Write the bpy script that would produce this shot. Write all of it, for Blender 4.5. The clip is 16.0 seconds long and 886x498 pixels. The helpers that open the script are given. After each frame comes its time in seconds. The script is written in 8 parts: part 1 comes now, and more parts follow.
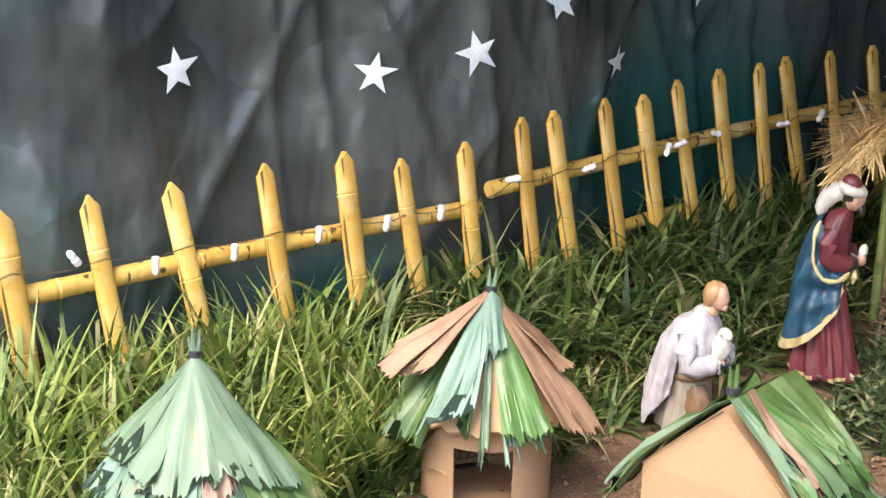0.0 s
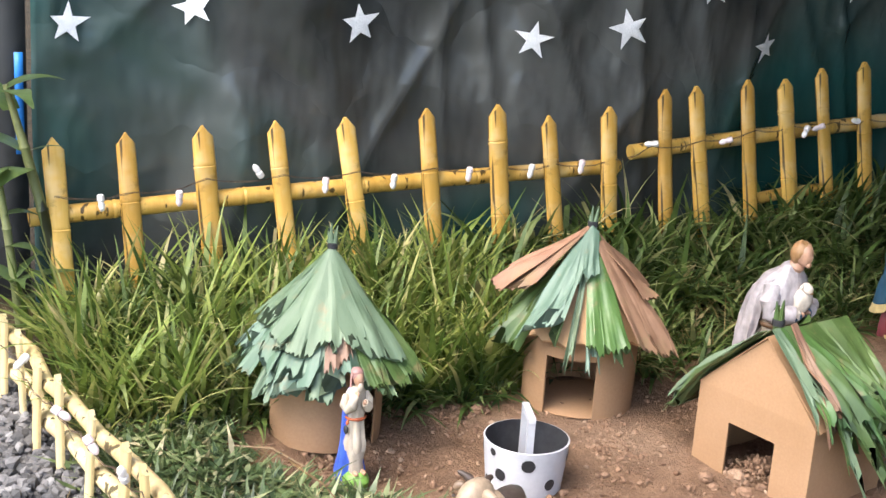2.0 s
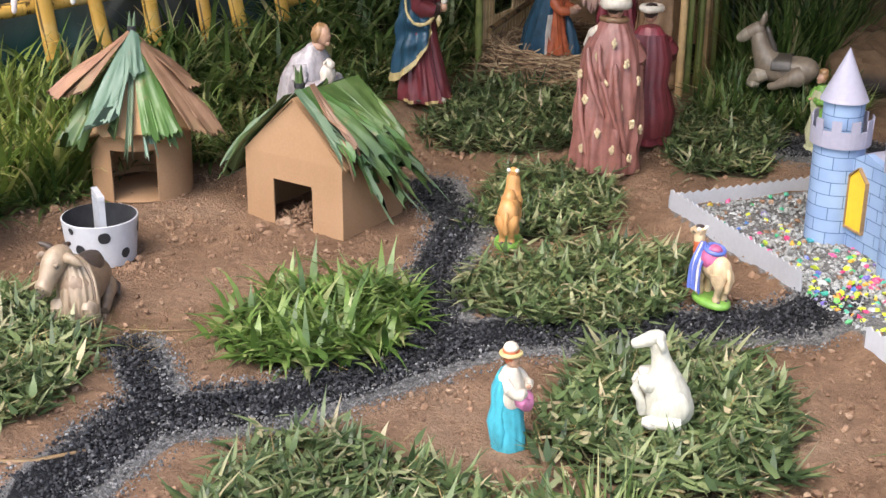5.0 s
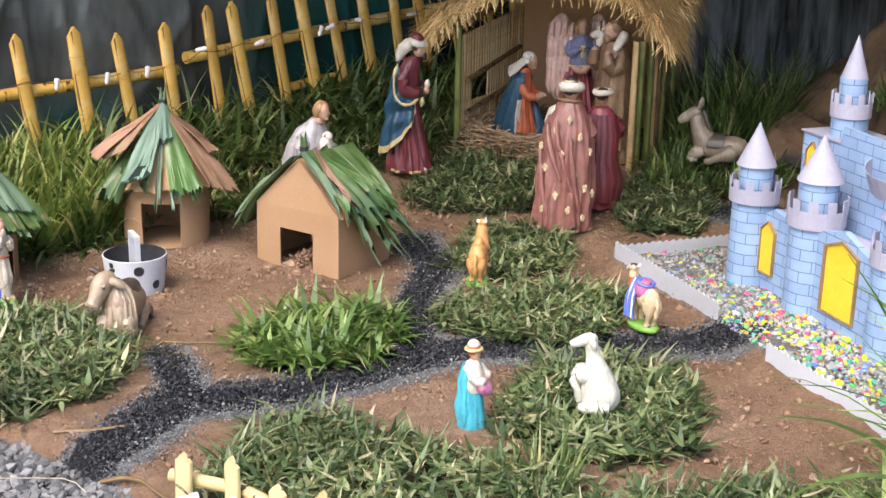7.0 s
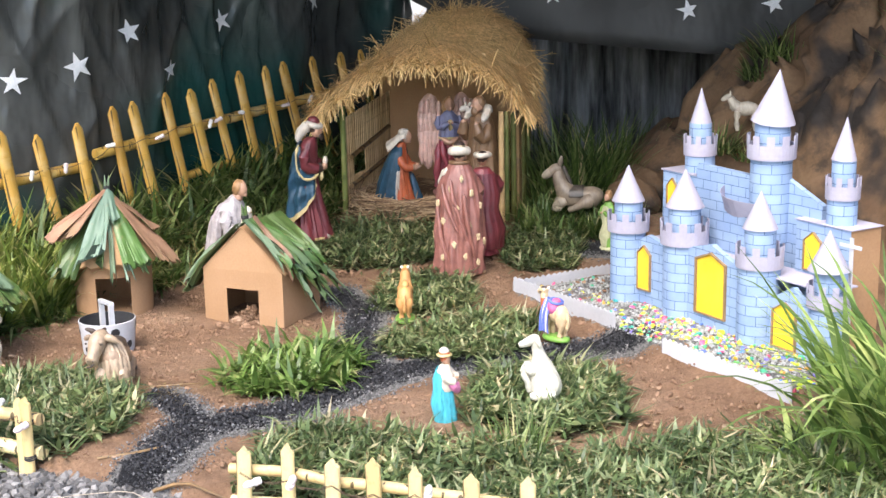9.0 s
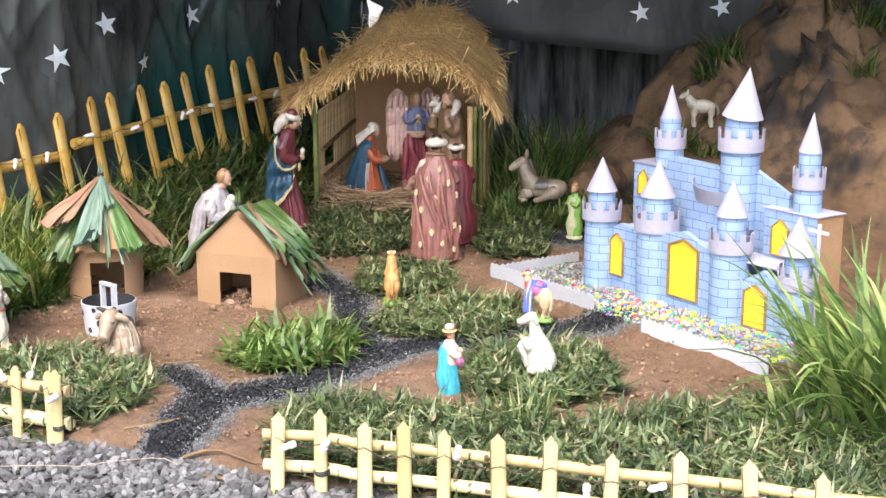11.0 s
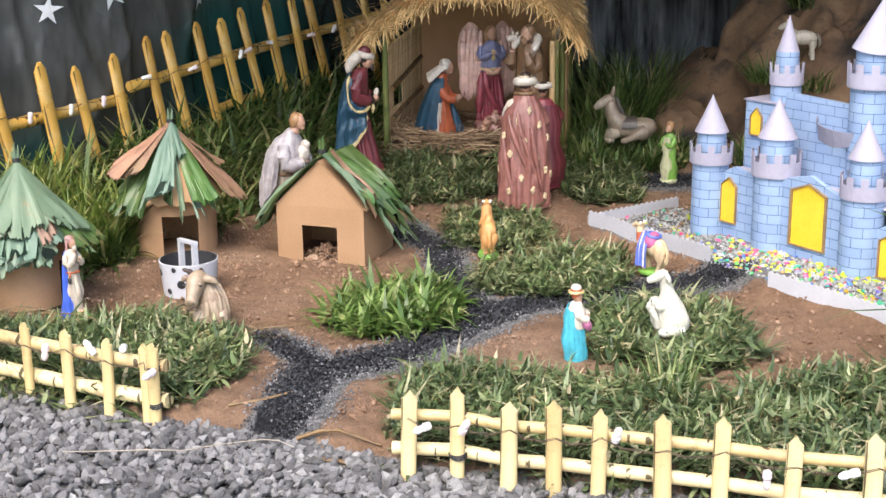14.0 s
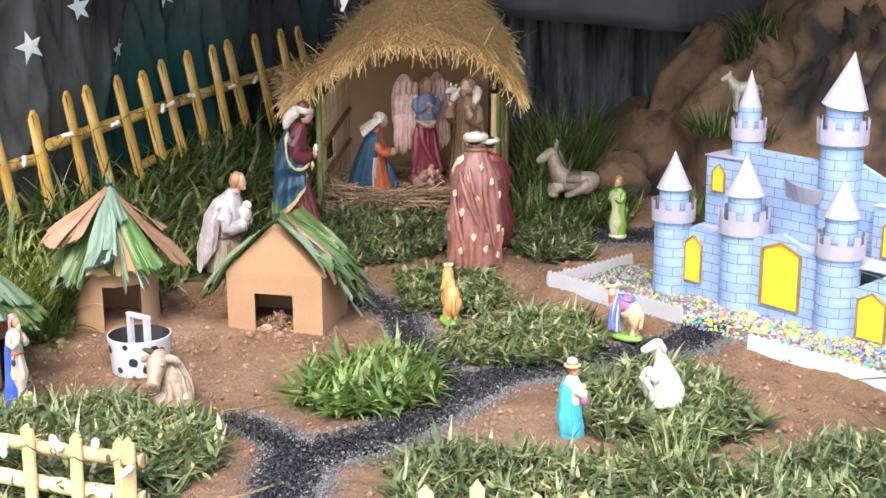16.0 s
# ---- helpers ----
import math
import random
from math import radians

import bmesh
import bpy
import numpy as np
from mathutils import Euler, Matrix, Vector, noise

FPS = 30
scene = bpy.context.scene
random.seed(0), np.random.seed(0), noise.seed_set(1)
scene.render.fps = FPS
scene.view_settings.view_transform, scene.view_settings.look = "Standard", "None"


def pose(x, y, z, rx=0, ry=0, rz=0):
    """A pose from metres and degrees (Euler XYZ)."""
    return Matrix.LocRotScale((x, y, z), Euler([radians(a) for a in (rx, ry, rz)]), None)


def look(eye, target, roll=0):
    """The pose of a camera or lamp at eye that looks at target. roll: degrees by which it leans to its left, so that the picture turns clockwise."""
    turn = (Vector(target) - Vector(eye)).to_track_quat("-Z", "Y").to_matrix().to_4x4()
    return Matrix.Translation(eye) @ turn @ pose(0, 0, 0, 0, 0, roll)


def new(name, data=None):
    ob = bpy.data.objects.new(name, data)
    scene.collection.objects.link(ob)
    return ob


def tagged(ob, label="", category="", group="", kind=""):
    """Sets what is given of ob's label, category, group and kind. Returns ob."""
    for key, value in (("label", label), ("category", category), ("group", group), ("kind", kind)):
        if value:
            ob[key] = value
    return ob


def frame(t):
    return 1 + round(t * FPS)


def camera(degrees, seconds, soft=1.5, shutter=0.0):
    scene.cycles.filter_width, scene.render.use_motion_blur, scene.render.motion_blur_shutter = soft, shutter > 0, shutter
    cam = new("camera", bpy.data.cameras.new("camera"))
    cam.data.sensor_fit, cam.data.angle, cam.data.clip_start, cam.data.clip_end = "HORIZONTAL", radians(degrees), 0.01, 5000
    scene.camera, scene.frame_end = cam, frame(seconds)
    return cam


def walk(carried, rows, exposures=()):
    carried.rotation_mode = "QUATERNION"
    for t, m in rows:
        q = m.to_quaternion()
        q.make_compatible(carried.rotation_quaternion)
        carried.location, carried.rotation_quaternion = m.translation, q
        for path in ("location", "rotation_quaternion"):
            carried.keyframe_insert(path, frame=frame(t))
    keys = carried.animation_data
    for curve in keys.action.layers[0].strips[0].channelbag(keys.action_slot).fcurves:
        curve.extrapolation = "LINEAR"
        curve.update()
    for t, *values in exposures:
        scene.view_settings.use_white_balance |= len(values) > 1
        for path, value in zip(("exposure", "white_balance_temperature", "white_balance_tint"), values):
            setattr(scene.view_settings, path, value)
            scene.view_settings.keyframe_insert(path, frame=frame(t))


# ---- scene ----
cam = camera(35.6, 16.0)
PATH = [
    (0, (-0.16, -1.529, 1.209), (-0.923, 0.238, 0.666), 1.2),
    (0.5, (-0.046, -1.674, 1.233), (-0.894, 0.069, 0.74), 1.4),
    (1, (0.08, -1.77, 1.254), (-0.858, -0.064, 0.796), 2.2),
    (1.5, (0.217, -1.803, 1.252), (-0.824, -0.167, 0.764), 3.2),
    (2, (0.302, -1.845, 1.228), (-0.759, -0.249, 0.657), 3.8),
    (2.5, (0.331, -1.88, 1.205), (-0.718, -0.296, 0.578), 4.0),
    (3, (0.343, -1.932, 1.183), (-0.665, -0.346, 0.498), 4.2),
    (3.5, (0.339, -1.993, 1.161), (-0.534, -0.351, 0.426), 2.4),
    (4, (0.39, -2.063, 1.163), (-0.228, -0.328, 0.385), 2.5),
    (4.5, (0.514, -2.132, 1.174), (-0.006, -0.357, 0.413), 1.8),
    (5, (0.625, -2.237, 1.187), (0.109, -0.451, 0.449), 0.4),
    (5.2, (0.642, -2.287, 1.204), (0.139, -0.478, 0.515), -0.0),
    (7.3, (0.824, -2.925, 1.238), (0.316, -1.07, 0.689), 1.7),
    (7.5, (0.795, -2.988, 1.239), (0.317, -1.113, 0.735), 1.9),
    (8, (0.652, -3.215, 1.228), (0.279, -1.315, 0.726), -1.1),
    (8.5, (0.582, -3.397, 1.225), (0.273, -1.473, 0.773), -1.1),
    (9, (0.524, -3.566, 1.236), (0.315, -1.628, 0.785), -1.2),
    (11.3, (0.261, -3.864, 1.236), (0.194, -1.916, 0.788), -0.0),
    (11.5, (0.268, -3.905, 1.239), (0.187, -1.957, 0.793), -0.3),
    (12, (0.259, -3.958, 1.242), (0.178, -2.007, 0.807), -1.3),
    (12.5, (0.205, -3.91, 1.238), (0.117, -1.96, 0.801), -0.9),
    (13, (0.087, -3.751, 1.236), (0.032, -1.805, 0.78), -0.8),
    (13.5, (0.007, -3.652, 1.225), (-0.028, -1.723, 0.698), -1.7),
    (14, (-0.041, -3.478, 1.217), (-0.116, -1.556, 0.671), -0.8),
    (14.5, (-0.082, -3.274, 1.225), (-0.177, -1.354, 0.675), -1.7),
    (15, (-0.153, -3.087, 1.222), (-0.171, -1.161, 0.683), -2.3),
    (15.5, (-0.228, -3.066, 1.237), (-0.117, -1.142, 0.703), -1.8),
    (16, (-0.344, -3.263, 1.252), (-0.217, -1.33, 0.755), -0.3),
]
EXPOSURES = [(0, 1.26), (1.5, 1.26), (2.0, 0.98), (3.0, 0.8), (3.5, 0.72), (4.0, 0.65), (5.0, 0.61), (7.5, 0.77), (8.0, 0.96), (9, 0.99), (11.5, 0.98), (13, 0.97), (13.6, 0.82), (14.2, 0.71), (15, 0.7), (15.5, 0.85), (16, 1.02)]
walk(cam, [(t, look(eye, target, roll)) for t, eye, target, roll in PATH], EXPOSURES)

# ---- light ----
world = bpy.data.worlds.new("sky")
scene.world = world
world.use_nodes = True
wn = world.node_tree
sky = wn.nodes.new("ShaderNodeTexSky")
sky.sky_type = "NISHITA"
sky.sun_disc = False
sky.sun_elevation, sky.sun_rotation = radians(56), radians(195)
sky.air_density, sky.dust_density, sky.ozone_density = 1.0, 3.0, 1.0
wn.links.new(sky.outputs["Color"], wn.nodes["Background"].inputs["Color"])
wn.nodes["Background"].inputs["Strength"].default_value = 0.3
sun_data = bpy.data.lights.new("sun", "SUN")
sun_data.energy, sun_data.angle, sun_data.color = 1.9, radians(40), (1.0, 0.95, 0.87)
sun = new("sun", sun_data)
sun.matrix_world = look((-1.0, -3.3, 5.3), (0, 0.3, 0))

# ---- materials ----


def nodes_of(name):
    m = bpy.data.materials.new(name)
    m.use_nodes = True
    t = m.node_tree
    return m, t, t.nodes["Principled BSDF"]


def node(t, kind, **inputs):
    n = t.nodes.new(kind)
    for k, v in inputs.items():
        n.inputs[k].default_value = v
    return n


def ramp(t, fac, stops):
    r = t.nodes.new("ShaderNodeValToRGB")
    e = r.color_ramp.elements
    while len(e) < len(stops):
        e.new(0.5)
    for k, (p, c) in zip(e, stops):
        k.position, k.color = p, (*c, 1)
    t.links.new(fac, r.inputs["Fac"])
    return r.outputs["Color"]


def mix(t, fac, a, b, blend="MIX"):
    m = t.nodes.new("ShaderNodeMix")
    m.data_type, m.blend_type = "RGBA", blend
    for v, k in ((fac, 0), (a, 6), (b, 7)):
        if hasattr(v, "is_linked"):
            t.links.new(v, m.inputs[k])
        else:
            m.inputs[k].default_value = v if k == 0 else (*v, 1)
    return m.outputs[2]


def noise_of(t, scale, detail=4.0, rough=0.6, stretch=None):
    co = t.nodes.new("ShaderNodeTexCoord").outputs["Object"]
    if stretch:
        mp = node(t, "ShaderNodeMapping", Scale=stretch)
        t.links.new(co, mp.inputs["Vector"])
        co = mp.outputs["Vector"]
    n = node(t, "ShaderNodeTexNoise", Scale=scale, Detail=detail, Roughness=rough)
    t.links.new(co, n.inputs["Vector"])
    return n.outputs["Fac"]


def bump(t, bsdf, height, strength, distance):
    b = node(t, "ShaderNodeBump", Strength=strength, Distance=distance)
    t.links.new(height, b.inputs["Height"])
    t.links.new(b.outputs["Normal"], bsdf.inputs["Normal"])


def surface(name, a, b, scale=12, rough=0.6, fine=90, relief=0.3, depth=0.002, metal=0.0, stretch=None, vary=0.12, coat=0.0):
    """Two tones in patches, a fine grain over them, and relief."""
    m, t, p = nodes_of(name)
    big = noise_of(t, scale, 4, 0.6, stretch)
    col = ramp(t, big, [(0.35, a), (0.65, b)])
    grain = noise_of(t, fine, 3, 0.7, stretch)
    g = ramp(t, grain, [(0.3, (1 - vary,) * 3), (0.7, (1 + vary,) * 3)])
    col = mix(t, 1.0, col, g, "MULTIPLY")
    if vary > 0:
        oi = t.nodes.new("ShaderNodeObjectInfo")
        col = mix(t, 1.0, col, ramp(t, oi.outputs["Random"], [(0, (0.9,) * 3), (1, (1.08,) * 3)]), "MULTIPLY")
    t.links.new(col, p.inputs["Base Color"])
    p.inputs["Roughness"].default_value = rough
    p.inputs["Metallic"].default_value = metal
    p.inputs["Coat Weight"].default_value = coat
    bump(t, p, grain, relief, depth)
    return m


def foliage(name, stops, rough=0.5, through_light=0.35, gloss=0.5):
    """Blades and leaves: each island takes its own tone, and some light passes through."""
    m, t, p = nodes_of(name)
    geo = t.nodes.new("ShaderNodeNewGeometry")
    col = ramp(t, geo.outputs["Random Per Island"], stops)
    n = noise_of(t, 35, 2, 0.5)
    col = mix(t, 1.0, col, ramp(t, n, [(0.3, (0.75, 0.78, 0.7)), (0.7, (1.2, 1.15, 1.1))]), "MULTIPLY")
    col = mix(t, 1.0, col, ramp(t, noise_of(t, 6, 3, 0.6), [(0.32, (0.62, 0.66, 0.62)), (0.66, (1.25, 1.2, 1.15))]), "MULTIPLY")
    t.links.new(col, p.inputs["Base Color"])
    p.inputs["Roughness"].default_value = rough
    p.inputs["Specular IOR Level"].default_value = gloss
    tr = t.nodes.new("ShaderNodeBsdfTranslucent")
    t.links.new(col, tr.inputs["Color"])
    mx = t.nodes.new("ShaderNodeMixShader")
    mx.inputs["Fac"].default_value = through_light
    t.links.new(p.outputs["BSDF"], mx.inputs[1])
    t.links.new(tr.outputs["BSDF"], mx.inputs[2])
    t.links.new(mx.outputs["Shader"], t.nodes["Material Output"].inputs["Surface"])
    return m


def islands(name, stops, rough=0.7, fine=250, vary=0.25, relief=0.4, depth=0.001):
    """Loose grains: each takes its own tone."""
    m, t, p = nodes_of(name)
    geo = t.nodes.new("ShaderNodeNewGeometry")
    col = ramp(t, geo.outputs["Random Per Island"], stops)
    grain = noise_of(t, fine, 3, 0.7)
    col = mix(t, 1.0, col, ramp(t, grain, [(0.3, (1 - vary,) * 3), (0.7, (1 + vary,) * 3)]), "MULTIPLY")
    t.links.new(col, p.inputs["Base Color"])
    p.inputs["Roughness"].default_value = rough
    bump(t, p, grain, relief, depth)
    return m


def ground_material():
    m, t, p = nodes_of("earth")
    big, mid, fine = noise_of(t, 2.5, 5, 0.65), noise_of(t, 16, 5, 0.7), noise_of(t, 120, 4, 0.75)
    earth = ramp(t, big, [(0.3, (0.183, 0.111, 0.069)), (0.52, (0.27, 0.171, 0.112)), (0.74, (0.352, 0.245, 0.173))])
    earth = mix(t, 1.0, earth, ramp(t, mid, [(0.3, (0.72, 0.7, 0.68)), (0.7, (1.18, 1.15, 1.12))]), "MULTIPLY")
    earth = mix(t, 1.0, earth, ramp(t, fine, [(0.32, (0.8, 0.78, 0.77)), (0.68, (1.16, 1.16, 1.14))]), "MULTIPLY")
    humus = ramp(t, mid, [(0.3, (0.03, 0.026, 0.014)), (0.7, (0.09, 0.062, 0.035))])
    grey = ramp(t, fine, [(0.3, (0.09, 0.086, 0.084)), (0.7, (0.27, 0.262, 0.255))])
    coal = ramp(t, fine, [(0.35, (0.005, 0.005, 0.006)), (0.75, (0.032, 0.032, 0.036))])
    col = earth
    for key, over in (("humus", humus), ("grit", grey), ("coal", coal)):
        a = t.nodes.new("ShaderNodeAttribute")
        a.attribute_name = key
        edge = t.nodes.new("ShaderNodeMath")
        edge.operation = "ADD"
        sub = t.nodes.new("ShaderNodeMath")
        sub.operation, sub.inputs[1].default_value = "SUBTRACT", 0.5
        t.links.new(mid, sub.inputs[0])
        t.links.new(a.outputs["Fac"], edge.inputs[0])
        t.links.new(sub.outputs[0], edge.inputs[1])
        col = mix(t, ramp(t, edge.outputs[0], [(0.38, (0, 0, 0)), (0.62, (1, 1, 1))]), col, over)
    t.links.new(col, p.inputs["Base Color"])
    p.inputs["Roughness"].default_value = 0.95
    p.inputs["Specular IOR Level"].default_value = 0.2
    add = t.nodes.new("ShaderNodeMath")
    t.links.new(mid, add.inputs[0])
    t.links.new(fine, add.inputs[1])
    bump(t, p, add.outputs[0], 1.0, 0.014)
    return m


def sheet_material(name, a, b, teal=None, rough=0.36):
    """Black plastic sheet with creases."""
    m, t, p = nodes_of(name)
    big = noise_of(t, 2.2, 3, 0.55)
    col = ramp(t, big, [(0.35, a), (0.7, b)])
    if teal:
        col = mix(t, ramp(t, noise_of(t, 1.1, 2, 0.5), [(0.5, (0, 0, 0)), (0.66, (1, 1, 1))]), col, teal)
    t.links.new(col, p.inputs["Base Color"])
    p.inputs["Roughness"].default_value = rough
    p.inputs["Specular IOR Level"].default_value = 0.55
    v = t.nodes.new("ShaderNodeTexVoronoi")
    v.feature, v.inputs["Scale"].default_value = "DISTANCE_TO_EDGE", 1.5
    co = t.nodes.new("ShaderNodeTexCoord")
    warp = node(t, "ShaderNodeTexNoise", Scale=4.0, Detail=3.0)
    t.links.new(co.outputs["Object"], warp.inputs["Vector"])
    w = mix(t, 0.25, (0, 0, 0), (0, 0, 0))
    mixn = w.node
    t.links.new(co.outputs["Object"], mixn.inputs[6])
    t.links.new(warp.outputs["Color"], mixn.inputs[7])
    t.links.new(w, v.inputs["Vector"])
    n2 = noise_of(t, 4, 3, 0.5, (1, 1, 0.45))
    add = t.nodes.new("ShaderNodeMath")
    mul = t.nodes.new("ShaderNodeMath")
    mul.operation, mul.inputs[1].default_value = "MULTIPLY", 1.2
    t.links.new(v.outputs["Distance"], mul.inputs[0])
    t.links.new(mul.outputs[0], add.inputs[0])
    t.links.new(n2, add.inputs[1])
    bump(t, p, add.outputs[0], 0.6, 0.08)
    return m


def bamboo_material(name, a, b, node_tone):
    m, t, p = nodes_of(name)
    streak = noise_of(t, 30, 4, 0.6, (1, 1, 0.08))
    patch = noise_of(t, 9, 3, 0.6)
    col = ramp(t, streak, [(0.3, a), (0.7, b)])
    col = mix(t, ramp(t, patch, [(0.52, (0, 0, 0)), (0.72, (1, 1, 1))]), col, node_tone)
    stain = ramp(t, noise_of(t, 22, 5, 0.7), [(0.56, (0, 0, 0)), (0.68, (0.7,) * 3)])
    col = mix(t, stain, col, tuple(v * 0.55 for v in a))
    crack = ramp(t, noise_of(t, 42, 2, 0.5, (1, 1, 0.03)), [(0.36, (1, 1, 1)), (0.38, (0, 0, 0))])
    col = mix(t, crack, col, tuple(v * 0.16 for v in a))
    oi = t.nodes.new("ShaderNodeObjectInfo")
    col = mix(t, 1.0, col, ramp(t, oi.outputs["Random"], [(0, (0.80, 0.74, 0.66)), (0.5, (0.97, 0.95, 0.95)), (1, (1.08, 1.1, 1.2))]), "MULTIPLY")
    t.links.new(col, p.inputs["Base Color"])
    p.inputs["Roughness"].default_value = 0.5
    bump(t, p, streak, 0.25, 0.002)
    return m


def brick_print():
    """Pale blue paper printed with a course of bricks in fine dark lines."""
    m, t, p = nodes_of("printed_paper")
    br = node(t, "ShaderNodeTexBrick", Scale=1.0)
    br.inputs["Mortar Size"].default_value = 0.0011
    br.inputs["Mortar Smooth"].default_value = 0.25
    br.inputs["Brick Width"].default_value, br.inputs["Row Height"].default_value = 0.064, 0.030
    br.inputs["Color1"].default_value = (0.23, 0.325, 0.50, 1)
    br.inputs["Color2"].default_value = (0.275, 0.375, 0.54, 1)
    br.inputs["Mortar"].default_value = (0.06, 0.115, 0.20, 1)
    uv = t.nodes.new("ShaderNodeUVMap")
    t.links.new(uv.outputs["UV"], br.inputs["Vector"])
    shade = ramp(t, noise_of(t, 14, 3, 0.6), [(0.3, (0.9, 0.92, 0.96)), (0.7, (1.08, 1.06, 1.03))])
    t.links.new(mix(t, 1.0, br.outputs["Color"], shade, "MULTIPLY"), p.inputs["Base Color"])
    p.inputs["Roughness"].default_value = 0.75
    bump(t, p, noise_of(t, 30, 3, 0.6), 0.15, 0.002)
    return m


EARTH = ground_material()
SHEET = sheet_material("black_plastic", (0.042, 0.046, 0.045), (0.115, 0.12, 0.114), (0.014, 0.072, 0.066), 0.27)
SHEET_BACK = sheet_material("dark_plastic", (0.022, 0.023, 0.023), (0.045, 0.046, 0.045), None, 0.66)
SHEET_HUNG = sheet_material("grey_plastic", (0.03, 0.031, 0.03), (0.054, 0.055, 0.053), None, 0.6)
# upright pale and dark streaks: highlight and shade of folds put into the colour
SHEET_FOLD_LIGHT = surface("fold_light_plastic", (0.012, 0.014, 0.016), (0.26, 0.28, 0.29), 16, 0.5, 60, 0.5, 0.01, stretch=(1, 1, 0.14))
SHEET_BLUE = surface("blue_plastic", (0.02, 0.16, 0.5), (0.03, 0.24, 0.65), 6, 0.4)
GAP_WHITE = surface("gap_white", (0.8, 0.8, 0.8), (0.86, 0.86, 0.86), 3, 0.8)
STAR = surface("white_spray", (0.75, 0.76, 0.78), (0.85, 0.86, 0.87), 60, 0.6, 300, 0.1, 0.001, vary=0.15)
BAMBOO = bamboo_material("yellow_bamboo", (0.56, 0.32, 0.055), (0.74, 0.48, 0.12), (0.66, 0.50, 0.24))
BAMBOO_PALE = bamboo_material("pale_bamboo", (0.60, 0.46, 0.21), (0.74, 0.61, 0.33), (0.52, 0.37, 0.2))
BAMBOO_GREEN = bamboo_material("green_bamboo", (0.07, 0.10, 0.02), (0.16, 0.18, 0.04), (0.25, 0.22, 0.08))
# brown aged cane and twigs; also the shade tone of the stable's side canes
BAMBOO_DARK = bamboo_material("aged_shaded_bamboo", (0.13, 0.075, 0.03), (0.24, 0.15, 0.06), (0.18, 0.12, 0.06))
REED = bamboo_material("split_reed", (0.5, 0.338, 0.163), (0.688, 0.5, 0.263), (0.375, 0.25, 0.125))
CARD = surface("cardboard", (0.31, 0.18, 0.092), (0.36, 0.215, 0.118), 5, 0.85, 160, 0.25, 0.0008, vary=0.07)
# pale card of the roof cones; also the lit tone of the stable's back
CARD_PALE_LIT = surface("pale_lit_cardboard", (0.47, 0.285, 0.145), (0.53, 0.33, 0.175), 5, 0.85, 160, 0.25, 0.0008, vary=0.07)
CARD_DARK = surface("cardboard_inside", (0.30, 0.17, 0.085), (0.36, 0.21, 0.11), 6, 0.85, 120, 0.25, 0.001, vary=0.08)
PAPER = surface("white_paper", (0.426, 0.426, 0.45), (0.474, 0.474, 0.499), 8, 0.7, 80, 0.15, 0.001, vary=0.05)
LILAC = surface("white_lilac_paper", (0.325, 0.309, 0.388), (0.364, 0.348, 0.424), 8, 0.7, 80, 0.15, 0.001, vary=0.05)
BRICKS = brick_print()
YELLOW = surface("yellow_card", (0.75, 0.47, 0.02), (0.82, 0.55, 0.04), 9, 0.7, 60, 0.15, 0.001, vary=0.06)
FRAME = surface("brown_card_edge", (0.22, 0.13, 0.06), (0.3, 0.19, 0.09), 20, 0.85)
BLACK = surface("black_paint", (0.012, 0.012, 0.014), (0.03, 0.03, 0.033), 20, 0.6)
WHITE = surface("white_plastic", (0.7, 0.66, 0.64), (0.8, 0.77, 0.75), 20, 0.4)
PINKISH = surface("pale_pink_plastic", (0.72, 0.58, 0.6), (0.8, 0.68, 0.68), 20, 0.4)
WIRE = surface("dark_twisted_wire", (0.05, 0.03, 0.022), (0.12, 0.08, 0.05), 90, 0.5)
STRAW = islands("dry_straw", [(0, (0.445, 0.264, 0.0938)), (0.5, (0.78, 0.511, 0.205)), (1, (1.04, 0.74, 0.341))], 0.75, 90, 0.15)
STRAW_BED = surface("matted_straw", (0.43, 0.272, 0.0976), (0.702, 0.468, 0.196), 25, 0.9, 120, 0.9, 0.01)
NEST = islands("nest_twigs", [(0, (0.10, 0.055, 0.03)), (0.45, (0.25, 0.155, 0.085)), (0.8, (0.40, 0.27, 0.15)), (1, (0.55, 0.42, 0.26))], 0.8, 90, 0.15)
NEST_BED = surface("nest_mat", (0.09, 0.052, 0.028), (0.20, 0.125, 0.068), 25, 0.9, 120, 0.9, 0.01)
GRASS_LONG = foliage("long_grass", [(0, (0.029, 0.06, 0.0151)), (0.4, (0.0812, 0.142, 0.0348)), (0.72, (0.174, 0.24, 0.0754)), (0.9, (0.302, 0.349, 0.157)), (1, (0.487, 0.403, 0.232))])
# yellowish blades, their colour also raised for light from the open left
GRASS_YELLOW_LIT = foliage("yellow_lit_grass", [(0, (0.08, 0.14, 0.03)), (0.4, (0.19, 0.27, 0.06)), (0.8, (0.36, 0.41, 0.13)), (1, (0.55, 0.48, 0.26))])
GRASS_REED = foliage("reed_grass", [(0, (0.0653, 0.123, 0.0287)), (0.4, (0.174, 0.275, 0.0783)), (0.8, (0.334, 0.45, 0.15)), (1, (0.551, 0.623, 0.261))])
GRASS_DRY = foliage("dry_grass", [(0, (0.16, 0.11, 0.045)), (1, (0.36, 0.27, 0.13))])
GRASS_SOD = foliage("sod_grass", [(0, (0.043, 0.0739, 0.0319)), (0.35, (0.105, 0.159, 0.0639)), (0.7, (0.196, 0.252, 0.117)), (0.88, (0.319, 0.354, 0.204)), (1, (0.515, 0.436, 0.307))], 0.42, 0.3, 0.6)
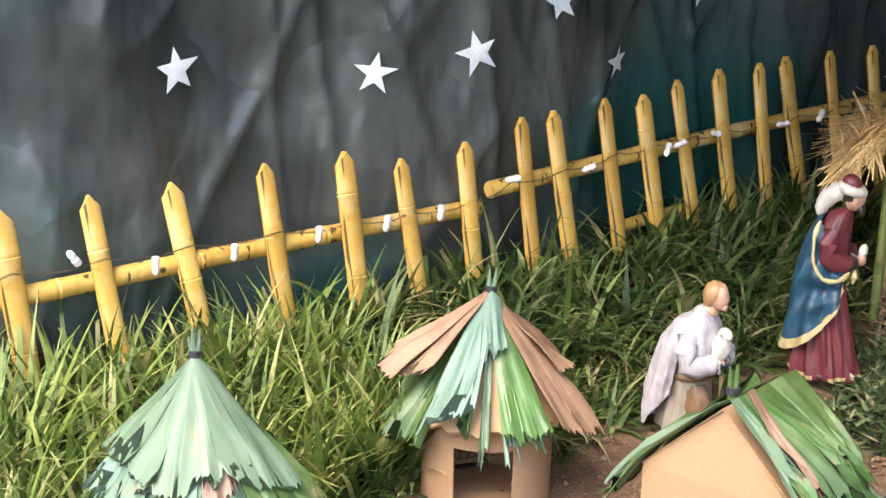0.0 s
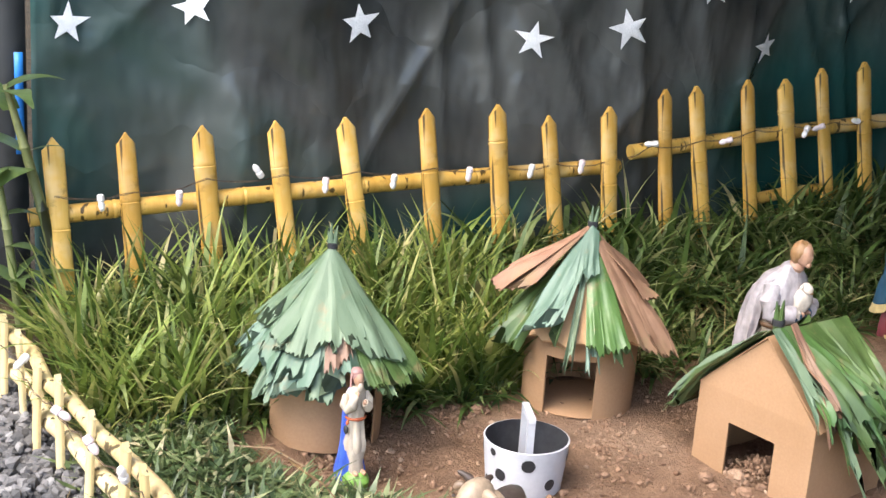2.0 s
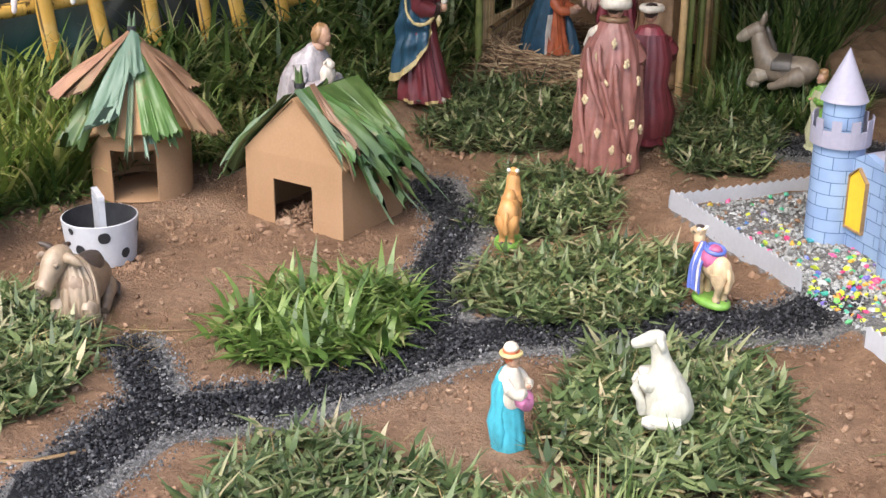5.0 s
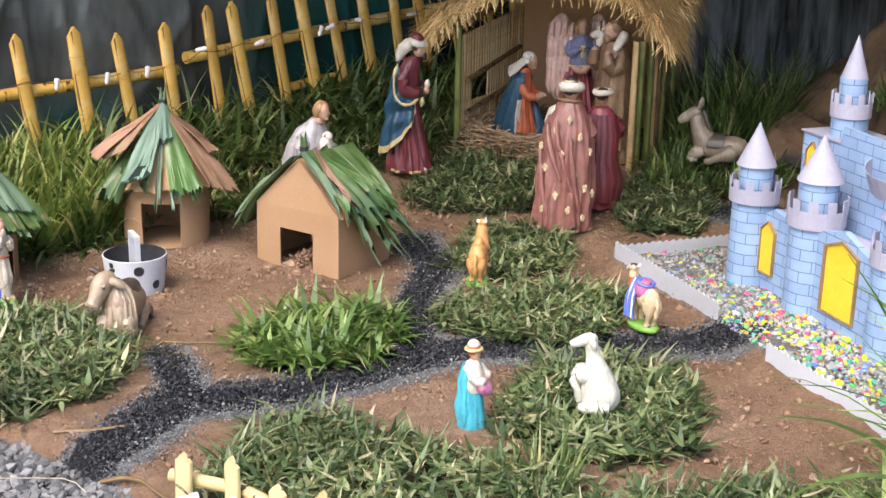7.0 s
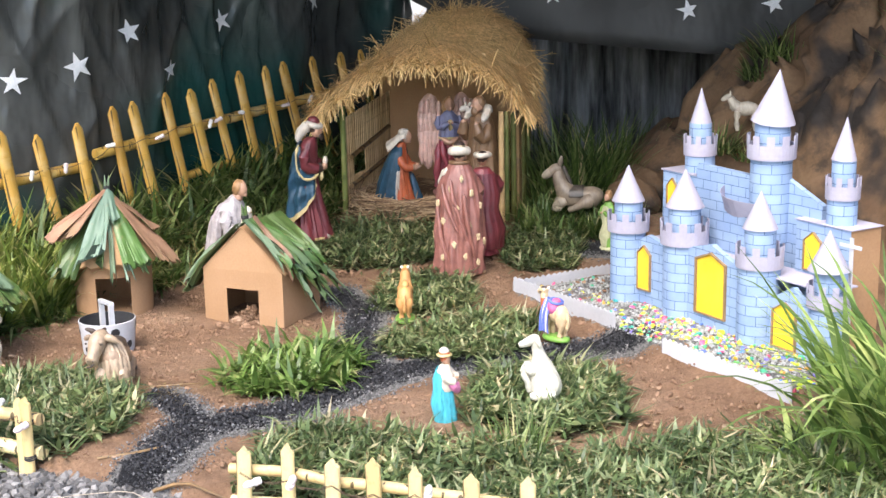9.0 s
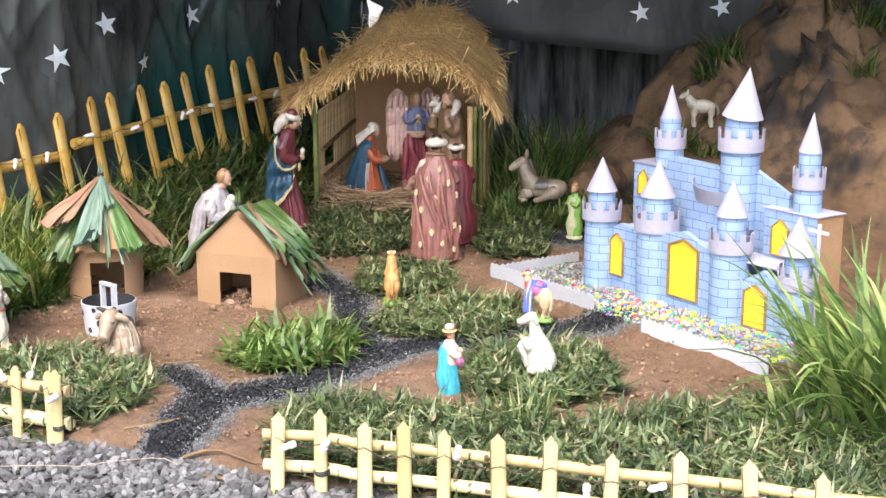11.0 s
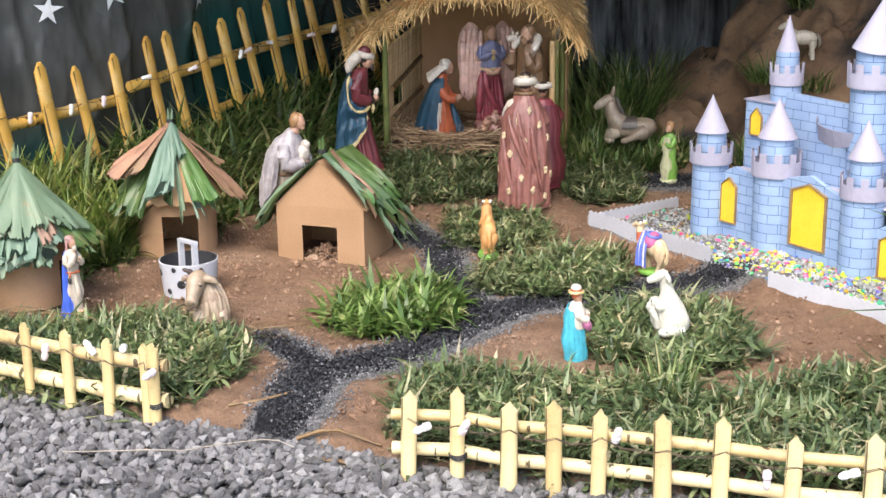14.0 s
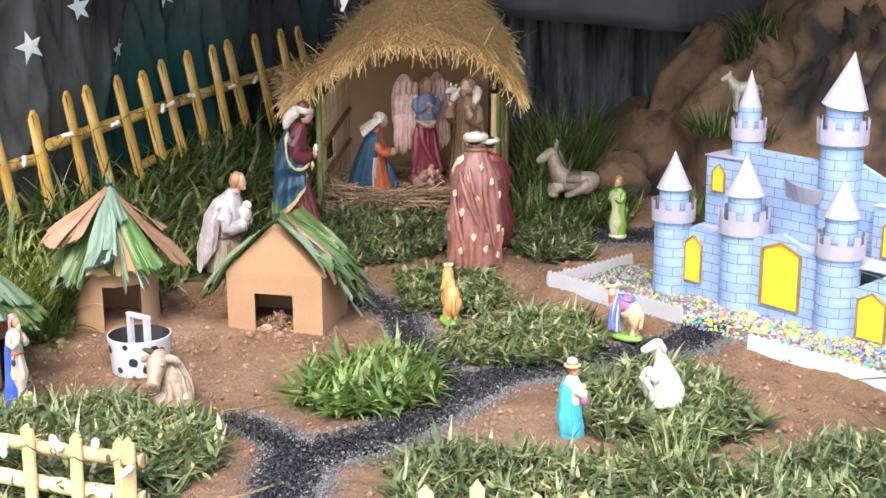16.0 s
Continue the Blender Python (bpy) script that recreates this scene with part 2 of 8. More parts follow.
GRASS_BRIGHT = foliage("bright_grass", [(0, (0.0528, 0.109, 0.0252)), (0.45, (0.132, 0.226, 0.0532)), (0.85, (0.238, 0.334, 0.111)), (1, (0.37, 0.385, 0.194))], 0.4, 0.35, 0.6)
LEAF = foliage("broad_leaf", [(0, (0.05, 0.095, 0.03)), (1, (0.12, 0.18, 0.065))], 0.4)
STEM = bamboo_material("green_stem", (0.14, 0.17, 0.06), (0.22, 0.25, 0.10), (0.26, 0.27, 0.13))
STONE = islands("crushed_stone", [(0, (0.055, 0.053, 0.052)), (0.4, (0.115, 0.11, 0.108)), (0.85, (0.18, 0.172, 0.168)), (1, (0.26, 0.25, 0.24))], 0.85, 160, 0.22)
GRIT = islands("fine_grit", [(0, (0.06, 0.059, 0.06)), (0.6, (0.14, 0.137, 0.135)), (1, (0.27, 0.265, 0.26))], 0.85)
COAL = islands("charcoal", [(0, (0.006, 0.006, 0.008)), (0.8, (0.02, 0.02, 0.024)), (0.95, (0.05, 0.05, 0.056)), (1, (0.16, 0.16, 0.165))], 0.6)
CLOD = islands("earth_clods", [(0, (0.16, 0.09, 0.053)), (0.8, (0.25, 0.15, 0.093)), (1, (0.33, 0.225, 0.15))], 0.95)
PEBBLE = islands("dyed_pebbles", [(0, (0.44, 0.024, 0.096)), (0.13, (0.6, 0.096, 0.24)), (0.14, (0.6, 0.24, 0.04)), (0.22, (0.64, 0.48, 0.048)), (0.23, (0.56, 0.6, 0.04)), (0.46, (0.4, 0.576, 0.048)), (0.47, (0.08, 0.4, 0.096)), (0.60, (0.048, 0.32, 0.272)), (0.61, (0.04, 0.2, 0.48)), (0.70, (0.16, 0.112, 0.4)), (0.71, (0.25, 0.26, 0.25)), (1, (0.4, 0.41, 0.4))], 0.35)
PEBBLE_CLEAR = islands("pale_pebbles", [(0, (0.17, 0.175, 0.17)), (1, (0.38, 0.385, 0.375))], 0.4)


def paint(name, c, rough=0.42, vary=0.1):
    """Hand-painted plaster: brush-thin tone changes, a few chipped and rubbed spots."""
    m, t, p = nodes_of("paint_" + name)
    col = ramp(t, noise_of(t, 30, 4, 0.6), [(0.3, tuple(v * 0.72 for v in c)), (0.5, tuple(v * 0.96 for v in c)), (0.72, tuple(min(0.85, v * 1.16) for v in c))])
    streak = ramp(t, noise_of(t, 90, 3, 0.6, (1, 1, 0.22)), [(0.32, (0.84, 0.82, 0.8)), (0.62, (1.05, 1.05, 1.05))])
    col = mix(t, 1.0, col, streak, "MULTIPLY")
    worn = ramp(t, noise_of(t, 60, 5, 0.72), [(0.69, (0, 0, 0)), (0.74, (0.7,) * 3)])
    pale = tuple(0.6 * v + 0.4 * w for v, w in zip(c, (0.6, 0.52, 0.44)))
    t.links.new(mix(t, worn, col, pale), p.inputs["Base Color"])
    p.inputs["Roughness"].default_value = rough
    bump(t, p, noise_of(t, 160, 3, 0.6), 0.25, 0.001)
    return m


MAROON, BLUE, GOLD = paint("maroon", (0.14, 0.026, 0.032)), paint("blue", (0.02, 0.064, 0.105)), paint("gold", (0.55, 0.43, 0.2), 0.35)
SKIN, CREAM, ROSE = paint("skin", (0.48, 0.28, 0.185)), paint("cream", (0.64, 0.57, 0.48)), paint("rose", (0.26, 0.108, 0.088))
HAIR, DARK, ORANGE = paint("hair", (0.34, 0.19, 0.085)), paint("dark", (0.04, 0.025, 0.02)), paint("orange", (0.46, 0.11, 0.04))
ROBE, PINK, SKYBLUE = paint("robe", (0.46, 0.42, 0.43)), paint("pink", (0.68, 0.44, 0.36)), paint("sky", (0.16, 0.17, 0.28))
CRIMSON, BROWN, IVORY = paint("crimson", (0.25, 0.042, 0.055)), paint("brown", (0.2, 0.115, 0.06)), paint("ivory", (0.72, 0.68, 0.6))
CYAN, MAGENTA, PAINT_GREEN = paint("cyan", (0.07, 0.40, 0.5)), paint("magenta", (0.6, 0.2, 0.36)), paint("green", (0.17, 0.34, 0.06))
ULTRA, TAN, GREY = paint("ultramarine", (0.06, 0.13, 0.6)), paint("tan", (0.55, 0.28, 0.1)), paint("grey", (0.33, 0.28, 0.22))

# ---- tools for building ----
rng = np.random.default_rng(7)


def smooth(a, b, v):
    t = np.clip((np.asarray(v, float) - a) / (b - a), 0, 1)
    return t * t * (3 - 2 * t)


def empty(name, x=0, y=0, z=0, rz=0, label="", category="", group="", kind=""):
    ob = new(name)
    ob.empty_display_size = 0.05
    ob.matrix_world = pose(x, y, z, 0, 0, rz)
    return tagged(ob, label, category, group, kind)


def mesh_of(name, bm, mats, shade=True):
    me = bpy.data.meshes.new(name)
    bmesh.ops.recalc_face_normals(bm, faces=bm.faces)
    bm.to_mesh(me)
    bm.free()
    for m in mats if isinstance(mats, (list, tuple)) else [mats]:
        me.materials.append(m)
    if shade:
        me.polygons.foreach_set("use_smooth", [True] * len(me.polygons))
        me.set_sharp_from_angle(angle=radians(38))
    return me


def part(name, bm, material, parent, label="", m=None, shade=True):
    """Links a bmesh as one mesh object under a thing or under a part."""
    ob = new(name, bm if isinstance(bm, bpy.types.Mesh) else mesh_of(name, bm, material, shade))
    ob.parent = parent
    if m is not None:
        ob.matrix_basis = m
    return tagged(ob, label)


def thing(name, bm, material, m, label, category, group="", kind="", shade=True):
    ob = new(name, bm if isinstance(bm, bpy.types.Mesh) else mesh_of(name, bm, material, shade))
    ob.matrix_world = m
    return tagged(ob, label, category, group, kind)


def soup(name, verts, faces, mat, shade=True):
    """A mesh from arrays of points and of quads or triangles."""
    me = bpy.data.meshes.new(name)
    me.from_pydata(np.asarray(verts).reshape(-1, 3).tolist(), [], np.asarray(faces).tolist())
    me.materials.append(mat)
    if shade:
        me.polygons.foreach_set("use_smooth", [True] * len(me.polygons))
    return me


def box(bm, x0, y0, z0, x1, y1, z1, m=None, mi=0):
    r = bmesh.ops.create_cube(bm, size=1.0)
    mat = Matrix.LocRotScale(((x0 + x1) / 2, (y0 + y1) / 2, (z0 + z1) / 2), None, (x1 - x0, y1 - y0, z1 - z0))
    bmesh.ops.transform(bm, matrix=(m @ mat) if m is not None else mat, verts=r["verts"])
    for f in {f for v in r["verts"] for f in v.link_faces}:
        f.material_index = mi
    return r["verts"]


def rings(bm, loops, mi=0, caps=True, closed=True):
    """Joins loops of points into a skin. mi: a material index, or a function of ring and step."""
    vs = [[bm.verts.new(p) for p in lp] for lp in loops]
    n = len(vs[0])
    for i in range(len(vs) - 1):
        for k in range(n if closed else n - 1):
            f = bm.faces.new((vs[i][k], vs[i][(k + 1) % n], vs[i + 1][(k + 1) % n], vs[i + 1][k]))
            f.material_index = mi(i, k) if callable(mi) else mi
    if caps and closed:
        for i in (0, -1):
            f = bm.faces.new(vs[i])
            f.material_index = mi(i % len(vs) - (1 if i else 0), 0) if callable(mi) else mi
    return vs


def tube(bm, pts, radii, n=8, mi=0):
    """A tapered tube along points."""
    pts = [Vector(p) for p in pts]
    loops = []
    for i, p in enumerate(pts):
        d = (pts[min(i + 1, len(pts) - 1)] - pts[max(i - 1, 0)]).normalized()
        a = d.orthogonal().normalized() if abs(d.z) > 0.95 else Vector((-d.y, d.x, 0)).normalized()
        b = d.cross(a)
        r = radii[i] if isinstance(radii, (list, tuple)) else radii
        loops.append([p + r * (a * math.cos(q) + b * math.sin(q)) for q in (2 * math.pi * k / n for k in range(n))])
    rings(bm, loops, mi)


def blob(bm, loc, size, mi=0, turn=(0, 0, 0), u=14, v=9, lump=0.0, seed=0):
    r = bmesh.ops.create_uvsphere(bm, u_segments=u, v_segments=v, radius=1.0)
    if lump:
        for w in r["verts"]:
            w.co *= 1 + lump * noise.noise(w.co * 2.3 + Vector((seed, 0, 0)))
    m = Matrix.LocRotScale(loc, Euler([radians(a) for a in turn]), size)
    bmesh.ops.transform(bm, matrix=m, verts=r["verts"])
    for f in {f for w in r["verts"] for f in w.link_faces}:
        f.material_index = mi


def robe(bm, levels, n=36, folds=9, deep=0.06, mi=0, phase=0.0, start=0.0, sweep=2 * math.pi, slope=0.0, dip=0.0):
    """Draped cloth: levels of (z, cx, cy, rx, ry, fold share). A sweep under a full turn gives an open cape with thickness."""
    full = abs(sweep - 2 * math.pi) < 1e-6
    count = n if full else n + 1
    outer, inner = [], []
    for z, cx, cy, rx, ry, f in levels:
        lp, ip = [], []
        for k in range(count):
            q = start + sweep * k / n
            w = 1 + deep * f * (1.1 - 2.2 * abs(math.sin(folds * 0.5 * q + phase + z * 5 + 0.5 * math.sin(z * 23 + q))) ** 0.8 + 0.45 * math.sin((folds * 2.3) * q + 1.7 + z * 4))
            c, s = math.cos(q), math.sin(q)
            zz = z + slope * s * f + dip * c * f
            lp.append(Vector((cx + rx * w * c, cy + ry * w * s, zz)))
            ip.append(Vector((cx + (rx - 0.004) * w * c, cy + (ry - 0.004) * w * s, zz)))
        outer.append(lp)
        inner.append(ip)
    if full:
        return rings(bm, outer, mi)
    rings(bm, [o + i[::-1] for o, i in zip(outer, inner)], mi)


def blades(roots, length, width, az, tilt, curl, segs=4, belly=0.3):
    """Ribbons that bend over: arrays of points and quads."""
    roots = np.asarray(roots, float)
    n = len(roots)
    pts = np.zeros((n, segs + 1, 2, 3))
    out = np.stack([np.cos(az), np.sin(az), 0 * az], 1)
    side = np.stack([-np.sin(az), np.cos(az), 0 * az], 1)
    p = roots.copy()
    for i in range(segs + 1):
        t = i / segs
        w = width * np.clip((0.55 + belly * math.sin(math.pi * min(1, t * 1.3))) * (1 - t) ** 0.55 + 0.04, 0.04, 1)
        pts[:, i, 0] = p - side * w[:, None] / 2
        pts[:, i, 1] = p + side * w[:, None] / 2
        a = tilt + curl * t
        p = p + (out * np.sin(a)[:, None] + np.array([0, 0, 1.0]) * np.cos(a)[:, None]) * (length / segs)[:, None]
    base = (np.arange(n) * (segs + 1) * 2)[:, None]
    quad = np.array([[2 * i, 2 * i + 1, 2 * i + 3, 2 * i + 2] for i in range(segs)])
    return pts.reshape(-1, 3), (base[:, :, None] + quad[None]).reshape(-1, 4)


def inside(poly, x, y):
    ok = np.zeros(len(x), bool)
    j = len(poly) - 1
    for i in range(len(poly)):
        (xi, yi), (xj, yj) = poly[i], poly[j]
        cut = ((yi > y) != (yj > y)) & (x < (xj - xi) * (y - yi) / (yj - yi + 1e-12) + xi)
        ok ^= cut
        j = i
    return ok


def scatter(poly, count, wobble=0.02):
    xs, ys = zip(*poly)
    x, y = rng.uniform(min(xs), max(xs), count * 4), rng.uniform(min(ys), max(ys), count * 4)
    ok = inside(poly, x + rng.normal(0, wobble, len(x)), y + rng.normal(0, wobble, len(x)))
    return x[ok][:count], y[ok][:count]


def lumps(pos, size, flat=0.7, kinds=12):
    """Faceted stones at pos with the given sizes: arrays of points and triangles."""
    t = (1 + 5**0.5) / 2
    ico = np.array([(-1, t, 0), (1, t, 0), (-1, -t, 0), (1, -t, 0), (0, -1, t), (0, 1, t), (0, -1, -t), (0, 1, -t), (t, 0, -1), (t, 0, 1), (-t, 0, -1), (-t, 0, 1)], float)
    ico /= np.linalg.norm(ico[0])
    tri = np.array([(0, 11, 5), (0, 5, 1), (0, 1, 7), (0, 7, 10), (0, 10, 11), (1, 5, 9), (5, 11, 4), (11, 10, 2), (10, 7, 6), (7, 1, 8), (3, 9, 4), (3, 4, 2), (3, 2, 6), (3, 6, 8), (3, 8, 9), (4, 9, 5), (2, 4, 11), (6, 2, 10), (8, 6, 7), (9, 8, 1)])
    n = len(pos)
    shape = ico[None] * rng.uniform(0.58, 1.28, (n, 12, 1)) * np.stack([rng.uniform(0.75, 1.3, n), rng.uniform(0.7, 1.1, n), rng.uniform(flat * 0.7, flat * 1.2, n)], 1)[:, None]
    q = rng.normal(size=(n, 4)) * np.array([1, 0.35, 0.35, 1])
    q /= np.linalg.norm(q, axis=1, keepdims=True)
    w, x, y, z = q.T
    r = np.stack([1 - 2 * (y * y + z * z), 2 * (x * y - z * w), 2 * (x * z + y * w), 2 * (x * y + z * w), 1 - 2 * (x * x + z * z), 2 * (y * z - x * w), 2 * (x * z - y * w), 2 * (y * z + x * w), 1 - 2 * (x * x + y * y)], 1).reshape(n, 3, 3)
    v = np.einsum("nij,nkj->nki", r, shape) * np.asarray(size).reshape(-1, 1, 1) + np.asarray(pos)[:, None]
    return v.reshape(-1, 3), (np.arange(n)[:, None, None] * 12 + tri[None]).reshape(-1, 3)


# ---- the lie of the land ----
FENCE0, ALONG, OFF = np.array([-2.067, 0.6]), np.array([0.499, 0.867]), np.array([0.867, -0.499])
CASTLE0, CA, CB = np.array([0.655, 0.903]), np.array([0.599, -0.801]), np.array([0.801, 0.599])
EDGE_X, EDGE_Y = [-3.0, -2.2, -1.67, -1.2, -0.9, -0.5, -0.23, 0.17, 0.53, 1.0, 2.5], [0.38, 0.14, -0.09, -0.31, -0.47, -0.62, -0.74, -0.85, -0.95, -1.05, -1.32]
ROADS = [
    ([(-0.56, -0.72), (-0.51, -0.56), (-0.47, -0.30), (-0.27, -0.19), (-0.12, 0.03), (0.03, 0.20), (0.32, 0.32), (0.67, 0.47)], 0.085),
    ([(-0.04, 0.14), (-0.10, 0.26), (-0.17, 0.50), (-0.20, 0.80), (-0.34, 1.05)], 0.065),
    ([(-0.46, -0.27), (-0.63, -0.05)], 0.05),
    ([(0.52, 1.52), (0.75, 1.5)], 0.08),
]


def road_at(x, y):
    """Distance from the nearest road's middle, in half widths, and the signed side."""
    best, side = np.full(np.shape(x), 9.0), np.zeros(np.shape(x))
    for pts, half in ROADS:
        for (ax, ay), (bx, by) in zip(pts, pts[1:]):
            dx, dy = bx - ax, by - ay
            k = np.clip(((x - ax) * dx + (y - ay) * dy) / (dx * dx + dy * dy), 0, 1)
            ex, ey = x - ax - k * dx, y - ay - k * dy
            d = np.hypot(ex, ey) / half
            s = np.sign(dx * ey - dy * ex) * d
            near = d < best
            best, side = np.where(near, d, best), np.where(near, s, side)
    return best, side


def castle_ab(x, y):
    dx, dy = np.asarray(x, float) - CASTLE0[0], np.asarray(y, float) - CASTLE0[1]
    return dx * CA[0] + dy * CA[1], dx * CB[0] + dy * CB[1]


def land(x, y):
    x, y = np.asarray(x, float), np.asarray(y, float)
    d = (x - FENCE0[0]) * OFF[0] + (y - FENCE0[1]) * OFF[1]
    s = (x - FENCE0[0]) * ALONG[0] + (y - FENCE0[1]) * ALONG[1]
    bank = (0.06 + 0.05 * np.clip(s, -0.4, 2.8)) * smooth(0.62, 0.08, d)
    back = 0.095 * smooth(0.95, 2.0, y)
    a, b = castle_ab(x, y)
    yard = 0.03 * smooth(-0.33, -0.24, b) * smooth(-0.38, -0.30, a)
    z = np.maximum(np.maximum(bank, back), yard) - 0.03 * np.exp(-((x + 1.21) ** 2 + (y - 0.165) ** 2) / 0.0144)
    front = smooth(0.05, -0.04, y - np.interp(x, EDGE_X, EDGE_Y))
    return z * (1 - front) - 0.055 * front


def land1(x, y):
    return float(land(np.array([x]), np.array([y]))[0])

# ---- ground ----


def build_ground():
    far = [6, 9, 14, 25, 50, 100, 220]
    gx = np.concatenate([[-v - 3 for v in far[::-1]], np.arange(-3.0, 2.6, 0.025), [v + 2.6 for v in far]])
    gy = np.concatenate([[-v - 4.2 for v in far[::-1]], np.arange(-4.2, -1.4, 0.1), np.arange(-1.4, 3.9, 0.025), [v + 4 for v in far]])
    X, Y = np.meshgrid(gx, gy)
    Z = land(X, Y)
    near = (np.abs(X) < 2.8) & (Y > -1.5) & (Y < 3.9)
    rough = np.zeros_like(Z)
    for i, j in zip(*np.nonzero(near)):
        p = Vector((X[i, j], Y[i, j], 0))
        rough[i, j] = 0.010 * noise.noise(p * 6) + 0.006 * noise.noise(p * 19) + 0.004 * noise.noise(p * 45)
    Z = Z + rough
    ny, nx = Z.shape
    idx = np.arange(nx * ny).reshape(ny, nx)
    quads = np.stack([idx[:-1, :-1], idx[:-1, 1:], idx[1:, 1:], idx[1:, :-1]], -1).reshape(-1, 4)
    me = soup("ground", np.stack([X, Y, Z], -1), quads, EARTH)
    d = (X - FENCE0[0]) * OFF[0] + (Y - FENCE0[1]) * OFF[1]
    near_road, side = road_at(X, Y)
    front = smooth(0.03, -0.05, Y - np.interp(X, EDGE_X, EDGE_Y))
    humus = np.maximum(smooth(0.72, 0.56, d), smooth(1.95, 2.1, Y))
    for poly in SODS:
        humus = np.maximum(humus, inside(poly, X.ravel(), Y.ravel()).reshape(X.shape) * 0.9)
    a, b = castle_ab(X, Y)
    yard = smooth(-0.31, -0.28, a) * smooth(1.02, 0.98, a) * smooth(-0.27, -0.25, b) * smooth(0.2, 0.1, b)
    grit = np.maximum(np.maximum(front, yard), smooth(1.35, 0.75, near_road))
    coal = smooth(1.12, 0.65, near_road) * smooth(-0.85, -0.35, side) * (1 - front)
    for key, v in (("humus", humus), ("grit", grit), ("coal", coal)):
        me.attributes.new(key, "FLOAT", "POINT").data.foreach_set("value", v.ravel().astype(np.float32))
    ob = new("ground", me)
    tagged(ob, "bare reddish-brown earth with a black and grey gravel path", "ground", "", "structure")


SOD_LEFT = [(-1.85, 0.0), (-1.55, 0.12), (-1.34, 0.02), (-1.20, 0.02), (-1.08, 0.10), (-0.95, 0.09), (-0.76, -0.05), (-0.66, -0.18), (-0.71, -0.40), (-0.82, -0.50), (-1.05, -0.42), (-1.35, -0.29)]
SOD_TUFT = [(-0.52, 0.06), (-0.36, -0.06), (-0.22, -0.02), (-0.13, 0.14), (-0.16, 0.30), (-0.32, 0.36), (-0.47, 0.27)]
SOD_MID = [(-0.12, 0.41), (0.04, 0.27), (0.16, 0.30), (0.33, 0.37), (0.36, 0.52), (0.34, 0.76), (0.16, 0.76), (0.03, 0.64), (-0.09, 0.56)]
SOD_CAMEL = [(-0.22, 1.02), (-0.17, 0.80), (-0.06, 0.76), (0.05, 0.76), (0.14, 0.88), (0.14, 1.12), (-0.06, 1.26), (-0.22, 1.18)]
SOD_STABLE = [(-0.50, 1.42), (-0.38, 1.28), (-0.14, 1.34), (0.0, 1.40), (-0.02, 1.80), (-0.40, 1.84), (-0.50, 1.70)]
SOD_BACK = [(0.20, 1.48), (0.27, 1.28), (0.48, 1.30), (0.50, 1.55), (0.40, 1.75), (0.23, 1.75)]
SOD_SHEEP = [(0.20, -0.20), (0.30, -0.27), (0.48, -0.33), (0.64, -0.15), (0.60, 0.12), (0.46, 0.25), (0.25, 0.18), (0.20, 0.0)]
SOD_FRONT = [(-0.28, -0.66), (-0.26, -0.30), (-0.10, -0.26), (0.11, -0.37), (0.31, -0.40), (0.52, -0.46), (0.76, -0.33), (1.0, -0.26), (1.3, -0.3), (1.6, -0.5), (1.5, -1.16), (0.84, -1.03), (0.53, -0.955), (0.3, -0.89), (0.08, -0.83), (-0.1, -0.775), (-0.24, -0.73)]
SOD_SHADE = [(0.24, 1.66), (0.42, 1.60), (0.62, 1.62), (0.72, 1.8), (0.66, 2.2), (0.3, 2.2)]
SODS = [SOD_SHADE, SOD_LEFT, SOD_TUFT, SOD_MID, SOD_CAMEL, SOD_STABLE, SOD_BACK, SOD_SHEEP, SOD_FRONT]
build_ground()

# ---- plastic sheets ----


def fold_left(s, z):
    """How far the sheet stands out from its line."""
    q = s + 0.12 * noise.noise(Vector((s * 1.7, z * 1.3, 6)))
    w = 0.034 * math.sin(q * 6.1 + 1.4 * math.sin(s * 2.1)) + 0.005 * math.sin(q * 19 + z * 2.4) + 0.05 * abs(noise.noise(Vector((q * 2.6, z * 1.5, 3)))) + 0.012 * abs(noise.noise(Vector((q * 6 + z * 3, z * 4.5, 9))))
    for tilt, wide, tall, seed in ((0.5, 2.2, 0.9, 11), (-0.45, 2.8, 1.2, 17), (0.15, 3.6, 0.7, 23)):
        ridge = 1 - abs(noise.noise(Vector(((s + tilt * z) * wide, z * tall, seed)))) * 2.2
        w += 0.022 * max(0.0, ridge) ** 5
    return -0.10 + w * (0.6 + 0.4 * z) + 0.02 * z


def left_point(s, z, out=0.0):
    d = fold_left(s, z) + out
    return Vector((FENCE0[0] + ALONG[0] * s + OFF[0] * d, FENCE0[1] + ALONG[1] * s + OFF[1] * d, z))


def fold_back(x, z):
    return 2.74 - 0.05 * math.sin(x * 3.1) + 0.012 * math.sin(x * 11) + 0.02 * noise.noise(Vector((x * 3, z * 5, 8)))


def sheet(name, point, us, vs, mat, label):
    """A hanging sheet 3 mm thick from a point function."""
    bm = bmesh.new()
    g = [[bm.verts.new(point(u, v)) for u in us] for v in vs]
    for i in range(len(vs) - 1):
        for k in range(len(us) - 1):
            bm.faces.new((g[i][k], g[i][k + 1], g[i + 1][k + 1], g[i + 1][k]))
    me = bpy.data.meshes.new(name)
    bm.to_mesh(me)
    bm.free()
    me.materials.append(mat)
    me.polygons.foreach_set("use_smooth", [True] * len(me.polygons))
    ob = new(name, me)
    so = ob.modifiers.new("thickness", "SOLIDIFY")
    so.thickness = 0.003
    return tagged(ob, label, "plastic sheet", "", "structure")


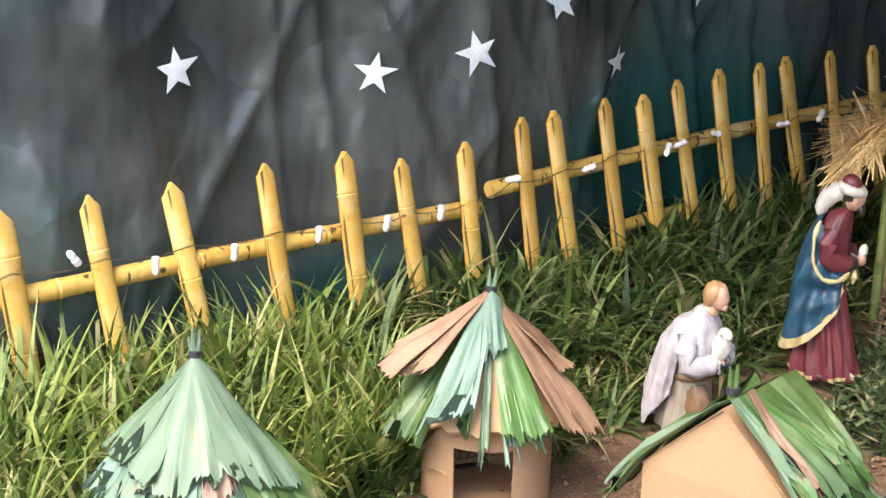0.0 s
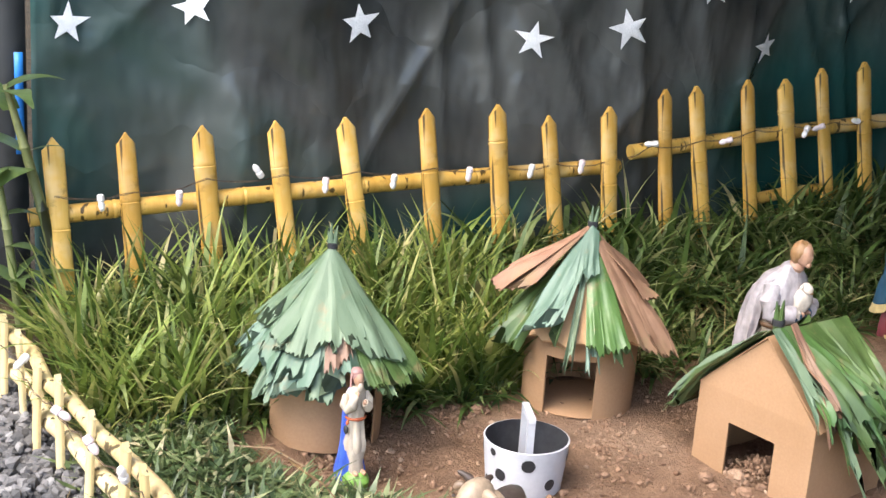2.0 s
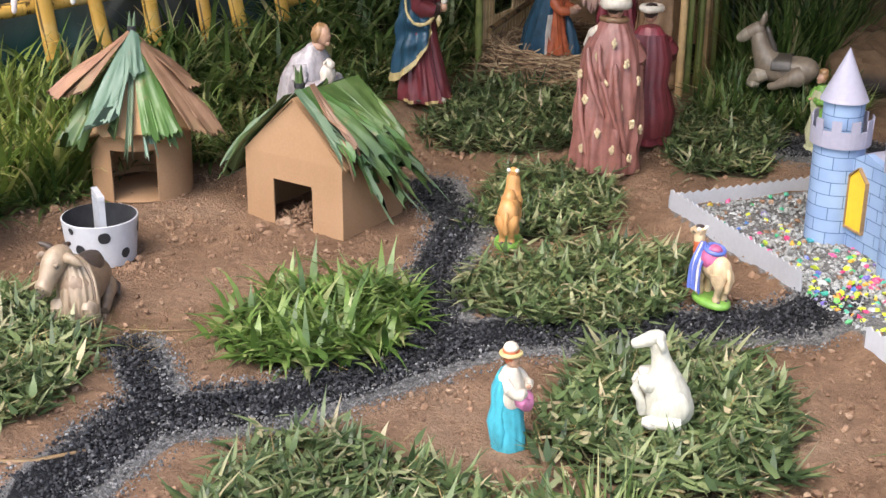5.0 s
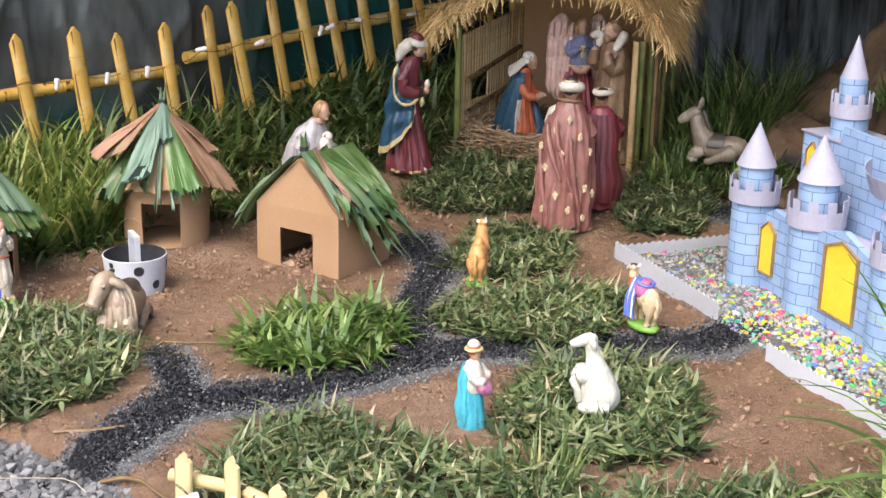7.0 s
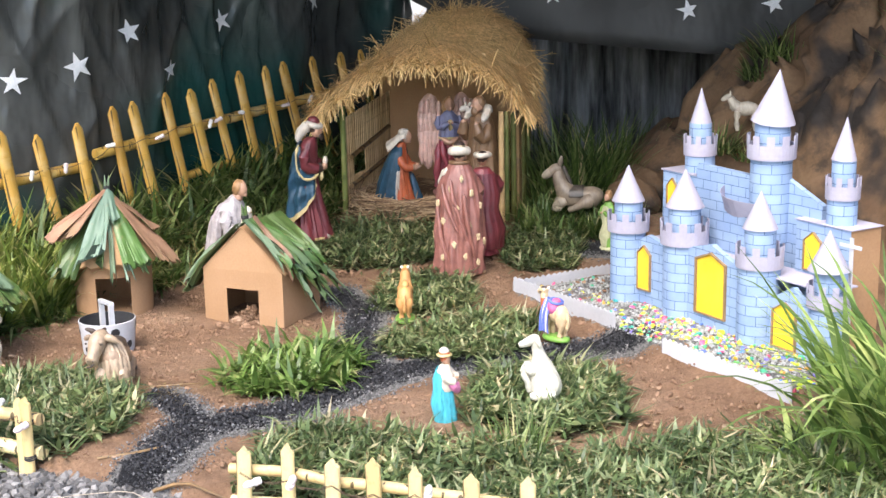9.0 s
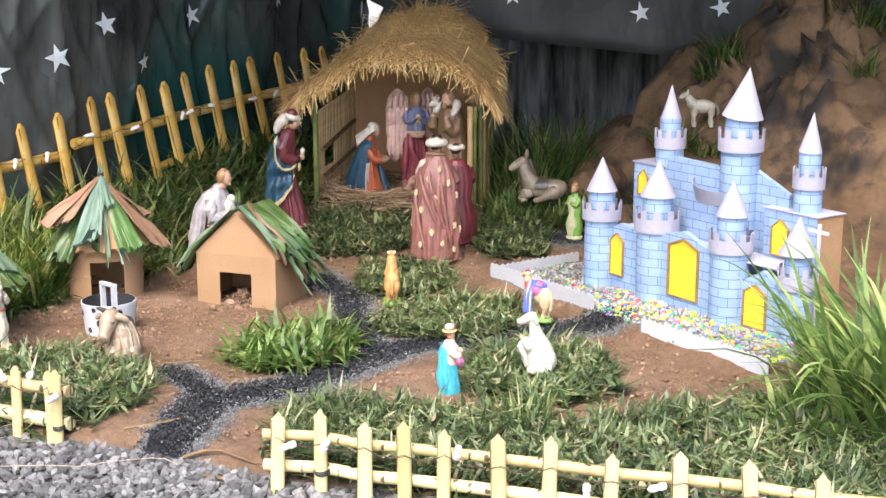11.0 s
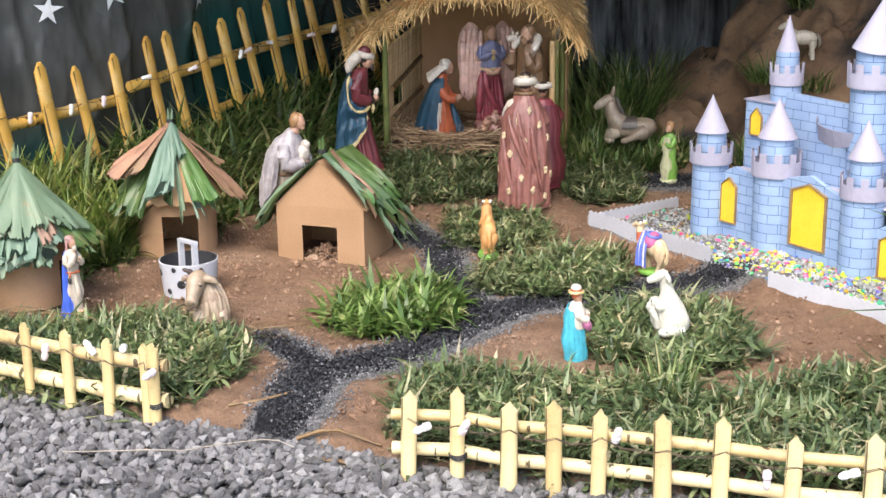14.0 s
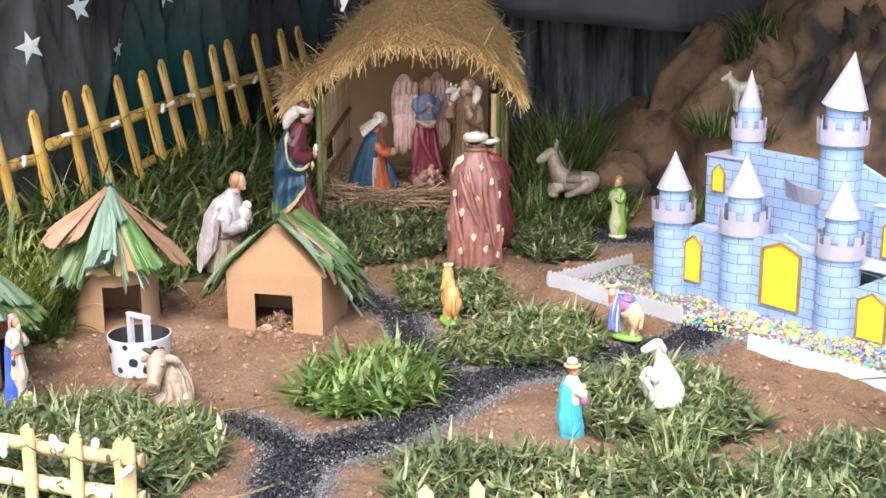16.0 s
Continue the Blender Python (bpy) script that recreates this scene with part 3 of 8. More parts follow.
def star(parent, place, r, turn, seed):
    """A five-pointed sprayed star, a thin skin over its sheet."""
    rnd = random.Random(seed)
    pts = []
    for k in range(10):
        a = math.pi / 2 + turn + k * math.pi / 5
        q = r * (rnd.uniform(0.88, 1.15) if k % 2 == 0 else rnd.uniform(0.36, 0.45))
        pts.append((q * math.cos(a), q * math.sin(a)))
    bm = bmesh.new()
    ring0 = [bm.verts.new(place(x, y, 0.010)) for x, y in pts]
    ring1 = [bm.verts.new(place(x * 0.45, y * 0.45, 0.013)) for x, y in pts]
    c = bm.verts.new(place(0, 0, 0.013))
    for k in range(10):
        n = (k + 1) % 10
        bm.faces.new((ring0[k], ring0[n], ring1[n], ring1[k]))
        bm.faces.new((ring1[k], ring1[n], c))
    part("star", bm, STAR, parent)


wall_left = sheet("wall_left", left_point, np.arange(-0.392, 3.485, 0.014), np.arange(-0.02, 2.0, 0.024), SHEET, "black plastic sheet hung in folds and sprayed with white stars")
for k, (s, z, r) in enumerate([(-0.31, 0.752, 0.046), (-0.011, 0.792, 0.045), (0.45, 0.748, 0.052), (0.952, 0.709, 0.046), (1.25, 0.743, 0.052), (1.53, 0.858, 0.047), (1.765, 0.682, 0.044), (2.11, 0.866, 0.046), (2.698, 0.919, 0.044), (0.70, 1.02, 0.04)]):
    star(wall_left, lambda x, y, o, s=s, z=z: left_point(s + x, z + y, o), r * 1.12, (-0.1, 0.25, 0.1, -0.12, 0.3, 0.15, 0.2, 0.25, 0.2, 0)[k], 30 + k)

wall_back = sheet("wall_back", lambda x, z: Vector((x, 3.62 + 0.03 * math.sin(x * 23) + 0.02 * math.sin(x * 51 + 2 * z) + 0.03 * noise.noise(Vector((x * 6, z, 2))), z)), np.arange(-0.62, 3.4, 0.025), np.arange(-0.02, 0.74, 0.08), SHEET_FOLD_LIGHT, "dark plastic sheet in narrow upright folds with painted fold highlights")
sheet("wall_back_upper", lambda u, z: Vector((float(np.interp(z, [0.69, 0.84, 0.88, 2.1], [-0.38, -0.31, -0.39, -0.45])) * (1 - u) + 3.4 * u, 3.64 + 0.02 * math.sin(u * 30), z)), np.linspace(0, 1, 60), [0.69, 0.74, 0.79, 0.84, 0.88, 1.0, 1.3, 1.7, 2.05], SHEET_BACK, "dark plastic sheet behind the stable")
wall_hung = sheet("wall_hung", lambda x, z: Vector((x, fold_back(x, z), z - 0.10 * (x - 0.16) * (2.0 - z) / 1.25)), np.arange(0.0, 3.3, 0.05), np.arange(0.76, 2.01, 0.06), SHEET_HUNG, "dark grey plastic sheet hung high with white stars")
for k, (x, z, r) in enumerate([(0.035, 0.957, 0.04), (0.362, 0.945, 0.045), (0.962, 0.866, 0.048), (1.344, 0.887, 0.052)]):
    star(wall_hung, lambda u, v, o, x=x, z=z: Vector((x + u, fold_back(x + u, z) - o, z + v)), r, 0.1 * k, 60 + k)
sheet("wall_blue", lambda s, z: Vector((FENCE0[0] + ALONG[0] * s - OFF[0] * (0.14 + 0.01 * math.sin(s * 20)), FENCE0[1] + ALONG[1] * s - OFF[1] * 0.14, z)), np.arange(-0.425, -0.4, 0.01), np.arange(0.42, 0.72, 0.05), SHEET_BLUE, "bright blue plastic sheet at the end of the black one")
sheet("wall_left_end", lambda s, z: Vector((FENCE0[0] + ALONG[0] * s - OFF[0] * (0.16 + 0.02 * math.sin(s * 20)), FENCE0[1] + ALONG[1] * s - OFF[1] * 0.16, z)), np.arange(-1.6, -0.375, 0.05), np.arange(-0.02, 2.0, 0.2), SHEET_BACK, "dark plastic sheet beyond the blue one")
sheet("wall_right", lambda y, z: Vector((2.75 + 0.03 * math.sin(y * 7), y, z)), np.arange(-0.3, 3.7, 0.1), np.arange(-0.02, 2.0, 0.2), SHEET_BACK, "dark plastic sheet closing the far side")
# added white panel: stands in for the glare behind the gap between sheets
sheet("wall_outside", lambda x, z: Vector((x, 5.6, z)), [-2.5, 0.0, 1.5], [-0.05, 1.2, 2.6], GAP_WHITE, "white panel added outside as the bright daylight in the gap")
# unseen overhead sheet, added to block sky and sun from the back
shade_sheet_points = lambda x, y: Vector((x, y, 2.02 + 0.05 * math.sin(x * 2) + 0.04 * math.sin(y * 3)))
sheet("ceiling", shade_sheet_points, np.arange(-1.7, 3.0, 0.2), np.arange(0.2, 3.9, 0.2), SHEET_BACK, "unseen dark plastic sheet added overhead to shade the back")

# ---- bamboo fences ----


def culm(bm, p0, p1, r, nodes=3, n=10, bend=0.0, mi=0):
    """A round cane with swollen joints and open, hollow-looking ends."""
    p0, p1 = Vector(p0), Vector(p1)
    d = p1 - p0
    up = Vector((0, 0, 1)) if abs(d.normalized().z) < 0.9 else Vector((1, 0, 0))
    steps = [0.0]
    for k in range(nodes):
        c = (k + 0.6) / nodes
        w = 0.006 / d.length
        steps += [c - 2 * w, c - w, c, c + w, c + 2 * w]
    steps.append(1.0)
    shape = {1: 1.06, 2: 0.96, 3: 1.08}
    pts, rad = [], []
    for i, s in enumerate(steps):
        k = (i - 1) % 5 if 0 < i < len(steps) - 1 else 0
        pts.append(p0 + d * s + up * bend * math.sin(math.pi * s))
        rad.append(r * shape.get(k, 1.0) * (1 - 0.06 * s))
    pts = [pts[0] + d * 0.004, pts[0]] + pts[1:-1] + [pts[-1], pts[-1] - d * 0.004]
    rad = [rad[0] * 0.7, rad[0]] + rad[1:-1] + [rad[-1], rad[-1] * 0.7]
    tube(bm, pts, rad, n, mi)


def picket_mesh(width, height, tip, joints, mat, seed):
    """Half of a split cane, rounded in front and hollow behind, with a pointed head."""
    rnd = random.Random(seed)
    n, bm = 9, bmesh.new()
    levels = [(0, 1.0)]
    for j in joints:
        levels += [(j - 0.008, 1.0), (j - 0.003, 1.07), (j, 0.95), (j + 0.004, 1.05), (j + 0.010, 1.0)]
    levels += [(height - tip, 1.0), (height, 1.0)]
    loops = []
    for i, (z, q) in enumerate(levels):
        w = width / 2 * q * (1 + 0.03 * math.sin(z * 21 + seed))
        front, rear = [], []
        for k in range(n):
            a = math.pi * k / (n - 1)
            x, y = -w * math.cos(a), -0.55 * w * math.sin(a)
            zz = z
            if i == len(levels) - 1:
                zz = height - tip * min(1.0, abs(x) / (width / 2)) ** 0.85 - rnd.uniform(0, 0.002)
            front.append(Vector((x, y, zz)))
            rear.append(Vector((x * 0.96, 0.005, zz)))
        loops.append(front + rear[::-1])
    vs = rings(bm, loops, caps=False)
    bm.faces.new(vs[0])
    head_row = vs[-1]
    for k in range(n - 1):
        bm.faces.new((head_row[k], head_row[k + 1], head_row[2 * n - 2 - k], head_row[2 * n - 1 - k]))
    return mesh_of("picket", bm, mat)


def bulb_mesh(mat):
    bm = bmesh.new()
    tube(bm, [(0, 0, 0.014), (0, 0, 0.012), (0, 0, 0.002), (0, 0, 0)], [0.005, 0.007, 0.0075, 0.006], 10)
    tube(bm, [(0, 0, 0), (0, 0, -0.01), (0, 0, -0.016), (0, 0, -0.019)], [0.0055, 0.007, 0.005, 0.002], 10)
    return mesh_of("bulb", bm, mat)


BULBS = [bulb_mesh(WHITE), bulb_mesh(PINKISH)]


def light_string(points, bulbs, label, r=0.0009):
    """Twisted wire along points, with capped bulbs."""
    ob = empty("string_light", *points[0], label=label, category="string light", group="string lights on the fences")
    base = Vector(points[0])
    bm = bmesh.new()
    pts = []
    for a, b in zip(points, points[1:]):
        a, b = Vector(a) - base, Vector(b) - base
        for k in range(6):
            t = k / 6
            pts.append(a.lerp(b, t) - Vector((0, 0, 0.012 * math.sin(math.pi * t))) + Vector((0.003 * math.sin(k * 2.1), 0.003 * math.cos(k * 2.1), 0)))
    pts.append(Vector(points[-1]) - base)
    tube(bm, pts, r, 5)
    tube(bm, [p + Vector((0.002 * math.cos(i * 1.9), 0.002 * math.sin(i * 1.9), 0.0025)) for i, p in enumerate(pts)], r * 0.9, 5)
    part("wire", bm, WIRE, ob)
    rnd = random.Random(len(points))
    for k, (x, y, z, rx, ry) in enumerate(bulbs):
        m = pose(x - base.x, y - base.y, z - base.z, rx, ry, rnd.uniform(0, 360)) @ Matrix.Scale(1.25, 4)
        part("bulb", BULBS[k % 2], None, ob, "white plastic bulb cap", m)
    return ob


def fence_at(s, d, z):
    return Vector((FENCE0[0] + ALONG[0] * s + OFF[0] * d, FENCE0[1] + ALONG[1] * s + OFF[1] * d, z))


def back_fence(name, tips, rails, seed, label):
    ob = empty(name, *fence_at(tips[0][0], 0, 0.1), label=label, category="fence", group="bamboo fences")
    base = ob.matrix_world.translation.copy()
    rnd = random.Random(seed)
    turn = math.degrees(math.atan2(ALONG[1], ALONG[0]))
    shapes = [picket_mesh(w, 0.52, 0.03, j, BAMBOO, seed + k) for k, (w, j) in enumerate([(0.052, (0.3,)), (0.046, (0.16, 0.4)), (0.055, (0.22, 0.42)), (0.048, (0.35,))])]
    for k, (s, z, lean) in enumerate(tips):
        # the foot stands where a lean of that many degrees puts it
        foot = fence_at(s + 0.52 * math.sin(radians(lean)), 0.018 + 0.52 * math.sin(radians(10)), z - 0.504)
        m = Matrix.Translation(foot - base) @ pose(0, 0, 0, 0, 0, turn) @ pose(0, 0, 0, -10 + rnd.uniform(-2, 2), -lean, 0)
        part("picket", shapes[(k * 3 + seed) % 4], None, ob, m=m)
    for s0, z0, s1, z1, r in rails:
        bm = bmesh.new()
        culm(bm, fence_at(s0, 0.012 + 0.17 * (0.36 - z0), z0) - base, fence_at(s1, 0.012 + 0.17 * (0.43 - z1), z1) - base, r, max(2, round((s1 - s0) / 0.35)), bend=0.008)
        part("rail", bm, BAMBOO, ob)
    return ob


LEFT_TIPS = [(-0.362, 0.486, 2), (-0.189, 0.493, 2), (-0.002, 0.504, 3), (0.189, 0.513, 4.5), (0.379, 0.517, 6), (0.606, 0.533, 3), (0.808, 0.538, 2.5), (0.972, 0.506, 5), (1.168, 0.523, 1)]
RIGHT_TIPS = [(1.358, 0.570, 1), (1.466, 0.577, 4), (1.656, 0.592, 2), (1.773, 0.596, 6), (1.933, 0.625, 3.5), (2.082, 0.641, 3), (2.237, 0.648, 3), (2.385, 0.660, 4), (2.57, 0.665, 4), (2.774, 0.667, 3), (2.95, 0.667, 3)]
back_fence("bamboo_fence", LEFT_TIPS, [(-0.42, 0.302, 1.22, 0.358, 0.0225)], 4, "yellow split-bamboo picket fence before the black sheet")
back_fence("bamboo_fence", RIGHT_TIPS, [(1.27, 0.392, 3.05, 0.50, 0.0225), (1.72, 0.235, 2.02, 0.255, 0.018)], 9, "yellow bamboo picket fence climbing behind the long grass")


def on_back(s, z, out=0.062):
    return tuple(fence_at(s, out, z))


light_string([on_back(s, z) for s, z in [(-0.37, 0.36), (-0.18, 0.36), (0.0, 0.385), (0.2, 0.385), (0.4, 0.385), (0.62, 0.385), (0.82, 0.38), (0.99, 0.38), (1.18, 0.385), (1.3, 0.42), (1.48, 0.43), (1.67, 0.455), (1.8, 0.465), (1.96, 0.47), (2.1, 0.475), (2.26, 0.48), (2.41, 0.49), (2.6, 0.5), (2.9, 0.51)]],
             [(*on_back(s, z, 0.07), rx, ry) for s, z, rx, ry in [(-0.26, 0.345, 8, 5), (-0.07, 0.345, -6, 8), (0.13, 0.40, 150, 20), (0.31, 0.36, 10, 4), (0.50, 0.36, 3, -8), (0.72, 0.37, 0, 6), (0.91, 0.37, 8, 10), (1.07, 0.375, 4, 5), (1.3, 0.43, 70, 60), (1.56, 0.43, 60, 40), (1.85, 0.45, 20, 30), (1.90, 0.46, 60, 20), (2.04, 0.475, 80, 40), (2.33, 0.475, 80, 10), (2.5, 0.485, 30, 30), (2.7, 0.49, 80, 10)]],
             "dark wire with white bulb caps along the bamboo fence")


def front_fence(points, height, width, rail_r, rail_z, z0, seed, label, mat, ties=()):
    """A low fence along points (x, y, lean, extra height)."""
    ob = empty("picket_fence", points[0][0], points[0][1], z0, label=label, category="fence", group="low yellow fences")
    base = Vector((points[0][0], points[0][1], z0))
    rnd = random.Random(seed)
    shapes = [picket_mesh(width * q, height, width * 0.55, j, mat, seed + k) for k, (q, j) in enumerate([(1.0, ()), (0.92, (0.6 * height,)), (1.08, ())])]
    for k, (x, y, lean, more) in enumerate(points):
        x0, y0 = points[max(k - 1, 0)][:2]
        x1, y1 = points[min(k + 1, len(points) - 1)][:2]
        turn = math.degrees(math.atan2(y1 - y0, x1 - x0))
        m = Matrix.Translation(Vector((x, y, z0)) - base) @ pose(0, 0, 0, 0, 0, turn) @ pose(0, -0.012, 0, rnd.uniform(-3, 3), lean, 0) @ Matrix.Diagonal((1, 1, 1 + more / height, 1))
        part("picket", shapes[k % 3], None, ob, m=m)
    thick = rail_r
    for z in rail_z:
        bm = bmesh.new()
        rail_r = thick * (0.85 if z == rail_z[0] else 1.0)
        pts = [Vector((p[0], p[1] + rail_r * 0.9, z)) - Vector((base.x, base.y, 0)) for p in points]
        e0, e1 = (pts[0] - pts[1]).normalized() * 0.035, (pts[-1] - pts[-2]).normalized() * 0.03
        pts = [pts[0] + e0] + pts[1:-1] + [pts[-1] + e1]
        thin, rad = [], []
        for i, p in enumerate(pts):
            if 0 < i < len(pts) - 1 and i % 2 == 1:
                u = (pts[i + 1] - pts[i - 1]).normalized() * 0.005
                thin += [p - u, p, p + u]
                rad += [rail_r, rail_r * 1.1, rail_r]
            else:
                thin.append(p)
                rad.append(rail_r)
        thin = [Vector(p) - Vector((0, 0, z0)) for p in thin]
        tube(bm, [thin[0] + e0 * -0.1] + thin + [thin[-1] - e1 * 0.1], [rad[0] * 0.72] + rad + [rad[-1] * 0.72], 10)
        part("rail", bm, mat, ob)
    for k, z in ties:
        bm = bmesh.new()
        for i in range(3):
            hoop_r = width * 0.58
            tube(bm, [(hoop_r * math.cos(q), 0.012 + (hoop_r + 0.012) * math.sin(q), z + 0.003 * i + 0.002 * math.sin(q + i)) for q in (2 * math.pi * j / 14 for j in range(15))], 0.0018, 6)
        part("tie", bm, BLACK, ob, "black tape tied round picket and rail", Matrix.Translation(Vector((points[k][0], points[k][1] - 0.008, 0)) - Vector((base.x, base.y, z0))))
    return ob


FRONT_RIGHT = [(-0.225, -0.79, 2, 0), (-0.119, -0.80, 1, 0.012), (-0.011, -0.85, 1, 0), (0.081, -0.865, 0, 0.012), (0.17, -0.89, 1, 0), (0.297, -0.925, -1, 0.004), (0.405, -0.955, 0, 0.006), (0.535, -1.0, 1, -0.012), (0.683, -1.03, -1, 0.01), (0.836, -1.07, -5, 0.006), (0.964, -1.12, -1, 0), (1.10, -1.15, 1, 0), (1.24, -1.19, 0, 0)]
FRONT_LEFT = [(-2.10, 0.03, 0, 0), (-1.98, -0.01, 3, 0.01), (-1.83, -0.10, -2, 0), (-1.72, -0.13, 2, 0.012), (-1.56, -0.20, 0, 0), (-1.42, -0.245, 3, 0), (-1.30, -0.29, 1, 0.01), (-1.17, -0.36, -2, 0), (-1.055, -0.415, 1, 0.006), (-0.948, -0.465, 2, 0), (-0.846, -0.505, 0, 0), (-0.828, -0.512, 1, 0.006)]
front_fence(FRONT_RIGHT, 0.212, 0.034, 0.0145, (0.088, 0.010), -0.058, 5, "low fence of pale yellow bamboo pickets beside the gravel", BAMBOO_PALE, ((1, 0.006),))
front_fence(FRONT_LEFT, 0.212, 0.029, 0.0185, (0.095, 0.008), -0.06, 8, "low curved fence of pale yellow bamboo beside the gravel", BAMBOO_PALE, ((11, 0.0), (11, 0.09)))
light_string([(x, y - 0.035, 0.112 - 0.01 * (k % 2)) for k, (x, y, *_) in enumerate(FRONT_LEFT)],
             [(-1.90, -0.09, 0.125, 60, 20), (-1.50, -0.26, 0.12, 20, 30), (-1.36, -0.31, 0.12, 160, 20), (-1.11, -0.425, 0.10, 5, 5), (-0.90, -0.50, 0.135, 80, 30), (-0.83, -0.55, 0.09, 70, 60), (-0.99, -0.46, 0.12, 150, 0), (-1.63, -0.22, 0.13, 60, 10)], "dark wire with pale bulb caps along the low fence")
light_string([(x, y - 0.04, 0.098 - 0.012 * (k % 2)) for k, (x, y, *_) in enumerate(FRONT_RIGHT)],
             [(-0.19, -0.845, 0.085, 60, 70), (-0.105, -0.855, 0.09, 150, 10), (0.20, -0.94, 0.11, 160, 20), (0.48, -1.03, 0.06, 0, 0), (0.63, -1.06, 0.085, 60, 60), (0.83, -1.12, 0.08, 80, 20)], "dark wire with pale bulb caps along the low fence")

# ---- village of cardboard houses ----


def palm(name, stops, rough=0.55):
    """Pleated palm leaf: long streaks down the leaf."""
    m, t, p = nodes_of(name)
    n = noise_of(t, 14, 4, 0.6, (1, 1, 0.25))
    col = ramp(t, n, stops)
    col = mix(t, ramp(t, noise_of(t, 18, 4, 0.65), [(0.6, (0, 0, 0)), (0.7, (0.55,) * 3)]), col, (0.24, 0.17, 0.09))
    oi = t.nodes.new("ShaderNodeObjectInfo")
    col = mix(t, 1.0, col, ramp(t, oi.outputs["Random"], [(0, (0.8, 0.85, 0.8)), (1, (1.15, 1.1, 1.1))]), "MULTIPLY")
    t.links.new(col, p.inputs["Base Color"])
    p.inputs["Roughness"].default_value = rough
    bump(t, p, noise_of(t, 60, 3, 0.6, (1, 1, 0.2)), 0.3, 0.002)
    return m


PALM_BLUE = palm("blue_green_palm", [(0.3, (0.072, 0.133, 0.085)), (0.7, (0.137, 0.209, 0.142))])
PALM_TEAL = palm("teal_palm", [(0.3, (0.0816, 0.146, 0.105)), (0.7, (0.15, 0.22, 0.165))])
PALM_GREEN = palm("green_palm", [(0.3, (0.035, 0.066, 0.018)), (0.55, (0.066, 0.115, 0.032)), (0.75, (0.125, 0.18, 0.065))], 0.42)
PALM_MID = palm("mid_green_palm", [(0.3, (0.07, 0.115, 0.042)), (0.55, (0.11, 0.17, 0.064)), (0.75, (0.17, 0.23, 0.105))], 0.45)
PALM_PALE = palm("pale_palm", [(0.3, (0.0972, 0.151, 0.09)), (0.7, (0.162, 0.22, 0.14))])
PALM_FRESH = palm("fresh_palm", [(0.3, (0.045, 0.1, 0.028)), (0.55, (0.075, 0.15, 0.04)), (0.75, (0.15, 0.22, 0.085))], 0.42)
PALM_DRY = palm("dried_palm", [(0.3, (0.187, 0.0978, 0.0578)), (0.55, (0.289, 0.162, 0.102)), (0.8, (0.255, 0.162, 0.0765))], 0.65)
PALM_WINE = palm("wine_palm", [(0.3, (0.128, 0.0595, 0.0425)), (0.7, (0.246, 0.162, 0.106))], 0.6)


def palm_leaf(parent, mat, point, width0, width1, length, seed, pleats=7, label="", ragged=1.0, curl=1.0, slant=None, deep=1.0):
    """A fan of pleats cut off with a toothed edge. point(u, v, lift): the place u across (-1 to 1) and v metres down the leaf, lifted off the roof."""
    rnd = random.Random(seed)
    cols, rows = pleats * 3 + 1, 10
    skew, bow = rnd.uniform(-0.07, 0.07), rnd.uniform(-0.02, 0.05)
    skew = skew if slant is None else slant
    cut = []
    for k in range(cols):
        u = 2 * k / (cols - 1) - 1
        cut.append(length * (1 + skew * u - bow * u * u - (0.0, 0.022, 0.03)[k % 3] - 0.02 * rnd.random() + 0.03 * noise.noise(Vector((u * 2.5, seed * 0.7, 0)))))
    for _ in range(max(1, int(pleats * ragged / 4))):
        c, deep, wide = rnd.uniform(0, cols), ragged * rnd.uniform(0.05, 0.2), rnd.uniform(0.7, 1.6)
        cut = [v - length * deep * max(0.0, 1 - abs(k - c) / wide) for k, v in enumerate(cut)]
    for _ in range(max(1, int(ragged * 1.4))):
        c, deep, wide = rnd.uniform(0.1, 0.9) * cols, rnd.uniform(0.04, 0.12), rnd.uniform(2, 5)
        cut = [v - length * deep if abs(k - c) < wide else v for k, v in enumerate(cut)]
    jag = [rnd.uniform(-0.08, 0.08) / pleats for _ in range(cols)]
    curl_up = rnd.uniform(-0.004, 0.016)
    loops_a, loops_b = [], []
    for i in range(rows + 1):
        v = i / rows
        la, lb = [], []
        for k in range(cols):
            u = -1 + 2 * k / (cols - 1)
            w = width0 + (width1 - width0) * v
            lift = 0.002 + 0.00045 * deep * (1 + math.cos(k * 2.0944)) * (0.3 + v) + 0.003 * math.sin(3 * v + seed) * v
            lift += curl * max(-0.002, (0.03 * noise.noise(Vector((u * 1.6, v * 2, seed * 1.37))) + curl_up) * v * v)
            q = point((u + jag[k] * v) * w, v * cut[k], lift + 0.004)
            la.append(q)
            lb.append(point((u + jag[k] * v) * w, v * cut[k], lift + 0.0028))
        loops_a.append(la)
        loops_b.append(lb)
    bm = bmesh.new()
    rings(bm, [a + b[::-1] for a, b in zip(loops_a, loops_b)], 0)
    me = bpy.data.meshes.new("leaf")
    bmesh.ops.recalc_face_normals(bm, faces=bm.faces)
    bm.to_mesh(me)
    bm.free()
    me.materials.append(mat)
    me.polygons.foreach_set("use_smooth", [True] * len(me.polygons))
    me.set_sharp_from_angle(angle=radians(30))
    return part("leaf", me, mat, parent, label)


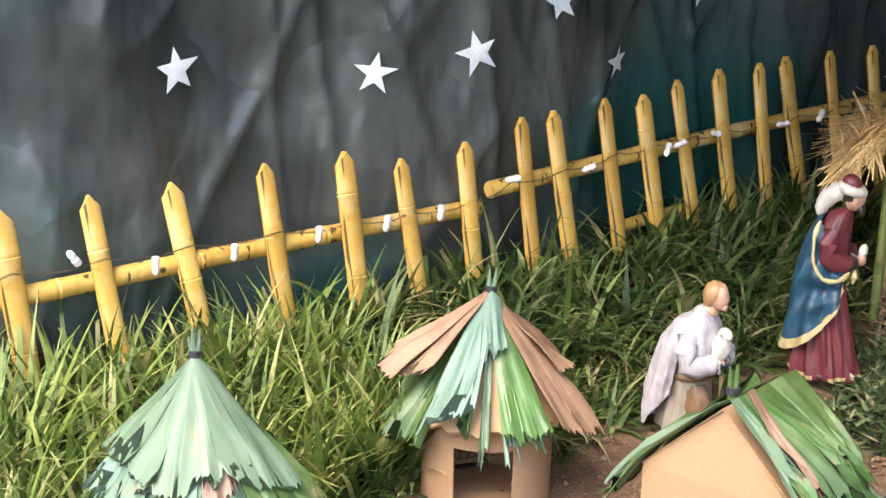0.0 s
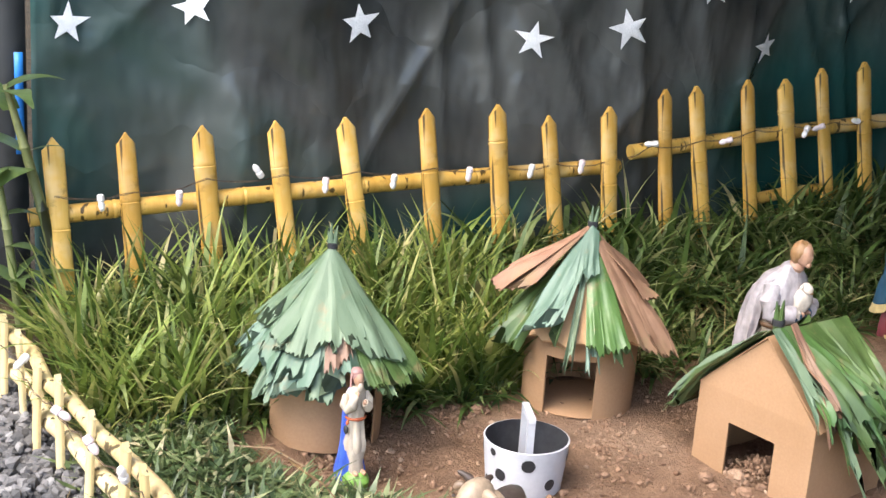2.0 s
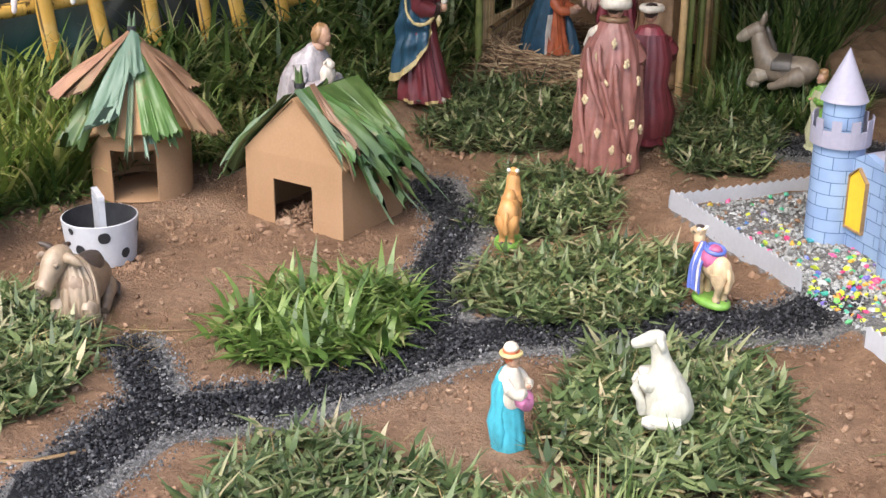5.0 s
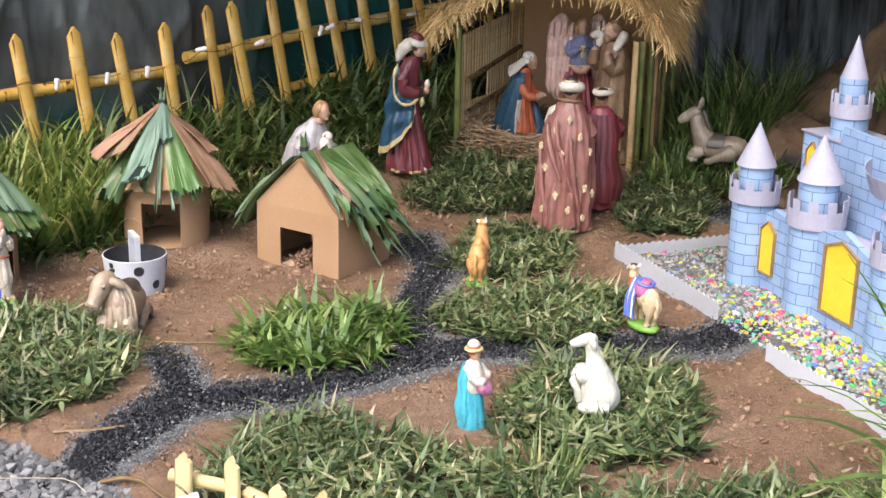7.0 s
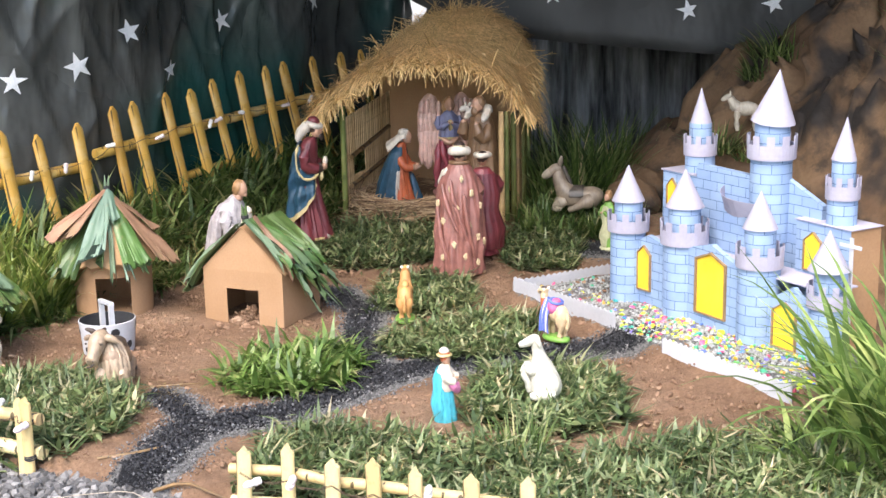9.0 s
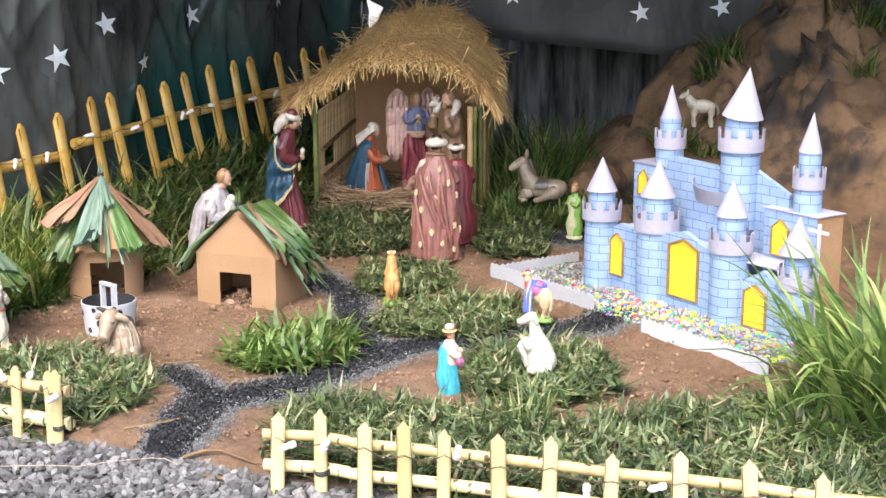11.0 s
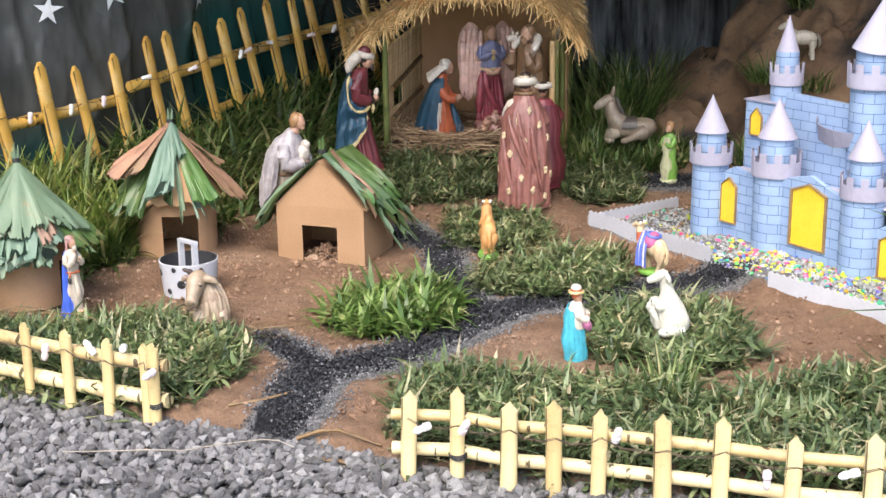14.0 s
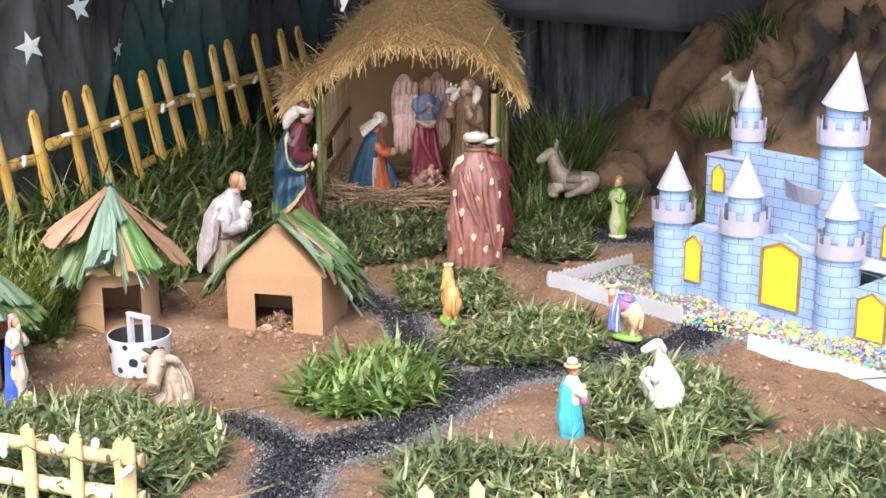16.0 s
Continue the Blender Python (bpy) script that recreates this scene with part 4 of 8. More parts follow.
def cone_point(apex_z, slope, angle):
    """Places on a cone about the z axis; slope: drop per metre of radius."""
    down = Vector((1, 0, -slope)).normalized()
    norm = Vector((slope, 0, 1)).normalized()

    def at(w, v, lift):
        r = down.x * v
        phi = angle + (w / max(r, 0.015) if r > 0.012 else w / 0.05)
        p = down * v + norm * lift
        return Vector((p.x * math.cos(phi), p.x * math.sin(phi), apex_z + p.z))

    return at


def round_wall(bm, r0, r1, height, door=None, n=48, thick=0.004):
    """A bent cardboard wall; door: middle angle, half width in angle, height."""
    def ring(r, z):
        return [Vector((r * math.cos(a), r * math.sin(a), z)) for a in (2 * math.pi * k / n for k in range(n))]

    cut = []
    if door:
        cut = [k for k in range(n) if abs(math.remainder(2 * math.pi * (k + 0.5) / n - door[0], 2 * math.pi)) < door[1]]
    zs = [0, door[2] if door else height * 0.5, height]
    o = [[bm.verts.new(p) for p in ring(r0 + (r1 - r0) * z / height, z)] for z in zs]
    i_ = [[bm.verts.new(p) for p in ring(r0 + (r1 - r0) * z / height - thick, z)] for z in zs]
    for lv in range(2):
        for k in range(n):
            if lv == 0 and k in cut:
                continue
            j = (k + 1) % n
            bm.faces.new((o[lv][k], o[lv][j], o[lv + 1][j], o[lv + 1][k]))
            bm.faces.new((i_[lv][j], i_[lv][k], i_[lv + 1][k], i_[lv + 1][j]))
    for k in range(n):
        j = (k + 1) % n
        bm.faces.new((o[2][k], o[2][j], i_[2][j], i_[2][k]))
        if k in cut:
            bm.faces.new((o[1][k], o[1][j], i_[1][j], i_[1][k]))
    for k in cut:
        for v, w in ((k, (k - 1) % n), ((k + 1) % n, (k + 1) % n)):
            if w not in cut:
                bm.faces.new((o[0][v], o[1][v], i_[1][v], i_[0][v]))


def tie(parent, z, r=0.008, tuft=PALM_PALE, seed=0, y=0.0, x=0.0):
    """The black binding at a roof's peak and the cut leaf stems that stand up from it."""
    bm = bmesh.new()
    for k in range(4):
        tube(bm, [(x + r * math.cos(a), y + r * math.sin(a), z + 0.003 * k) for a in (i * math.pi / 5 for i in range(11))], 0.0022, 5)
    part("tie", bm, BLACK, parent, "black binding thread")
    rnd = random.Random(seed)
    bm = bmesh.new()
    for k in range(9):
        a, t, h = rnd.uniform(0, 6.28), rnd.uniform(0.002, 0.011), rnd.uniform(0.02, 0.055)
        c, q = math.cos(a), math.sin(a)
        tube(bm, [(x + 0.005 * c, y + 0.005 * q, z - 0.012), (x + (0.003 + t * 0.4) * c, y + (0.003 + t * 0.4) * q, z + h * 0.5), (x + t * c, y + t * q, z + h)], [0.0045, 0.0042, 0.0012], 6)
    part("leaf_stub", bm, tuft, parent)


def skirt_cone(apex, foot, r, wave, seed, n=48):
    """A card cone with a wavy, hand-cut lower edge."""
    bm = bmesh.new()
    low = [(2 * math.pi * k / n, wave * noise.noise(Vector((math.cos(2 * math.pi * k / n) * 3, math.sin(2 * math.pi * k / n) * 3, seed))) + wave * 0.4 * math.sin(k * 2.1)) for k in range(n)]
    top = [Vector((0.006 * math.cos(q), 0.006 * math.sin(q), apex)) for q, _ in low]
    rim = [Vector(((r - d * 0.6) * math.cos(q), (r - d * 0.6) * math.sin(q), foot + d)) for q, d in low]
    under = [p * 0.965 + Vector((0, 0, 0.001)) for p in rim]
    rings(bm, [top, rim, under, [p * 0.5 + Vector((0, 0, (apex + foot) * 0.36)) for p in rim]])
    return bm


def hut_one():
    ob = empty("round_hut", -1.39, 0.29, land1(-1.39, 0.29), label="round cardboard hut with a pale green pleated palm-leaf roof", category="hut", group="toy houses")
    bm = bmesh.new()
    round_wall(bm, 0.118, 0.122, 0.2, (radians(-8), 0.3, 0.13))
    part("wall", bm, CARD, ob, "bent brown cardboard wall")
    part("roof_cone", skirt_cone(0.385, 0.2, 0.14, 0.01, 1), CARD_PALE_LIT, ob)
    # angle, leaf, half width, length, peak, slope, slant of the cut
    leaves = [(-165, PALM_GREEN, 0.10, 0.30, 0.392, 1.28, 0.0), (28, PALM_GREEN, 0.10, 0.29, 0.39, 1.28, 0.0), (65, PALM_GREEN, 0.11, 0.28, 0.39, 1.28, 0.0), (105, PALM_GREEN, 0.12, 0.29, 0.39, 1.28, 0.0), (150, PALM_BLUE, 0.12, 0.29, 0.39, 1.28, 0.0)]
    leaves += [(-138, PALM_MID, 0.05, 0.325, 0.392, 1.36, -0.1), (-118, PALM_BLUE, 0.04, 0.30, 0.391, 1.24, 0.05), (-96, PALM_PALE, 0.026, 0.345, 0.392, 1.42, 0.0), (-78, PALM_TEAL, 0.055, 0.315, 0.392, 1.34, -0.04), (-52, PALM_PALE, 0.04, 0.318, 0.391, 1.36, 0.0), (-32, PALM_TEAL, 0.04, 0.29, 0.392, 1.3, 0.08)]
    leaves += [(-8, PALM_GREEN, 0.075, 0.318, 0.394, 1.1, 0.04), (-20, PALM_MID, 0.03, 0.325, 0.396, 1.16, 0.05), (-128, PALM_TEAL, 0.045, 0.272, 0.398, 1.2, -0.09), (-106, PALM_BLUE, 0.052, 0.262, 0.399, 1.24, 0.12), (-76, PALM_BLUE, 0.058, 0.285, 0.40, 1.3, -0.1)]
    leaves += [(-43, PALM_WINE, 0.03, 0.268, 0.402, 1.3, -0.03), (-130, PALM_PALE, 0.06, 0.215, 0.405, 1.1, -0.05), (-103, PALM_PALE, 0.05, 0.225, 0.407, 1.2, 0.06), (-15, PALM_PALE, 0.06, 0.262, 0.406, 1.06, 0.07), (-38, PALM_PALE, 0.04, 0.222, 0.408, 1.22, -0.05), (-71, PALM_PALE, 0.066, 0.246, 0.41, 1.28, -0.03)]
    for k, (ang, mat, w1, ln, ap, slope, slant) in enumerate(leaves):
        palm_leaf(ob, mat, cone_point(ap, slope, radians(ang)), 0.006, w1, ln, 100 + k, max(7, int(w1 * 230)), ragged=1.3, curl=0.6, slant=slant, deep=1.4)
    tie(ob, 0.408, 0.009, seed=1)


def hut_two():
    ob = empty("round_hut", -1.072, 0.82, land1(-1.08, 0.82), label="round cardboard hut roofed with green and dried tan palm leaves", category="hut", group="toy houses")
    bm = bmesh.new()
    round_wall(bm, 0.128, 0.130, 0.2, (radians(-68), 0.46, 0.14))
    part("wall", bm, CARD, ob, "bent brown cardboard wall with a square doorway")
    part("roof_cone", skirt_cone(0.395, 0.183, 0.152, 0.014, 5), CARD_PALE_LIT, ob, "pinkish cardboard cone with a wavy edge under the leaves")
    bm = bmesh.new()
    tube(bm, [(0, 0, 0.002), (0, 0, 0.004)], 0.122, 28)
    part("floor", bm, CARD, ob)
    # angle, leaf, half widths, length, peak, slope, slant of the cut
    leaves = [(-172, PALM_GREEN, 0.006, 0.08, 0.31, 0.402, 1.3, 0.0), (-148, PALM_GREEN, 0.006, 0.05, 0.34, 0.401, 1.32, 0.0), (-132, PALM_GREEN, 0.006, 0.036, 0.335, 0.403, 1.42, -0.1), (-118, PALM_GREEN, 0.004, 0.016, 0.335, 0.404, 1.5, 0.0)]
    leaves += [(40, PALM_GREEN, 0.006, 0.1, 0.27, 0.402, 1.3, 0.0), (85, PALM_GREEN, 0.006, 0.1, 0.27, 0.402, 1.3, 0.0), (130, PALM_DRY, 0.006, 0.1, 0.25, 0.402, 1.2, 0.0), (172, PALM_MID, 0.006, 0.09, 0.28, 0.404, 1.35, 0.0)]
    leaves += [(-84, PALM_MID, 0.004, 0.014, 0.285, 0.404, 1.36, 0.05), (-70, PALM_PALE, 0.004, 0.010, 0.335, 0.404, 1.42, 0.0), (-54, PALM_TEAL, 0.004, 0.016, 0.345, 0.406, 1.42, 0.0), (-30, PALM_MID, 0.004, 0.026, 0.325, 0.400, 1.4, 0.04)]
    leaves += [(20, PALM_DRY, 0.008, 0.06, 0.21, 0.408, 1.0, 0.0), (-4, PALM_MID, 0.006, 0.03, 0.33, 0.406, 1.18, 0.0), (-9, PALM_DRY, 0.010, 0.06, 0.33, 0.412, 1.1, 0.08), (-150, PALM_DRY, 0.010, 0.055, 0.265, 0.416, 0.78, 0.0), (-134, PALM_DRY, 0.008, 0.04, 0.235, 0.419, 0.9, -0.1)]
    leaves += [(-44, PALM_FRESH, 0.010, 0.05, 0.308, 0.418, 1.34, -0.03), (-95, PALM_TEAL, 0.010, 0.05, 0.282, 0.42, 1.24, -0.12), (-64, PALM_TEAL, 0.012, 0.024, 0.15, 0.426, 1.36, -0.1)]
    for k, (ang, mat, w0, w1, ln, ap, slope, slant) in enumerate(leaves):
        palm_leaf(ob, mat, cone_point(ap, slope, radians(ang)), w0, w1, ln, 200 + k, max(4, int(w1 * 200)), ragged=0.9, slant=slant, deep=1.5)
    tie(ob, 0.418, 0.010, seed=2)


def house_three():
    """The gabled house; local x along its front, y into it."""
    x0, y0 = -0.726, 0.704
    ob = empty("gabled_house", x0, y0, 0.0, math.degrees(math.atan2(-0.303, 0.953)), "gabled cardboard house roofed with long green palm leaves", "house", "toy houses")
    w, dp, ev, ap, th = 0.296, 0.24, 0.178, 0.318, 0.004
    bm = bmesh.new()
    d0, d1, dh = 0.086, 0.205, 0.116
    outline = [(0, 0), (d0, 0), (d0, dh), (d1, dh), (d1, 0), (w, 0), (w, ev), (w / 2, ap), (0, ev)]
    for quad in ([0, 1, 2, 8], [2, 3, 6, 8], [3, 4, 5, 6], [8, 6, 7]):
        f = [bm.verts.new((outline[i][0], 0.012 if i == 7 else 0, outline[i][1])) for i in quad]
        b = [bm.verts.new((outline[i][0], th + (0.012 if i == 7 else 0), outline[i][1])) for i in quad]
        bm.faces.new(f)
        bm.faces.new(b[::-1])
        for i in range(len(f)):
            j = (i + 1) % len(f)
            bm.faces.new((f[i], f[j], b[j], b[i]))
    bmesh.ops.remove_doubles(bm, verts=bm.verts, dist=1e-5)
    inner = [f for f in bm.faces if len({round(v.co.y, 4) for v in f.verts}) == 2 and sum(len(e.link_faces) > 2 for e in f.edges) >= 2]
    bmesh.ops.delete(bm, geom=list(set(inner)), context="FACES_ONLY")
    part("front_wall", bm, CARD, ob, "flat brown cardboard gable with a square doorway", shade=False)
    bm = bmesh.new()
    box(bm, 0, th, 0, th, dp, ev)
    part("side_wall", bm, CARD, ob)
    bm = bmesh.new()
    box(bm, w - th, th, 0, w, dp, ev)
    part("side_wall", bm, CARD, ob)
    bm = bmesh.new()
    for z, c in ((0, 0),):
        lo = [bm.verts.new((x, dp, z)) for x, z in ((th, 0), (w - th, 0), (w - th, ev), (w / 2, ap), (th, ev))]
        hi = [bm.verts.new((x, dp + th, z)) for x, z in ((th, 0), (w - th, 0), (w - th, ev), (w / 2, ap), (th, ev))]
        bm.faces.new(lo)
        bm.faces.new(hi[::-1])
        for i in range(5):
            bm.faces.new((lo[i], lo[(i + 1) % 5], hi[(i + 1) % 5], hi[i]))
    part("back_wall", bm, CARD, ob, shade=False)
    k = (ap - ev) / (w / 2)
    for sgn in (-1, 1):
        bm = bmesh.new()
        e = w / 2 + 0.008
        v = []
        for y in (0.006, dp + 0.01):
            for q in (0, e):
                for t in (0.0, 0.004):
                    v.append(bm.verts.new((w / 2 + sgn * q, y, ap + 0.001 - k * q + t)))
        for f in ((0, 1, 3, 2), (4, 6, 7, 5), (0, 2, 6, 4), (1, 5, 7, 3), (0, 4, 5, 1), (2, 3, 7, 6)):
            bm.faces.new([v[i] for i in f])
        part("roof_panel", bm, CARD, ob, shade=False)

    def slope_point(sgn, y_top, fan, raise_by):
        down = Vector((sgn, 0, -k)).normalized()
        norm = Vector((sgn * k, 0, 1)).normalized()

        def at(u, v, lift):
            p = Vector((w / 2, y_top, ap + 0.006)) + down * v + norm * (lift + raise_by) + Vector((0, u + fan * v, 0))
            over = max(0.0, v - 0.185)
            p.z -= 0.22 * over
            p.x -= sgn * 0.2 * over
            return p

        return at

    rnd = random.Random(5)
    rows_right = [(0.225, 0.02, PALM_GREEN, 0.05, 0.22), (0.17, 0.12, PALM_MID, 0.045, 0.265), (0.12, 0.34, PALM_GREEN, 0.045, 0.275), (0.10, 0.55, PALM_GREEN, 0.035, 0.235)]
    tones = (PALM_GREEN, PALM_PALE, PALM_FRESH, PALM_GREEN, PALM_MID, PALM_FRESH)
    for i in range(15):
        q = i / 14
        thin = i % 3 == 1
        rows_right.append((0.085 - 0.07 * q + rnd.uniform(-0.01, 0.01), 0.56 - 0.5 * q + rnd.uniform(-0.05, 0.05), tones[i % 6], rnd.uniform(0.008, 0.013) if thin else rnd.uniform(0.022, 0.036), rnd.uniform(0.36, 0.41) if thin else rnd.uniform(0.25, 0.345)))
    rows_right += [(0.05, 0.36, PALM_FRESH, 0.034, 0.20), (0.035, 0.22, PALM_MID, 0.04, 0.25), (-0.004, -0.03, PALM_PALE, 0.016, 0.215), (0.002, 0.0, PALM_PALE, 0.010, 0.185), (0.05, -0.12, PALM_DRY, 0.026, 0.20), (0.052, -0.22, PALM_WINE, 0.022, 0.285), (0.05, -0.12, PALM_WINE, 0.012, 0.24)]
    rows_left = [(0.20, 0.1, PALM_GREEN, 0.09, 0.26), (0.12, 0.2, PALM_GREEN, 0.08, 0.29), (0.04, 0.3, PALM_MID, 0.06, 0.30), (0.03, 0.05, PALM_GREEN, 0.05, 0.33), (0.008, -0.06, PALM_MID, 0.03, 0.33), (-0.006, -0.03, PALM_PALE, 0.010, 0.30)]
    for sgn, rows in ((1, rows_right), (-1, rows_left)):
        for i, (y, fan, mat, w1, ln) in enumerate(rows):
            palm_leaf(ob, mat, slope_point(sgn, y, fan, 0.0013 * i), 0.03 if y > 0.11 else 0.008, w1, ln, 300 + i + 40 * (sgn < 0), max(3, int(w1 * 170)), "", 2.2, 1.1, deep=2.5)
    tie(ob, ap + 0.026, 0.011, PALM_GREEN, 5, 0.035, w / 2)


hut_one()
hut_two()
house_three()


def well():
    ob = empty("well", -0.935, 0.36, land1(-0.925, 0.36), label="white paper well with black spots and a white pulley frame", category="well")
    bm = bmesh.new()
    n = 36
    prof = [(0.076, 0.0), (0.086, 0.101), (0.083, 0.102), (0.074, 0.03), (0.0731, 0.028)]
    rings(bm, [[Vector((r * math.cos(a), r * math.sin(a), z)) for a in (2 * math.pi * k / n for k in range(n))] for r, z in prof], lambda i, k: 0 if i < 2 else 1, caps=True)
    part("tub", bm, [PAPER, BLACK], ob, "white tub, black inside")
    rnd = random.Random(3)
    for a, z, r in [(-95, 0.045, 0.013), (-55, 0.075, 0.014), (-70, 0.022, 0.011), (-150, 0.072, 0.012), (-20, 0.03, 0.012), (-125, 0.02, 0.009), (170, 0.04, 0.013), (20, 0.075, 0.013), (60, 0.04, 0.012), (120, 0.06, 0.012), (-108, 0.088, 0.008)]:
        bm = bmesh.new()
        c = bm.verts.new((0, 0, 0))
        a0, rim = radians(a), []
        for k in range(12):
            q = r * rnd.uniform(0.94, 1.06)
            u, v = q * math.cos(k * math.pi / 6), q * math.sin(k * math.pi / 6)
            rr = 0.076 + 0.099 * (z + v) + 0.0012
            rim.append(bm.verts.new((rr * math.cos(a0 + u / rr), rr * math.sin(a0 + u / rr), z + v)))
        rr = 0.076 + 0.099 * z + 0.0018
        c.co = (rr * math.cos(a0), rr * math.sin(a0), z)
        for k in range(12):
            bm.faces.new((rim[k], rim[(k + 1) % 12], c))
        part("spot", bm, BLACK, ob, "black painted spot")
    for x, top in ((-0.045, 0.156), (0.045, 0.148)):
        bm = bmesh.new()
        box(bm, x - 0.008, -0.007, 0.03, x + 0.008, 0.007, top)
        bmesh.ops.bevel(bm, geom=bm.edges, offset=0.0015, segments=1)
        part("post", bm, PAPER, ob, m=pose(0, 0.0, 0, 0, 0, 128))
    bm = bmesh.new()
    box(bm, -0.056, -0.007, -0.005, 0.056, 0.007, 0.005)
    bmesh.ops.bevel(bm, geom=bm.edges, offset=0.0015, segments=1)
    part("crossbar", bm, PAPER, ob, m=pose(0, 0, 0.152, 0, 0, 128) @ pose(0, 0, 0, 0, 6, 0))


well()

# ---- castle of printed paper ----


def with_uv(me, mode="wall"):
    """Lays the print on in metres: round a tower by its girth, or along a wall."""
    uv = me.uv_layers.new(name="UVMap")
    for p in me.polygons:
        n = p.normal
        for li in p.loop_indices:
            v = me.vertices[me.loops[li].vertex_index].co
            if mode == "round":
                a = math.atan2(p.center.y, p.center.x)
                b = a + math.remainder(math.atan2(v.y, v.x) - a, 2 * math.pi)
                uv.data[li].uv = (b * math.hypot(p.center.x, p.center.y), v.z)
            else:
                uv.data[li].uv = (v.x if abs(n.x) < abs(n.y) or abs(n.z) > 0.7 else v.y, v.z if abs(n.z) < 0.7 else v.y)
    return me


def drum(r0, r1, z0, z1, n=28):
    bm = bmesh.new()
    rings(bm, [[Vector((r * math.cos(a), r * math.sin(a), z)) for a in (2 * math.pi * k / n for k in range(n))] for r, z in ((r0, z0), (r1, z1))])
    return bm


def tower(ob, a, b, z_base, body, ring, neck, cone, lean=0.0, seed=0, tip=0.0):
    """body: radius, top; ring: radius, foot, top; neck: radius; cone: radius, foot, tip."""
    rnd = random.Random(seed)
    at = pose(a, b, 0, rnd.uniform(-0.4, 0.4), lean * 0.3, rnd.uniform(0, 20))
    me = with_uv(mesh_of("tower_body", drum(body[0], body[0], z_base, body[1]), BRICKS), "round")
    part("tower_body", me, None, ob, "tower of printed blue brick paper", at)
    me = with_uv(mesh_of("tower_neck", drum(neck, neck, ring[1], cone[1] + 0.004), BRICKS), "round")
    part("tower_neck", me, None, ob, "", at)
    bm = bmesh.new()
    n = 40
    r, t = ring[0], 0.003
    z0, z1, zm = ring[1], ring[2] - 0.004, ring[2] + (ring[2] - ring[1]) * 0.5
    for k in range(n):
        q0, q1 = 2 * math.pi * k / n, 2 * math.pi * (k + 1) / n
        top = zm if k % 4 < 2 else z1
        c = [(math.cos(q), math.sin(q)) for q in (q0, q1)]
        tilt = 1.03 if top == zm else 1.0
        o = [bm.verts.new((r * x, r * y, z0)) for x, y in c] + [bm.verts.new((r * tilt * x, r * tilt * y, top)) for x, y in c[::-1]]
        i = [bm.verts.new(((r - t) * x, (r - t) * y, z0)) for x, y in c] + [bm.verts.new(((r * tilt - t) * x, (r * tilt - t) * y, top)) for x, y in c[::-1]]
        bm.faces.new(o)
        bm.faces.new(i[::-1])
        for u in range(4):
            w = (u + 1) % 4
            bm.faces.new((o[u], i[u], i[w], o[w]))
    bmesh.ops.remove_doubles(bm, verts=bm.verts, dist=1e-5)
    tube(bm, [(0, 0, z0 + 0.002), (0, 0, z0 + 0.006)], r - 0.003, 40)
    bmesh.ops.remove_doubles(bm, verts=bm.verts, dist=0.0008)
    part("battlement", bm, LILAC, ob, "white paper battlement ring", at, shade=False)
    bm = bmesh.new()
    n = 28
    loops = [[Vector((q * math.cos(w), q * math.sin(w), z)) for w in (2 * math.pi * k / n for k in range(n))] for q, z in ((cone[0] * 0.9, cone[1] + 0.004), (cone[0], cone[1]), (cone[0] * 0.5, (cone[1] + cone[2]) / 2), (0.001, cone[2]))]
    rings(bm, loops)
    part("spire", bm, LILAC, ob, "white paper cone", pose(a, b, cone[1], 0, tip, 0) @ pose(0, 0, -cone[1]))


def wall_piece(ob, name, outline, depth, at, mat=BRICKS, label="", holes=()):
    """A flat panel of the given outline (x, z), depth behind it, with pointed openings cut through."""
    bm = bmesh.new()
    f = bm.faces.new([bm.verts.new((x, 0, z)) for x, z in outline])
    r = bmesh.ops.extrude_face_region(bm, geom=[f])
    bmesh.ops.translate(bm, verts=[v for v in r["geom"] if isinstance(v, bmesh.types.BMVert)], vec=(0, depth, 0))
    return part(name, with_uv(mesh_of(name, bm, mat, False)), None, ob, label, at)


def pointed(w, h, rise=0.028):
    return [(-w / 2, 0), (w / 2, 0), (w / 2, h - rise), (0, h), (-w / 2, h - rise)]


def opening(ob, a, b, z, w, h, rz=0, name="window"):
    """A yellow pointed panel in a brown card frame, standing proud of the wall."""
    at = pose(a, b, z, 0, 0, rz)
    bm = bmesh.new()
    o, i = pointed(w, h), [(x * 0.9, 0.004 + zz * 0.955 if zz else 0.004) for x, zz in pointed(w, h)]
    for y0, y1 in ((-0.008, 0.002),):
        vo = [[bm.verts.new((x, y, zz)) for x, zz in o] for y in (y0, y1)]
        vi = [[bm.verts.new((x, y, zz)) for x, zz in i] for y in (y0, y1)]
        for k in range(5):
            j = (k + 1) % 5
            bm.faces.new((vo[0][k], vo[0][j], vi[0][j], vi[0][k]))
            bm.faces.new((vo[0][k], vo[1][k], vo[1][j], vo[0][j]))
            bm.faces.new((vi[0][k], vi[0][j], vi[1][j], vi[1][k]))
    fr = part(name, bm, FRAME, ob, "pointed opening edged with brown card", at, shade=False)
    bm = bmesh.new()
    v = [[bm.verts.new((x * 0.98, y, zz)) for x, zz in i] for y in (-0.003, 0.0)]
    bm.faces.new(v[0])
    bm.faces.new(v[1][::-1])
    for k in range(5):
        bm.faces.new((v[0][k], v[0][(k + 1) % 5], v[1][(k + 1) % 5], v[1][k]))
    part("panel", bm, YELLOW, fr, "plain yellow card panel", shade=False)


